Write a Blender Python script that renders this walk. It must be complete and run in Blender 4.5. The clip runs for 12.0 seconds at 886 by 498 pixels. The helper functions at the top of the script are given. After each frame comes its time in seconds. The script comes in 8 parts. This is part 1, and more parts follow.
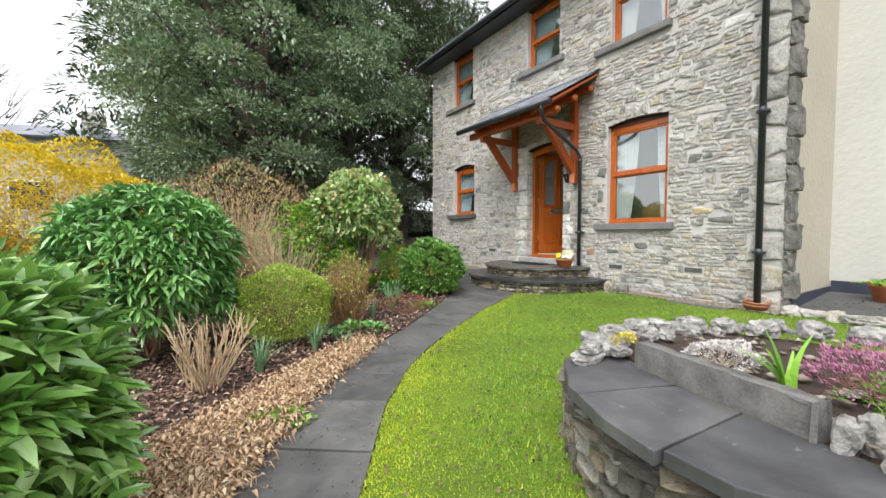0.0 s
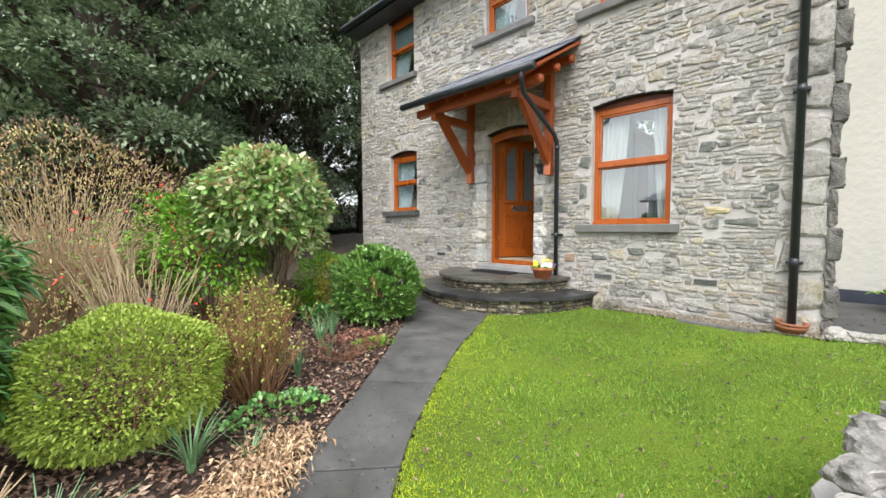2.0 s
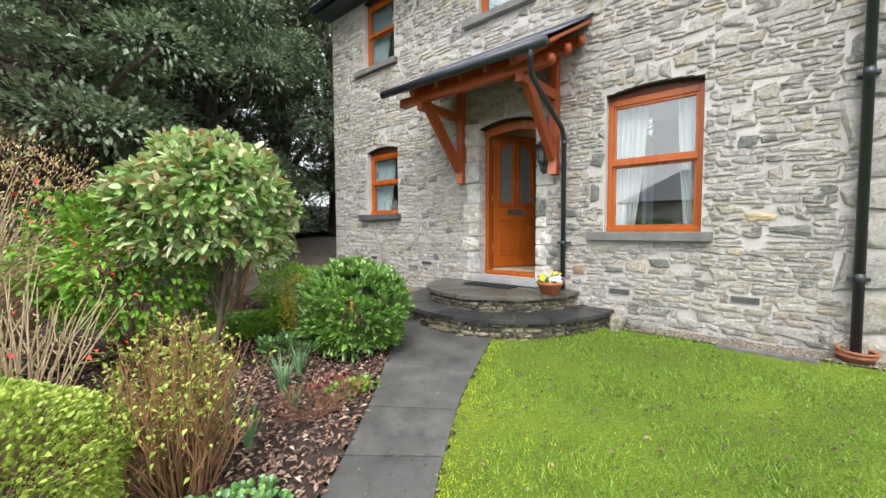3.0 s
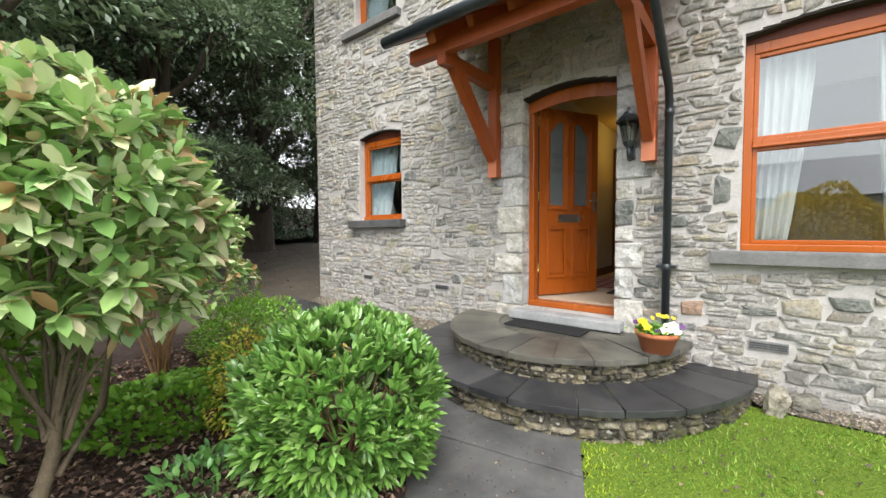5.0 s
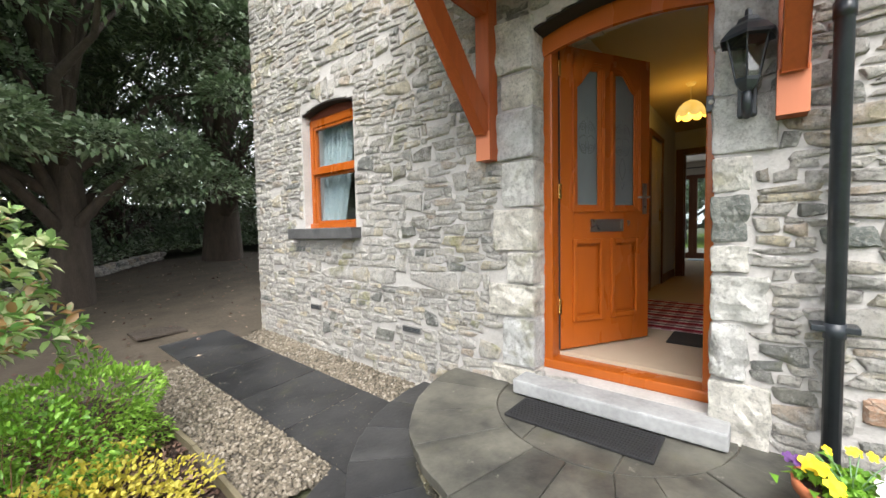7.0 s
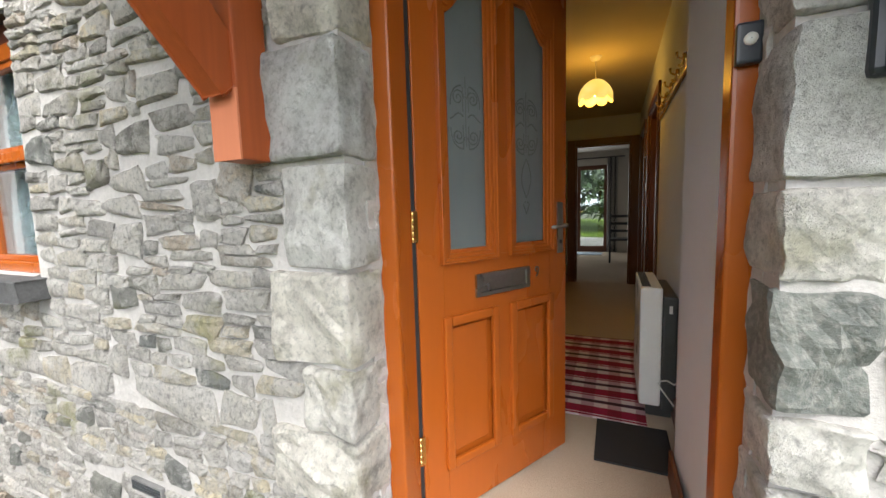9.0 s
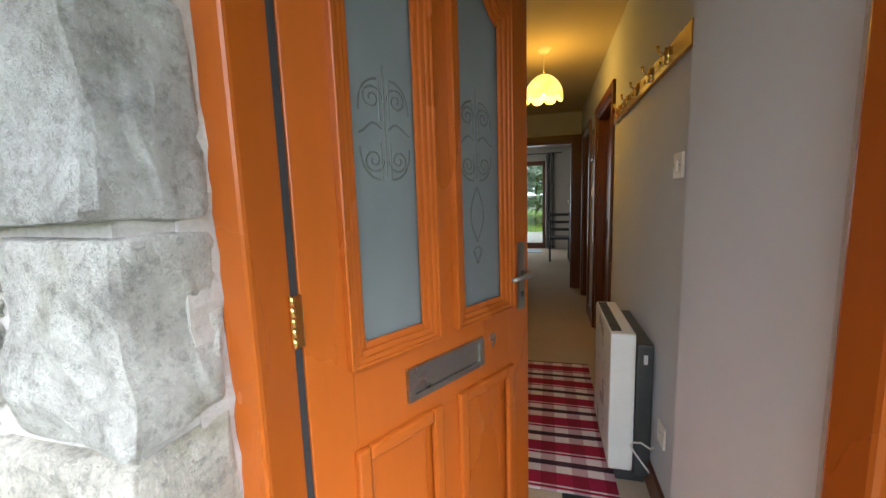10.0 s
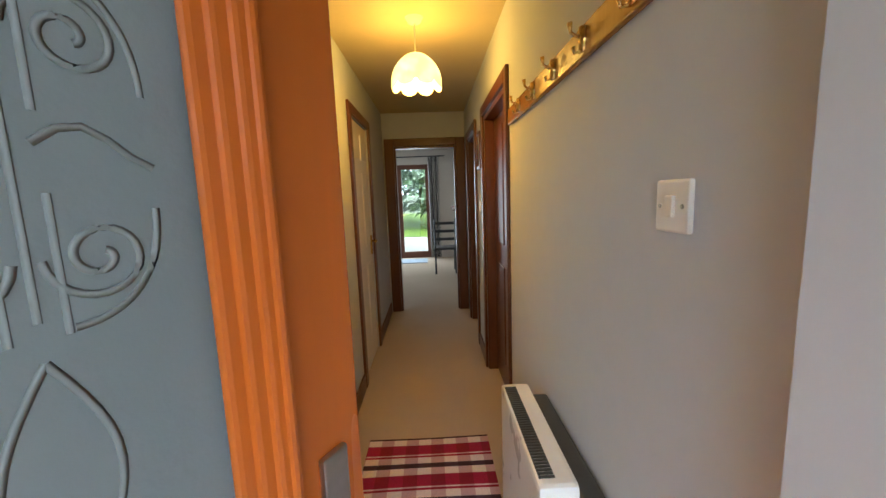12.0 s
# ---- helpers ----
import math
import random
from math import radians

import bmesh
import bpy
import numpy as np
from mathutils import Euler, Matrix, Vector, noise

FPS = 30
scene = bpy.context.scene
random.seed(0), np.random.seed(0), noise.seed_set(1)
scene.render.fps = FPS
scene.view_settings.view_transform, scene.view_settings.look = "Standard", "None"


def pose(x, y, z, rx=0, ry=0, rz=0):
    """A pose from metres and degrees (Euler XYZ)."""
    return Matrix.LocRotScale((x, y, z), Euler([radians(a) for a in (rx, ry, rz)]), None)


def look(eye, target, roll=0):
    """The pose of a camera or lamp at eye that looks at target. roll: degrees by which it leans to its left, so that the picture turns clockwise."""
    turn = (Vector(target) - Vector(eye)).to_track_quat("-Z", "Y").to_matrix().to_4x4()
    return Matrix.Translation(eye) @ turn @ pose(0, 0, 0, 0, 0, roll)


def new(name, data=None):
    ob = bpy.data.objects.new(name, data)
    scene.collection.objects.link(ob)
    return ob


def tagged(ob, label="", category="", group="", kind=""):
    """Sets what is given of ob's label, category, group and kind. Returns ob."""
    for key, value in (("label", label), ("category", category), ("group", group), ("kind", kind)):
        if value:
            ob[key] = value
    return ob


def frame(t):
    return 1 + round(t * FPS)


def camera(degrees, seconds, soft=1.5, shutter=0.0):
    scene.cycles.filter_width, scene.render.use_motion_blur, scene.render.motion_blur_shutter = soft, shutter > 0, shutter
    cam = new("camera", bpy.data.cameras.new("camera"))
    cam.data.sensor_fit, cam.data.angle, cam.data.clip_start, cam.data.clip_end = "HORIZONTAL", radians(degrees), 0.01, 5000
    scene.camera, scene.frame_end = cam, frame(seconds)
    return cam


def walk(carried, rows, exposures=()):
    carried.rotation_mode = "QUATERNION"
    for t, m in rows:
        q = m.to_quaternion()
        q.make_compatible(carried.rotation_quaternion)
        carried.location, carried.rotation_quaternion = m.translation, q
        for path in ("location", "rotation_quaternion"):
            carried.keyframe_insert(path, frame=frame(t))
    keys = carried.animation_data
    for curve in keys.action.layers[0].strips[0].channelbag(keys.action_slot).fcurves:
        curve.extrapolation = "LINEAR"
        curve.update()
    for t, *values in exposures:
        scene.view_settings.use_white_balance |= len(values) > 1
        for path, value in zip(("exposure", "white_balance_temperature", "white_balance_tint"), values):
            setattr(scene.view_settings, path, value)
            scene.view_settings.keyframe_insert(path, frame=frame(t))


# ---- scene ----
cam = camera(98.0, 12.0)
PATH = [
    (0, (-0.046, 0.05, 1.199), (1.041, 1.727, 1.123), -0.0),
    (0.5, (0.047, 0.471, 1.219), (1.25, 2.065, 1.126), -0.1),
    (1, (0.147, 0.86, 1.254), (1.459, 2.365, 1.144), -0.1),
    (1.5, (0.32, 1.239, 1.3), (1.699, 2.683, 1.192), -0.1),
    (2, (0.495, 1.645, 1.332), (1.918, 3.046, 1.224), -0.2),
    (2.5, (0.686, 2.011, 1.36), (2.166, 3.352, 1.257), -0.2),
    (3, (0.948, 2.376, 1.412), (2.465, 3.675, 1.309), -0.3),
    (3.2, (1.039, 2.521, 1.422), (2.562, 3.814, 1.317), -0.3),
    (4.8, (1.877, 3.653, 1.52), (3.426, 4.915, 1.423), -0.4),
    (5, (2.013, 3.793, 1.532), (3.565, 5.051, 1.439), -0.4),
    (5.5, (2.347, 4.051, 1.552), (3.894, 5.315, 1.464), -0.5),
    (6, (2.709, 4.267, 1.579), (4.25, 5.538, 1.491), -0.6),
    (6.5, (3.062, 4.453, 1.614), (4.598, 5.731, 1.525), -0.8),
    (6.7, (3.196, 4.501, 1.625), (4.733, 5.777, 1.532), -0.9),
    (8.3, (4.339, 4.906, 1.817), (6.024, 5.971, 1.648), -1.3),
    (8.5, (4.47, 4.939, 1.831), (6.198, 5.929, 1.645), -1.2),
    (9, (4.769, 5.006, 1.941), (6.586, 5.817, 1.740), -1.7),
    (9.5, (5.028, 5.074, 2.014), (6.892, 5.754, 1.762), -2.0),
    (10, (5.26, 5.142, 2.108), (7.168, 5.66, 1.847), -1.9),
    (10.5, (5.478, 5.156, 2.141), (7.43, 5.486, 1.858), -1.8),
    (11, (5.704, 5.148, 2.158), (7.677, 5.32, 1.875), -2.2),
    (11.5, (5.926, 5.126, 2.194), (7.896, 5.198, 1.918), -2.1),
    (12, (6.134, 5.107, 2.225), (8.114, 5.06, 1.945), -2.1),
]
# exposure over the walk: seconds, stops, kelvin, tint
EXPOSURES = [(0.0, 1.2, 6500, 10), (3.0, 1.3, 6500, 10), (5.5, 1.55, 6500, 10), (6.7, 1.75, 6500, 10), (8.5, 1.9, 6500, 10), (9.5, 2.35, 6250, 10), (10.5, 3.0, 5850, 6), (11.5, 3.35, 5650, 6), (12.0, 3.68, 5650, 7)]
walk(cam, [(t, look(eye, target, roll)) for t, eye, target, roll in PATH], EXPOSURES)
SKY, SUN, HALL_LAMP, ROOM_DAY = 0.95, 1.5, 0.85, 3.2

# ---- world, sun and large lights ----
world = bpy.data.worlds.new("world")
scene.world = world
world.use_nodes = True
wn, wl = world.node_tree.nodes, world.node_tree.links
sky = wn.new("ShaderNodeTexSky")
sky.sky_type, sky.sun_disc = "NISHITA", False
sky.sun_elevation, sky.sun_rotation = radians(55), radians(250)
sky.air_density, sky.dust_density = 1.0, 3.0
sky_dim = wn.new("ShaderNodeVectorMath")
sky_dim.operation = "SCALE"
sky_dim.inputs["Scale"].default_value = 0.10
cloud_pos = wn.new("ShaderNodeTexCoord")
cloud = wn.new("ShaderNodeTexNoise")
cloud.inputs["Scale"].default_value = 2.2
cloud.inputs["Detail"].default_value = 5.0
cloud_ramp = wn.new("ShaderNodeValToRGB")
cloud_ramp.color_ramp.elements[0].position, cloud_ramp.color_ramp.elements[0].color = 0.3, (0.80, 0.84, 0.90, 1)
cloud_ramp.color_ramp.elements[1].position, cloud_ramp.color_ramp.elements[1].color = 0.7, (0.98, 0.99, 1.0, 1)
sky_mix = wn.new("ShaderNodeMix")
sky_mix.data_type = "RGBA"
sky_mix.inputs[0].default_value = 0.85
wl.new(sky.outputs[0], sky_dim.inputs[0])
wl.new(cloud_pos.outputs["Generated"], cloud.inputs["Vector"])
wl.new(cloud.outputs[0], cloud_ramp.inputs[0])
wl.new(sky_dim.outputs[0], sky_mix.inputs[6])
wl.new(cloud_ramp.outputs[0], sky_mix.inputs[7])
wl.new(sky_mix.outputs[2], wn["Background"].inputs["Color"])
wn["Background"].inputs["Strength"].default_value = SKY

sun = new("sun", bpy.data.lights.new("sun", "SUN"))
sun.data.energy, sun.data.angle, sun.data.color = SUN, radians(40), (1.0, 0.97, 0.92)
sun.matrix_world = look((-6, -2, 12), (2, 3, 0))

# ---- materials ----
class Nodes:
    """A small helper around one material's node tree."""

    def __init__(self, name, rough=0.7, metal=0.0, spec=0.5):
        self.mat = bpy.data.materials.new(name)
        self.mat.use_nodes = True
        self.n, self.l = self.mat.node_tree.nodes, self.mat.node_tree.links
        self.b = self.n["Principled BSDF"]
        self.b.inputs["Roughness"].default_value = rough
        self.b.inputs["Metallic"].default_value = metal
        self.b.inputs["Specular IOR Level"].default_value = spec
        self.pos, self.world = None, False

    def where(self, kind="Object"):
        if self.world:
            if self.pos is None:
                self.pos = self.n.new("ShaderNodeNewGeometry")
            return self.pos.outputs["Position"]
        if self.pos is None:
            self.pos = self.n.new("ShaderNodeTexCoord")
        return self.pos.outputs[kind]

    def noise(self, scale, detail=4.0, stretch=None, kind="Object", rough=0.55):
        t = self.n.new("ShaderNodeTexNoise")
        t.inputs["Scale"].default_value, t.inputs["Detail"].default_value = scale, detail
        t.inputs["Roughness"].default_value = rough
        src = self.where(kind)
        if stretch:
            m = self.n.new("ShaderNodeMapping")
            m.inputs["Scale"].default_value = stretch
            self.l.new(src, m.inputs[0])
            src = m.outputs[0]
        self.l.new(src, t.inputs["Vector"])
        return t.outputs[0]

    def ramp(self, fac, stops):
        r = self.n.new("ShaderNodeValToRGB")
        e = r.color_ramp.elements
        while len(e) < len(stops):
            e.new(0.5)
        for k, (p, c) in zip(e, stops):
            k.position, k.color = p, (*c, 1) if len(c) == 3 else c
        self.l.new(fac, r.inputs[0])
        return r.outputs[0]

    def mix(self, fac, a, b, mode="MIX"):
        m = self.n.new("ShaderNodeMix")
        m.data_type, m.blend_type = "RGBA", mode
        for v, i in ((fac, 0), (a, 6), (b, 7)):
            if isinstance(v, (int, float)):
                m.inputs[i].default_value = v
            elif isinstance(v, tuple):
                m.inputs[i].default_value = (*v, 1)
            else:
                self.l.new(v, m.inputs[i])
        return m.outputs[2]

    def rand(self, island=False):
        if island:
            return self.n.new("ShaderNodeNewGeometry").outputs["Random Per Island"]
        return self.n.new("ShaderNodeObjectInfo").outputs["Random"]

    def color(self, c):
        if isinstance(c, tuple):
            self.b.inputs["Base Color"].default_value = (*c, 1)
        else:
            self.l.new(c, self.b.inputs["Base Color"])
        return self

    def bump(self, height, strength=0.4, distance=0.01):
        k = self.n.new("ShaderNodeBump")
        k.inputs["Strength"].default_value, k.inputs["Distance"].default_value = strength, distance
        self.l.new(height, k.inputs["Height"])
        if self.b.inputs["Normal"].is_linked:
            self.l.new(self.b.inputs["Normal"].links[0].from_socket, k.inputs["Normal"])
        self.l.new(k.outputs[0], self.b.inputs["Normal"])
        return self

    def roughness(self, fac, lo, hi):
        m = self.n.new("ShaderNodeMapRange")
        m.inputs["To Min"].default_value, m.inputs["To Max"].default_value = lo, hi
        self.l.new(fac, m.inputs["Value"])
        self.l.new(m.outputs[0], self.b.inputs["Roughness"])
        return self


def simple(name, c, rough=0.6, metal=0.0, vary=0.15, scale=8.0, bump=0.15, dist=0.003, stretch=None, spec=0.5):
    k = Nodes(name, rough, metal, spec)
    a, b = k.noise(scale, 5, stretch), k.noise(scale * 9, 3, stretch)
    lo, hi = tuple(v * (1 - vary) for v in c), tuple(min(1, v * (1 + vary)) for v in c)
    k.color(k.mix(0.35, k.ramp(a, [(0.3, lo), (0.7, hi)]), k.ramp(b, [(0.3, lo), (0.7, hi)])))
    k.bump(b, bump, dist).roughness(a, max(0.02, rough - 0.1), min(1, rough + 0.1))
    return k.mat


def stone_mat(name, island):
    k = Nodes(name, 0.9)
    k.world = True
    r = k.rand(island)
    base = k.ramp(r, [(0.0, (0.36, 0.345, 0.325)), (0.12, (0.56, 0.535, 0.495)), (0.25, (0.43, 0.41, 0.385)), (0.36, (0.62, 0.59, 0.55)), (0.50, (0.35, 0.335, 0.32)),
                      (0.60, (0.57, 0.545, 0.51)), (0.70, (0.48, 0.44, 0.37)), (0.79, (0.60, 0.53, 0.39)), (0.85, (0.19, 0.20, 0.195)), (0.90, (0.26, 0.255, 0.235)), (0.95, (0.47, 0.40, 0.33))])
    a, c = k.noise(15, 8, None, "Object", 0.78), k.noise(55, 6, None, "Object", 0.75)
    shade = k.ramp(a, [(0.30, (0.42, 0.42, 0.42)), (0.45, (1.08, 1.08, 1.08)), (0.68, (1.48, 1.46, 1.41))])
    col = k.mix(1.0, base, shade, "MULTIPLY")
    lime = k.noise(7.0, 8, None, "Object", 0.8)
    col = k.mix(k.ramp(lime, [(0.475, (0, 0, 0)), (0.56, (0.74, 0.74, 0.74))]), col, (0.68, 0.655, 0.625))
    col = k.mix(k.ramp(c, [(0.50, (0, 0, 0)), (0.66, (0.7, 0.7, 0.7))]), col, (0.20, 0.195, 0.175))
    lichen = k.noise(2.6, 5, None, "Object")
    col = k.mix(k.ramp(lichen, [(0.62, (0, 0, 0)), (0.70, (0.5, 0.5, 0.5))]), col, (0.30, 0.30, 0.10))
    k.color(col).bump(a, 1.0, 0.05).bump(c, 0.9, 0.012)
    return k.mat


def pale_stone_mat():
    k = Nodes("pale_dressed_limestone", 0.9)
    k.world = True
    a, c = k.noise(7, 9, None, "Object", 0.78), k.noise(50, 6, None, "Object", 0.75)
    tone = k.ramp(k.rand(), [(0, (0.94, 0.96, 0.98)), (0.5, (1.2, 1.2, 1.18)), (1, (1.12, 1.07, 0.97))])
    col = k.mix(1.0, k.ramp(a, [(0.32, (0.30, 0.29, 0.28)), (0.45, (0.62, 0.605, 0.58)), (0.62, (0.82, 0.805, 0.78))]), tone, "MULTIPLY")
    col = k.mix(k.ramp(k.noise(5, 5), [(0.58, (0, 0, 0)), (0.68, (0.5, 0.5, 0.5))]), col, (0.32, 0.30, 0.14))
    col = k.mix(k.ramp(c, [(0.50, (0, 0, 0)), (0.68, (0.6, 0.6, 0.6))]), col, (0.24, 0.235, 0.215))
    k.color(col).bump(a, 1.0, 0.05).bump(c, 0.9, 0.010)
    return k.mat


STONE_LIGHT = pale_stone_mat()
STONE, STONE_JOINED = stone_mat("wall_stone", False), stone_mat("wall_stone_joined", True)


def mortar_mat():
    k = Nodes("lime_mortar", 0.95)
    k.world = True
    a, c = k.noise(3, 5), k.noise(60, 5, None, "Object", 0.7)
    col = k.ramp(a, [(0.3, (0.42, 0.40, 0.385)), (0.55, (0.56, 0.535, 0.515)), (0.75, (0.64, 0.615, 0.59))])
    col = k.mix(k.ramp(c, [(0.4, (0.35, 0.35, 0.35)), (0.62, (0, 0, 0))]), col, (0.33, 0.32, 0.31))
    k.color(col).bump(c, 0.6, 0.008).bump(k.noise(12, 3), 0.5, 0.02)
    return k.mat


MORTAR = mortar_mat()


def slate_mat(name, lo=(0.035, 0.036, 0.038), hi=(0.088, 0.087, 0.088), island=False, rough=0.45):
    k = Nodes(name, rough)
    r = k.ramp(k.rand(island), [(0, (0.75, 0.75, 0.76)), (1, (1.25, 1.24, 1.22))])
    a, c = k.noise(3.5, 7, None, "Object", 0.65), k.noise(45, 4)
    col = k.mix(1.0, k.ramp(a, [(0.32, lo), (0.68, hi)]), r, "MULTIPLY")
    spot = k.noise(16, 6, None, "Object", 0.7)
    col = k.mix(k.ramp(spot, [(0.645, (0, 0, 0)), (0.72, (0.6, 0.6, 0.6))]), col, tuple(v * 2.4 for v in hi))
    moss = k.noise(5, 4)
    col = k.mix(k.ramp(moss, [(0.6, (0, 0, 0)), (0.75, (0.35, 0.35, 0.35))]), col, (0.10, 0.10, 0.05))
    k.color(col).bump(a, 0.35, 0.02).bump(c, 0.3, 0.004).roughness(a, rough - 0.12, rough + 0.2)
    return k.mat


SLATE, SLATE_JOINED = slate_mat("dark_slate"), slate_mat("dark_slate_joined", island=True)
BENCHSLATE = slate_mat("lichened_bench_slate", (0.045, 0.045, 0.050), (0.11, 0.11, 0.115), rough=0.5)
WETSLATE = slate_mat("damp_step_slate", (0.024, 0.025, 0.028), (0.062, 0.062, 0.064), rough=0.34)
STEPSLATE = slate_mat("worn_step_slate", (0.032, 0.032, 0.031), (0.150, 0.145, 0.120), rough=0.40)
PATHSLATE = slate_mat("weathered_path_slate", (0.055, 0.056, 0.057), (0.125, 0.124, 0.12), rough=0.5)
SLATE_ROOF = slate_mat("roof_slate", (0.14, 0.15, 0.18), (0.26, 0.28, 0.33), rough=0.4)


def wood_paint(name, c, rough=0.26, grain=0.05):
    k = Nodes(name, rough)
    a, b = k.noise(2.2, 4, (1, 1, 0.3)), k.noise(50, 3, (1, 1, 0.06))
    col = k.mix(0.5, k.ramp(a, [(0.25, tuple(v * 0.82 for v in c)), (0.75, tuple(v * 1.15 for v in c))]),
                k.ramp(b, [(0.3, tuple(v * (1 - grain) for v in c)), (0.7, tuple(v * (1 + grain) for v in c))]))
    k.color(col).bump(b, 0.06, 0.0012).roughness(a, rough - 0.08, rough + 0.12)
    return k.mat


ORANGE = wood_paint("orange_brown_woodstain", (0.40, 0.094, 0.010))
ORANGE_BEAM = wood_paint("orange_beam_woodstain", (0.34, 0.072, 0.015), 0.42, 0.2)
END_GRAIN = wood_paint("end_grain_stain", (0.60, 0.20, 0.10), 0.6)
DARKWOOD = wood_paint("dark_hall_woodwork", (0.115, 0.034, 0.012), 0.35, 0.25)
BROWNWOOD = wood_paint("brown_patio_wood", (0.16, 0.06, 0.03), 0.4)
WHITEDOOR = wood_paint("cream_white_door_paint", (0.74, 0.70, 0.62), 0.35, 0.03)
BLACK = simple("black_plastic", (0.028, 0.034, 0.042), 0.32, vary=0.3, bump=0.05)
GREYSILL = simple("grey_stone_sill", (0.17, 0.168, 0.165), 0.85, vary=0.3, scale=6, bump=0.5, dist=0.006)
DARKSILL = simple("dark_slate_sill", (0.09, 0.09, 0.092), 0.8, vary=0.4, scale=9, bump=0.5, dist=0.008)
THRESH = simple("pale_threshold_stone", (0.33, 0.335, 0.34), 0.75, vary=0.3, scale=4, bump=0.3)
CREAM = simple("cream_roughcast_render", (0.43, 0.395, 0.32), 0.95, vary=0.09, scale=1.5, bump=0.8, dist=0.012)
WHITER = simple("white_roughcast_render", (0.52, 0.51, 0.475), 0.95, vary=0.05, scale=1.5, bump=0.9, dist=0.012)
PLINTH = simple("navy_plinth_paint", (0.035, 0.042, 0.065), 0.5, vary=0.3)
METAL = simple("satin_nickel", (0.42, 0.43, 0.41), 0.3, 1.0, vary=0.2, bump=0.05)
BRASS = simple("polished_brass", (0.75, 0.50, 0.17), 0.2, 1.0, vary=0.15, bump=0.03)
TERRA = simple("terracotta", (0.52, 0.17, 0.075), 0.8, vary=0.2, scale=12, bump=0.2)
OLDTERRA = simple("weathered_terracotta", (0.30, 0.115, 0.06), 0.85, vary=0.4, scale=14, bump=0.4)
CONCRETE = simple("kerb_concrete", (0.145, 0.14, 0.13), 0.9, vary=0.5, scale=10, bump=0.6, dist=0.006)
TIMBER = simple("weathered_edging_timber", (0.20, 0.17, 0.11), 0.85, vary=0.3, scale=10, bump=0.4, stretch=(6, 1, 6))
RUBBER = simple("black_rubber_mat", (0.018, 0.018, 0.02), 0.75, vary=0.4, scale=30, bump=0.4)
PLASTER = simple("grey_hall_paint", (0.565, 0.60, 0.65), 0.85, vary=0.03, scale=2, bump=0.08)
CEILING = simple("cream_ceiling_paint", (0.56, 0.47, 0.28), 0.9, vary=0.03, scale=2, bump=0.08)
UPPERWALL = simple("pale_room_paint", (0.66, 0.62, 0.56), 0.9, vary=0.03, scale=2)
WHITEPL = simple("white_plastic", (0.80, 0.79, 0.75), 0.35, vary=0.03, bump=0.02)
HEATERW = simple("white_heater_enamel", (0.84, 0.84, 0.80), 0.3, vary=0.03, bump=0.02)
DARKGREY = simple("dark_grey_enamel", (0.05, 0.055, 0.055), 0.4, vary=0.2, bump=0.05)


def carpet_mat():
    k = Nodes("beige_carpet", 1.0, spec=0.1)
    a, c = k.noise(1.2, 3), k.noise(260, 3)
    k.color(k.mix(0.5, k.ramp(a, [(0.3, (0.46, 0.37, 0.27)), (0.7, (0.56, 0.46, 0.35))]), k.ramp(c, [(0.3, (0.36, 0.28, 0.2)), (0.7, (0.64, 0.54, 0.42))])))
    k.bump(c, 0.8, 0.006)
    return k.mat


CARPET = carpet_mat()


def glass_mat(name, rough=0.0, tint=(1, 1, 1), opacity=0.0):
    k = Nodes(name, rough)
    glossy, clear, edge = k.n.new("ShaderNodeBsdfGlossy"), k.n.new("ShaderNodeBsdfTransparent"), k.n.new("ShaderNodeLayerWeight")
    glossy.inputs["Roughness"].default_value = rough
    clear.inputs["Color"].default_value = (*tint, 1)
    edge.inputs["Blend"].default_value = 0.5
    power, gain = k.n.new("ShaderNodeMath"), k.n.new("ShaderNodeMath")
    power.operation, power.inputs[1].default_value = "POWER", 3.5
    gain.operation, gain.use_clamp = "MULTIPLY_ADD", True
    gain.inputs[1].default_value, gain.inputs[2].default_value = 0.9, 0.17
    k.l.new(edge.outputs["Facing"], power.inputs[0])
    k.l.new(power.outputs[0], gain.inputs[0])
    m = k.n.new("ShaderNodeMixShader")
    k.l.new(gain.outputs[0], m.inputs[0])
    k.l.new(clear.outputs[0], m.inputs[1])
    k.l.new(glossy.outputs[0], m.inputs[2])
    k.l.new(m.outputs[0], k.n["Material Output"].inputs["Surface"])
    return k.mat


GLASS = glass_mat("window_glass", 0.0, (0.82, 0.86, 0.86))


def frosted_mat():
    k = Nodes("etched_frosted_glass", 0.3)
    k.b.inputs["Transmission Weight"].default_value = 0.25
    a, c = k.noise(3, 4, (1, 1, 0.5)), k.noise(90, 3)
    k.color(k.ramp(a, [(0.3, (0.175, 0.205, 0.21)), (0.7, (0.25, 0.285, 0.29))]))
    k.bump(c, 0.25, 0.002).roughness(a, 0.22, 0.4)
    return k.mat


FROST = frosted_mat()
ETCH = simple("etched_pattern", (0.15, 0.165, 0.16), 0.6, vary=0.1)


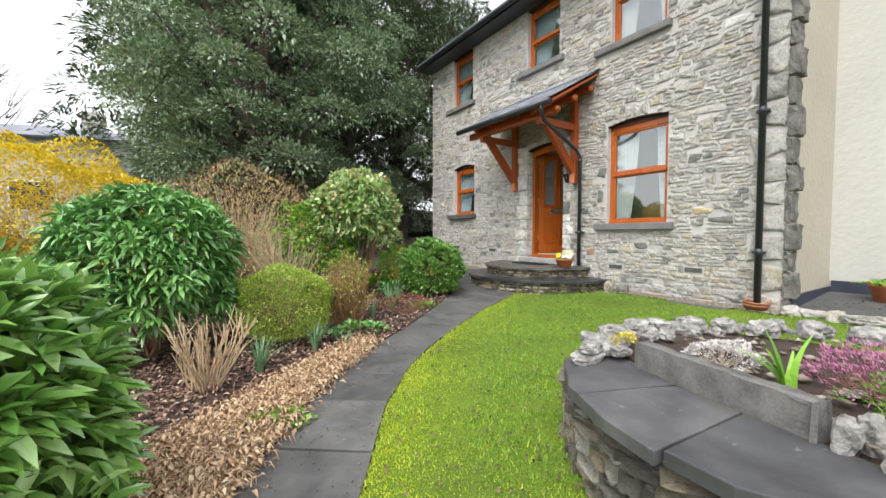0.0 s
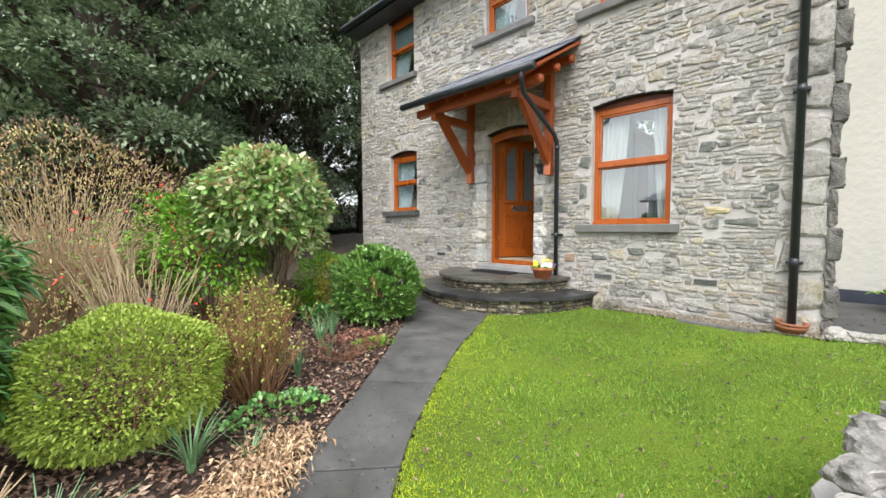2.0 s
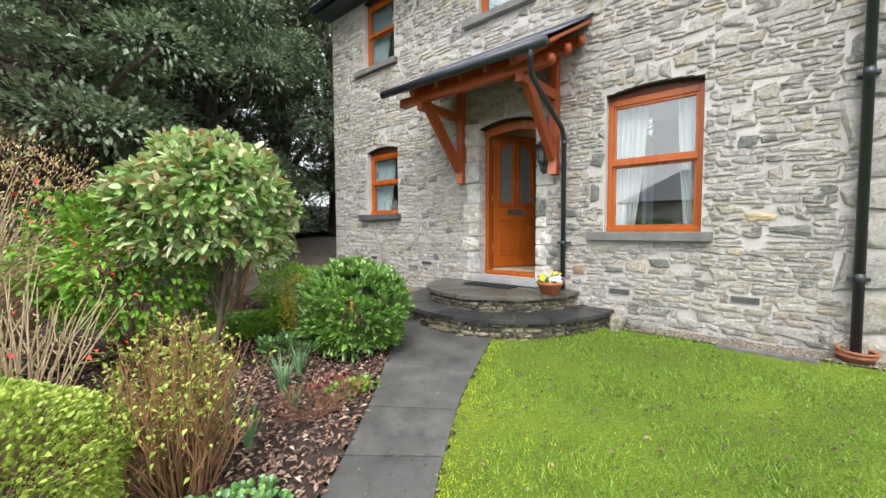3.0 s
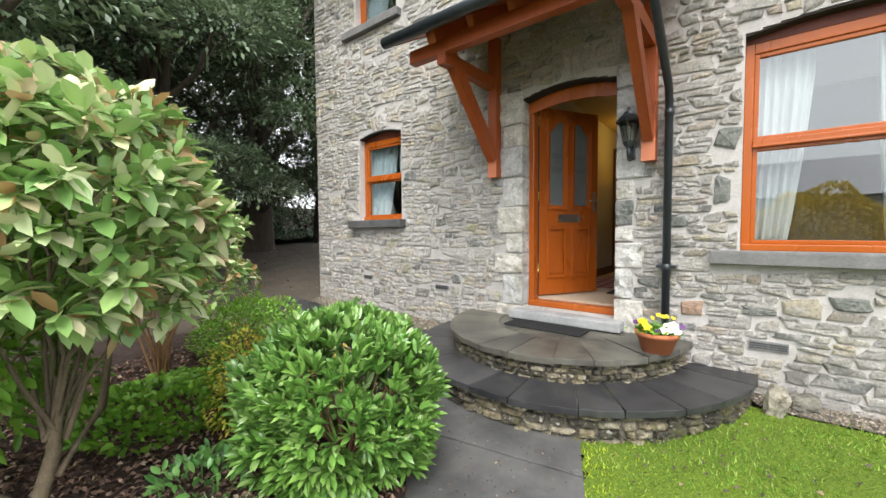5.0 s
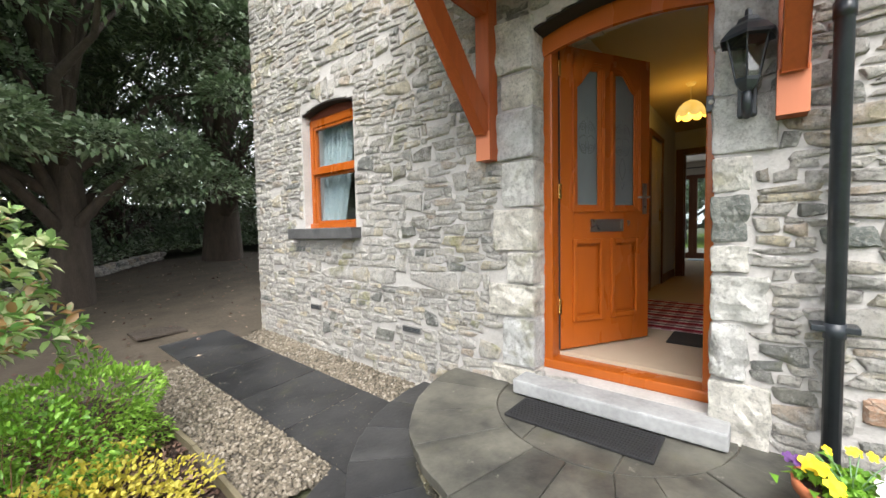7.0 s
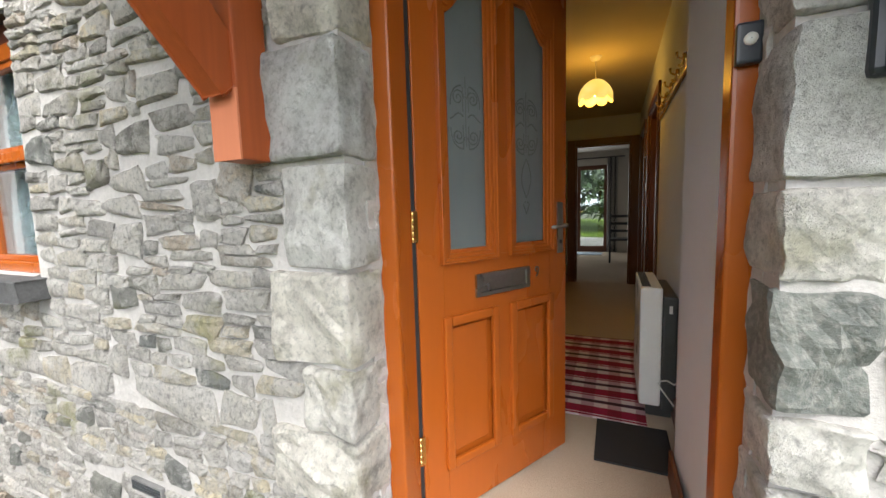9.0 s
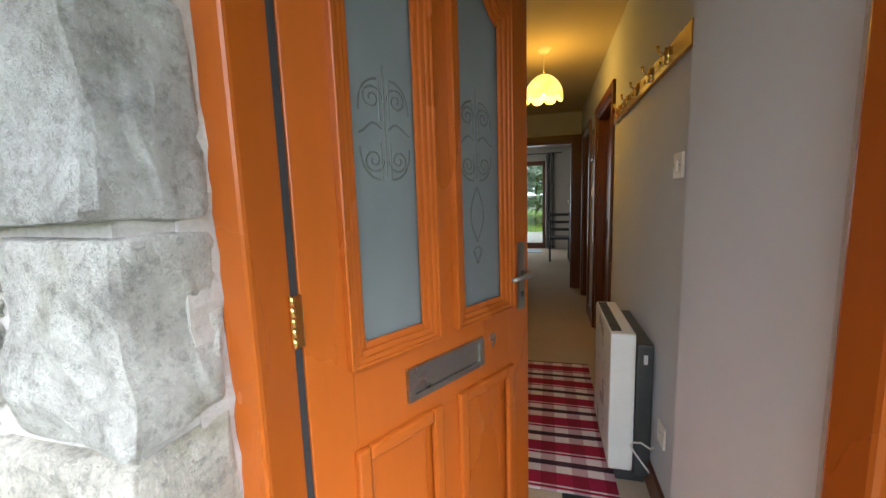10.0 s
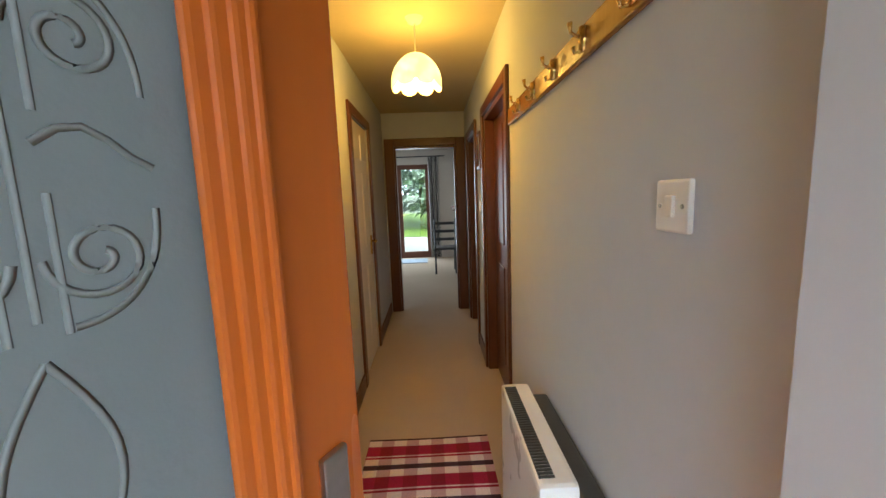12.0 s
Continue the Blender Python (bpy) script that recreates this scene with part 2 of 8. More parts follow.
def leaf_mat(name, stops, rough=0.4, trans=0.0, spec=0.5):
    k = Nodes(name, rough, spec=spec)
    r = k.rand(True)
    a = k.noise(1.7, 3)
    col = k.mix(0.35, k.ramp(r, stops), k.ramp(a, stops))
    k.color(col)
    if trans:
        t, m = k.n.new("ShaderNodeBsdfTranslucent"), k.n.new("ShaderNodeMixShader")
        k.l.new(col, t.inputs[0])
        m.inputs[0].default_value = trans
        k.l.new(k.b.outputs[0], m.inputs[1])
        k.l.new(t.outputs[0], m.inputs[2])
        k.l.new(m.outputs[0], k.n["Material Output"].inputs["Surface"])
    return k.mat


HOLLY = leaf_mat("dark_evergreen_leaves", [(0, (0.04, 0.075, 0.035)), (0.4, (0.17, 0.25, 0.13)), (0.7, (0.34, 0.45, 0.27)), (1, (0.62, 0.70, 0.56))], 0.33, trans=0.10)
YEW = leaf_mat("yew_needles", [(0, (0.03, 0.045, 0.025)), (0.6, (0.10, 0.145, 0.07)), (1, (0.22, 0.27, 0.13))], 0.7)
LAUREL = leaf_mat("laurel_leaves", [(0, (0.06, 0.15, 0.03)), (0.4, (0.15, 0.33, 0.06)), (0.75, (0.28, 0.48, 0.10)), (1, (0.48, 0.64, 0.28))], 0.3, trans=0.12, spec=1.0)
LAURELDARK = leaf_mat("rhododendron_leaves", [(0, (0.05, 0.14, 0.04)), (0.5, (0.12, 0.32, 0.07)), (1, (0.32, 0.56, 0.16))], 0.32, trans=0.12, spec=0.9)
LIME = leaf_mat("lime_small_leaves", [(0, (0.15, 0.23, 0.035)), (0.5, (0.38, 0.51, 0.08)), (1, (0.64, 0.74, 0.18))], 0.5, trans=0.2)
PIERIS = leaf_mat("variegated_shrub_leaves", [(0, (0.07, 0.19, 0.05)), (0.30, (0.20, 0.38, 0.10)), (0.52, (0.40, 0.58, 0.20)), (0.68, (0.70, 0.78, 0.46)), (0.86, (0.78, 0.68, 0.52)), (0.94, (0.52, 0.14, 0.10))], 0.25, trans=0.2)
GREEN = leaf_mat("fresh_green_leaves", [(0, (0.07, 0.17, 0.02)), (0.5, (0.16, 0.36, 0.035)), (1, (0.32, 0.55, 0.07))], 0.4, trans=0.2)
YELLOWL = leaf_mat("golden_leaves", [(0, (0.30, 0.30, 0.04)), (0.5, (0.62, 0.52, 0.06)), (1, (0.80, 0.70, 0.15))], 0.5, trans=0.2)
LIMEGREEN = leaf_mat("bright_feathery_leaves", [(0, (0.12, 0.28, 0.03)), (0.5, (0.28, 0.52, 0.06)), (1, (0.50, 0.74, 0.14))], 0.5, trans=0.25)
FORS = leaf_mat("forsythia_petals", [(0, (0.34, 0.30, 0.04)), (0.35, (0.66, 0.50, 0.03)), (0.7, (0.84, 0.64, 0.03)), (1, (0.90, 0.74, 0.08))], 0.6, trans=0.2)
BROWNL = leaf_mat("brown_bud_leaves", [(0, (0.14, 0.06, 0.03)), (0.5, (0.30, 0.15, 0.06)), (0.8, (0.38, 0.26, 0.09)), (1, (0.48, 0.45, 0.10))], 0.7)
MAUVE = leaf_mat("mauve_bud_twigs", [(0, (0.28, 0.12, 0.11)), (0.5, (0.48, 0.24, 0.21)), (1, (0.62, 0.38, 0.32))], 0.7)
OLIVE = leaf_mat("olive_twig_leaves", [(0, (0.34, 0.24, 0.11)), (0.5, (0.56, 0.44, 0.19)), (1, (0.68, 0.60, 0.26))], 0.7)
STRAW = leaf_mat("dry_fern_straw", [(0, (0.20, 0.11, 0.065)), (0.35, (0.42, 0.27, 0.155)), (0.7, (0.62, 0.45, 0.28)), (1, (0.78, 0.65, 0.47))], 0.8)
DEAD = leaf_mat("dead_leaves", [(0, (0.05, 0.03, 0.024)), (0.4, (0.14, 0.08, 0.06)), (0.7, (0.30, 0.18, 0.13)), (0.88, (0.54, 0.37, 0.26)), (1, (0.74, 0.62, 0.48))], 0.7)
REDLEAF = leaf_mat("red_stems", [(0, (0.18, 0.05, 0.035)), (1, (0.36, 0.12, 0.07))], 0.6)
GRASSM = leaf_mat("grass_blades", [(0, (0.06, 0.14, 0.02)), (0.4, (0.15, 0.31, 0.035)), (0.65, (0.26, 0.45, 0.055)), (0.9, (0.38, 0.52, 0.08)), (1, (0.52, 0.48, 0.18))], 0.55, trans=0.25)
GRASSY = leaf_mat("mossy_yellow_grass", [(0, (0.18, 0.28, 0.018)), (0.4, (0.38, 0.50, 0.025)), (0.75, (0.58, 0.66, 0.03)), (1, (0.74, 0.72, 0.08))], 0.55, trans=0.25)
DARKDEAD = leaf_mat("dark_dead_leaves", [(0, (0.03, 0.025, 0.022)), (0.6, (0.08, 0.055, 0.045)), (0.88, (0.22, 0.13, 0.09)), (1, (0.50, 0.36, 0.24))], 0.7)
DAFF = leaf_mat("narrow_bulb_leaves", [(0, (0.08, 0.18, 0.08)), (1, (0.22, 0.38, 0.18))], 0.4)
PINK = leaf_mat("heather_flowers", [(0, (0.28, 0.06, 0.16)), (0.5, (0.42, 0.14, 0.26)), (1, (0.60, 0.28, 0.42))], 0.6)
WHITEF = leaf_mat("silver_white_foliage", [(0, (0.40, 0.38, 0.36)), (1, (0.78, 0.74, 0.72))], 0.7)
REDF = leaf_mat("red_flowers", [(0, (0.55, 0.02, 0.02)), (1, (0.80, 0.10, 0.06))], 0.5)
BARK = simple("dark_bark", (0.09, 0.07, 0.055), 0.95, vary=0.4, scale=10, bump=0.9, dist=0.02, stretch=(1, 1, 0.25))
TWIG = simple("pale_twig_bark", (0.48, 0.36, 0.23), 0.9, vary=0.3, scale=12, bump=0.4)
TWIGB = simple("brown_twig_bark", (0.22, 0.11, 0.07), 0.9, vary=0.3, scale=12, bump=0.4)
OLDWOOD = simple("grey_brown_mossy_bark", (0.14, 0.11, 0.07), 0.9, vary=0.4, scale=14, bump=0.6, dist=0.01)
STEMO = simple("orange_brown_stem", (0.30, 0.165, 0.08), 0.8, vary=0.3, scale=12, bump=0.4)
GRAVEL = leaf_mat("mixed_gravel", [(0, (0.07, 0.06, 0.048)), (0.4, (0.17, 0.145, 0.11)), (0.8, (0.30, 0.255, 0.195)), (1, (0.52, 0.47, 0.40))], 0.85)
BENCHSTONE = leaf_mat("garden_wall_stones", [(0, (0.13, 0.12, 0.10)), (0.4, (0.26, 0.25, 0.23)), (0.7, (0.34, 0.30, 0.22)), (1, (0.48, 0.46, 0.43))], 0.9)


def rockery_mat():
    k = Nodes("pale_waterworn_limestone", 0.9)
    a, c = k.noise(9, 7, None, "Object", 0.7), k.noise(40, 4)
    col = k.ramp(a, [(0.3, (0.07, 0.065, 0.06)), (0.48, (0.27, 0.26, 0.245)), (0.68, (0.56, 0.53, 0.51))])
    k.color(col).bump(a, 1.0, 0.04).bump(c, 0.5, 0.006)
    return k.mat


ROCK = rockery_mat()


def ground_mat():
    """Grass underlay, with bed soil, by the plan of the garden."""
    k = Nodes("lawn_soil", 1.0, spec=0.2)
    a, c, d = k.noise(1.1, 5), k.noise(70, 4), k.noise(9, 4)
    col = k.ramp(a, [(0.3, (0.06, 0.12, 0.02)), (0.55, (0.12, 0.21, 0.025)), (0.75, (0.22, 0.28, 0.03))])
    col = k.mix(0.45, col, k.ramp(c, [(0.3, (0.06, 0.09, 0.015)), (0.7, (0.26, 0.33, 0.03))]))
    k.color(col).bump(c, 1.0, 0.02).bump(d, 0.5, 0.03)
    return k.mat


LAWN = ground_mat()
SOIL = simple("dark_bark_mulch_soil", (0.075, 0.048, 0.038), 1.0, vary=0.6, scale=14, bump=1.0, dist=0.03)
DRIVE = simple("brown_leafy_drive", (0.10, 0.08, 0.058), 0.9, vary=0.4, scale=3, bump=0.6, dist=0.01)
FARGROUND = simple("woodland_floor", (0.07, 0.075, 0.04), 1.0, vary=0.5, scale=1.5, bump=0.6, dist=0.03)
GRITBED = simple("grit_underlay", (0.12, 0.105, 0.085), 0.95, vary=0.4, scale=60, bump=0.8, dist=0.01)

# darkened wall colour: the dimness of the front rooms is put into it
DIMROOM = simple("dimmed_room_paint", (0.20, 0.18, 0.14), 0.9, vary=0.1, scale=5)
PATIO = simple("pale_patio_paving", (0.42, 0.39, 0.35), 0.9, vary=0.2, scale=4)
STONE_DARK = simple("dark_mossy_riser_stone", (0.17, 0.155, 0.13), 0.9, vary=0.7, scale=9, bump=1.0, dist=0.02)
TARMAC = simple("dark_yard_paving", (0.075, 0.075, 0.075), 0.85, vary=0.35, scale=6, bump=0.5, dist=0.006)


def riser_stone_mat():
    k = Nodes("dark_mossy_riser_rubble", 0.85)
    k.world = True
    r = k.ramp(k.rand(), [(0, (0.06, 0.055, 0.045)), (0.45, (0.14, 0.125, 0.10)), (0.75, (0.26, 0.22, 0.15)), (1, (0.42, 0.38, 0.31))])
    a = k.noise(22, 7, rough=0.75)
    col = k.mix(1.0, r, k.ramp(a, [(0.35, (0.3, 0.3, 0.28)), (0.62, (1.5, 1.5, 1.4))]), "MULTIPLY")
    col = k.mix(k.ramp(k.noise(30, 5), [(0.60, (0, 0, 0)), (0.66, (0.8, 0.8, 0.8))]), col, (0.55, 0.53, 0.47))
    col = k.mix(k.ramp(k.noise(6, 4), [(0.52, (0, 0, 0)), (0.66, (0.6, 0.6, 0.6))]), col, (0.13, 0.13, 0.035))
    k.color(col).bump(a, 1.0, 0.04)
    return k.mat


RISERST = riser_stone_mat()


def bench_stone_mat():
    k = Nodes("mossy_garden_wall_stone", 0.9)
    r = k.ramp(k.rand(), [(0, (0.20, 0.19, 0.16)), (0.4, (0.38, 0.36, 0.33)), (0.7, (0.52, 0.45, 0.31)), (1, (0.72, 0.69, 0.64))])
    a = k.noise(11, 6, rough=0.7)
    col = k.mix(1.0, r, k.ramp(a, [(0.3, (0.35, 0.35, 0.33)), (0.65, (1.2, 1.2, 1.15))]), "MULTIPLY")
    col = k.mix(k.ramp(k.noise(6, 4), [(0.6, (0, 0, 0)), (0.75, (0.6, 0.6, 0.6))]), col, (0.16, 0.17, 0.05))
    k.color(col).bump(a, 1.0, 0.04)
    return k.mat


BENCHST = bench_stone_mat()

def odd_stone(name, c, hi):
    k = Nodes(name, 0.85)
    k.world = True
    a, b = k.noise(9, 6, None, "Object", 0.7), k.noise(60, 4)
    k.color(k.mix(k.ramp(b, [(0.45, (0, 0, 0)), (0.7, (0.5, 0.5, 0.5))]), k.ramp(a, [(0.3, c), (0.7, hi)]), (0.36, 0.35, 0.32))).bump(a, 0.8, 0.025).bump(b, 0.5, 0.006)
    return k.mat


PECKED = odd_stone("grey_pecked_block", (0.20, 0.20, 0.20), (0.36, 0.36, 0.37))
SLATESTONE = odd_stone("dark_greenish_slate_block", (0.095, 0.105, 0.10), (0.19, 0.20, 0.18))
SANDSTONE = odd_stone("buff_sandstone_block", (0.42, 0.34, 0.18), (0.58, 0.50, 0.32))
REDSTONE = odd_stone("red_brown_block", (0.22, 0.13, 0.08), (0.42, 0.28, 0.20))
STONE_QUOIN = simple("dark_grey_corner_stone", (0.165, 0.158, 0.148), 0.9, vary=0.55, scale=7, bump=1.0, dist=0.02)
MOSS = leaf_mat("yellow_moss", [(0, (0.22, 0.32, 0.02)), (0.5, (0.48, 0.55, 0.03)), (1, (0.70, 0.70, 0.05))], 0.7, trans=0.2)

# ---- building tools ----
def mesh_from(name, verts, faces, mat, smooth=False):
    me = bpy.data.meshes.new(name)
    me.from_pydata([tuple(v) for v in verts], [], [tuple(f) for f in faces])
    me.materials.append(mat)
    if smooth:
        me.polygons.foreach_set("use_smooth", [True] * len(me.polygons))
    me.update()
    return me


def quads_mesh(name, verts, faces, mat, smooth=False):
    """The same from number arrays, quickly; all faces have as many corners as one row of faces."""
    me = bpy.data.meshes.new(name)
    verts, faces = np.asarray(verts, np.float32), np.asarray(faces, np.int32)
    n, c = faces.shape
    me.vertices.add(len(verts))
    me.vertices.foreach_set("co", verts.ravel())
    me.loops.add(n * c)
    me.loops.foreach_set("vertex_index", faces.ravel())
    me.polygons.add(n)
    me.polygons.foreach_set("loop_start", np.arange(0, n * c, c, dtype=np.int32))
    me.materials.append(mat)
    me.update(calc_edges=True)
    me.validate()
    if smooth:
        me.polygons.foreach_set("use_smooth", [True] * n)
    return me


def thing(name, label, category, at=(0, 0, 0), rz=0, group=""):
    ob = new(name)
    ob.matrix_world = pose(*at, 0, 0, rz)
    ob.empty_display_size = 0.1
    return tagged(ob, label, category, group)


def put(name, me, parent=None, label="", m=None, kind=""):
    ob = new(name, me)
    if parent is not None:
        ob.parent = parent
    if m is not None:
        ob.matrix_basis = m
    return tagged(ob, label, kind=kind)


def part(name, bm, material, parent=None, label="", m=None, smooth=False, kind=""):
    me = bpy.data.meshes.new(name)
    bm.normal_update()
    bm.to_mesh(me)
    bm.free()
    me.materials.append(material)
    if smooth:
        me.polygons.foreach_set("use_smooth", [True] * len(me.polygons))
    return put(name, me, parent, label, m, kind)


def add_box(bm, lo, hi, bevel=0.0, m=None):
    """A box from corner lo to corner hi, its edges bevelled."""
    lo, hi = Vector(lo), Vector(hi)
    made = bmesh.ops.create_cube(bm, size=1.0)["verts"]
    mid, size = (lo + hi) / 2, hi - lo
    for v in made:
        v.co = Vector(v.co[i] * size[i] for i in range(3)) + mid
        if m is not None:
            v.co = m @ v.co
    if bevel > 0:
        edges = list({e for v in made for e in v.link_edges})
        bmesh.ops.bevel(bm, geom=edges, offset=min(bevel, min(abs(s) for s in size) * 0.45), segments=2, affect="EDGES", profile=0.6)
    return bm


def box(lo, hi, bevel=0.004, m=None):
    return add_box(bmesh.new(), lo, hi, bevel, m)


def boxes(rows, bevel=0.004):
    bm = bmesh.new()
    for lo, hi in rows:
        add_box(bm, lo, hi, bevel)
    return bm


def add_beam(bm, a, b, w, h, bevel=0.006):
    """A squared timber from a to b, w wide and h deep."""
    a, b = Vector(a), Vector(b)
    m = Matrix.Translation(a) @ (b - a).to_track_quat("X", "Z").to_matrix().to_4x4()
    return add_box(bm, (0, -w / 2, -h / 2), ((b - a).length, w / 2, h / 2), bevel, m)


def tube_arrays(points, radii, sides=6):
    points = [Vector([float(q) for q in p]) for p in points]
    radii = [float(r) for r in radii]
    verts, faces, up = [], [], Vector((0.3, 0.2, 1)).normalized()
    for i, (p, r) in enumerate(zip(points, radii)):
        d = (points[min(i + 1, len(points) - 1)] - points[max(i - 1, 0)]).normalized()
        if abs(d.dot(up)) > 0.97:
            up = Vector((1, 0.1, 0)).normalized()
        s = d.cross(up).normalized()
        t = s.cross(d)
        for k in range(sides):
            a = 2 * math.pi * k / sides
            verts.append(p + r * (math.cos(a) * s + math.sin(a) * t))
    for i in range(len(points) - 1):
        for k in range(sides):
            a, b = i * sides + k, i * sides + (k + 1) % sides
            faces.append((a, b, b + sides, a + sides))
    return verts, faces


def tubes(name, runs, mat, sides=6, caps=False):
    """One mesh of several tubes; runs are (points, radii)."""
    V, F = [], []
    for pts, rad in runs:
        v, f = tube_arrays(pts, rad, sides)
        o = len(V)
        V += v
        F += [tuple(i + o for i in q) for q in f]
        if caps:
            F += [tuple(range(o + sides - 1, o - 1, -1)), tuple(range(len(V) - sides, len(V)))]
    return mesh_from(name, V, F, mat, True)


def lathe(name, profile, mat, sides=24, smooth=True):
    V, F = [], []
    for r, z in profile:
        for k in range(sides):
            a = 2 * math.pi * k / sides
            V.append((r * math.cos(a), r * math.sin(a), z))
    for i in range(len(profile) - 1):
        for k in range(sides):
            a, b = i * sides + k, i * sides + (k + 1) % sides
            F.append((a, b, b + sides, a + sides))
    return mesh_from(name, V, F, mat, smooth)


def unit(v):
    return v / np.maximum(np.linalg.norm(v, axis=-1, keepdims=True), 1e-9)


def leaves(name, at, way, length, width, mat, rng, droop=0.25, fold=0.25, round_=False):
    """Many small folded leaves: at (n,3) their stalks, way (n,3) where they point."""
    n = len(at)
    way = unit(way + rng.normal(0, 0.12, (n, 3)))
    side = unit(np.cross(way, [0, 0, 1.0]) + rng.normal(0, 0.35, (n, 3)))
    side = unit(side - way * (side * way).sum(1, keepdims=True))
    up = np.cross(side, way)
    L = (length * rng.uniform(0.65, 1.2, n))[:, None]
    W = (width * rng.uniform(0.7, 1.15, n))[:, None]
    base = at
    sag = np.array([0, 0, 1.0]) * L * droop
    if round_:
        p1, p2 = at + way * L * 0.33 - sag * 0.1, at + way * L * 0.72 - sag * 0.5
        tip = at + way * L - sag
        l1, r1 = p1 + side * W * 0.43 + up * W * fold, p1 - side * W * 0.43 + up * W * fold
        l2, r2 = p2 + side * W * 0.40 + up * W * fold, p2 - side * W * 0.40 + up * W * fold
        V = np.stack([base, l1, l2, tip, r2, r1, p1, p2], 1).reshape(-1, 3)
        o = np.arange(n)[:, None] * 8
        F = np.concatenate([o + np.array([t]) for t in ((0, 6, 1), (1, 6, 7), (1, 7, 2), (2, 7, 3), (0, 5, 6), (5, 4, 7), (5, 7, 6), (4, 3, 7))])
        return quads_mesh(name, V, F, mat, True)
    mid = at + way * L * 0.5
    l, r = mid + side * W * 0.5 + up * W * fold, mid - side * W * 0.5 + up * W * fold
    tip = at + way * L - sag
    V = np.stack([base, l, tip, r, mid], 1).reshape(-1, 3)
    o = np.arange(n)[:, None] * 5
    F = np.concatenate([o + np.array([[0, 4, 1]]), o + np.array([[1, 4, 2]]), o + np.array([[0, 3, 4]]), o + np.array([[3, 2, 4]])])
    return quads_mesh(name, V, F, mat)


def whorls(name, at, axis, per, length, width, mat, rng, open_=0.9, droop=0.25, fold=0.18):
    """Rosettes of leaves: per leaves round each shoot tip, splayed by open_ from its axis."""
    n = len(at)
    ax = unit(axis)
    s = unit(np.cross(ax, rng.normal(0, 1, (n, 3))))
    t = np.cross(ax, s)
    P, D = [], []
    for k in range(per):
        a = 2 * np.pi * k / per + rng.uniform(0, 0.5, n)
        o = open_ * (0.45 + 0.75 * ((k * 5) % per) / per) * rng.uniform(0.85, 1.15, n)
        r = np.cos(a)[:, None] * s + np.sin(a)[:, None] * t
        D.append(np.cos(o)[:, None] * ax + np.sin(o)[:, None] * r)
        P.append(at - ax * (length * 0.25 * ((k * 5) % per) / per) + r * 0.004)
    return leaves(name, np.concatenate(P), np.concatenate(D), length, width, mat, rng, droop, fold, True)


def shell_points(n, centre, radii, rng, lumps=0.16, depth=0.25, low=-0.75, seed=0.0):
    """Points in the outer layer of an uneven round mass, and the ways out of it."""
    d = unit(rng.normal(0, 1, (n * 2, 3)))
    d = d[d[:, 2] > low][:n]
    bump = 1 + lumps * (np.sin(3.1 * d[:, 0] * 2 + seed) * np.cos(2.7 * d[:, 1] * 2 + 1.3 * seed) + 0.6 * np.sin(7 * d[:, 2] + 5 * d[:, 0] + seed) + 0.5 * np.cos(9 * d[:, 1] - 4 * d[:, 2] + seed))
    r = bump * (1 - depth * rng.power(0.6, len(d)) ** 1.6 * rng.uniform(0, 1, len(d)))
    return np.asarray(centre) + d * r[:, None] * np.asarray(radii), d


def stems(base, centre, radii, n, rng, r0=0.012, wiggle=0.08, reach=0.95, segs=5):
    """Bent stalks from the foot of a shrub out into its crown."""
    runs = []
    for _ in range(n):
        d = unit(rng.normal(0, 1, 3))
        d[2] = abs(d[2]) * rng.uniform(-0.1, 1)
        end = np.asarray(centre) + d * np.asarray(radii) * reach * rng.uniform(0.7, 1)
        start = np.asarray(base) + np.append(rng.normal(0, 0.04, 2) * radii[0], 0)
        t = np.linspace(0, 1, segs)[:, None]
        p = start + (end - start) * t + np.array([0, 0, 1.0]) * (t * (1 - t)) * 0.3 * radii[2] + rng.normal(0, wiggle * radii[0], (segs, 3)) * (t * (1.2 - t))
        runs.append((p, np.linspace(r0, r0 * 0.35, segs)))
    return runs


def ground_z(x, y):
    """The height of the garden's ground."""
    zx = 0.07 * (x - 1.2) if x > 1.2 else 0.03 * max(x - 1.2, -6)
    if x > 7:
        zx = 0.07 * 5.8 + 0.02 * min(x - 7, 30)
    zy = 0.03 * (y - 3.5) if y > 3.5 else 0.0
    if y > 9.5:
        zy = 0.18 + 0.06 * min(y - 9.5, 14)
    return zx + zy


def ground_zs(x, y):
    return np.array([ground_z(a, b) for a, b in zip(x, y)])


def solid(name, outline, z0, z1, mat, parent=None, label="", bevel=0.006, kind="", lean=None):
    """A slab with the given outline; z0, z1 may be functions of x, y."""
    bm = bmesh.new()
    f0 = z0 if callable(z0) else (lambda x, y: z0)
    f1 = z1 if callable(z1) else (lambda x, y: z1)
    lower = [bm.verts.new((x, y, f0(x, y))) for x, y in outline]
    upper = [bm.verts.new((x, y, f1(x, y))) for x, y in outline]
    top = bm.faces.new(upper)
    bm.faces.new(lower[::-1])
    n = len(outline)
    for i in range(n):
        bm.faces.new((lower[i], lower[(i + 1) % n], upper[(i + 1) % n], upper[i]))
    bmesh.ops.recalc_face_normals(bm, faces=bm.faces[:])
    if bevel:
        bmesh.ops.bevel(bm, geom=list(top.edges), offset=bevel, segments=2, affect="EDGES", profile=0.6)
    return part(name, bm, mat, parent, label, kind=kind)

# ---- the stone house: walls ----
FX = 5.60            # the outer face of the front wall
MX = 5.612           # the face of its mortar
Y0, Y1 = 1.60, 9.30  # its two corners
EAVE = 5.74
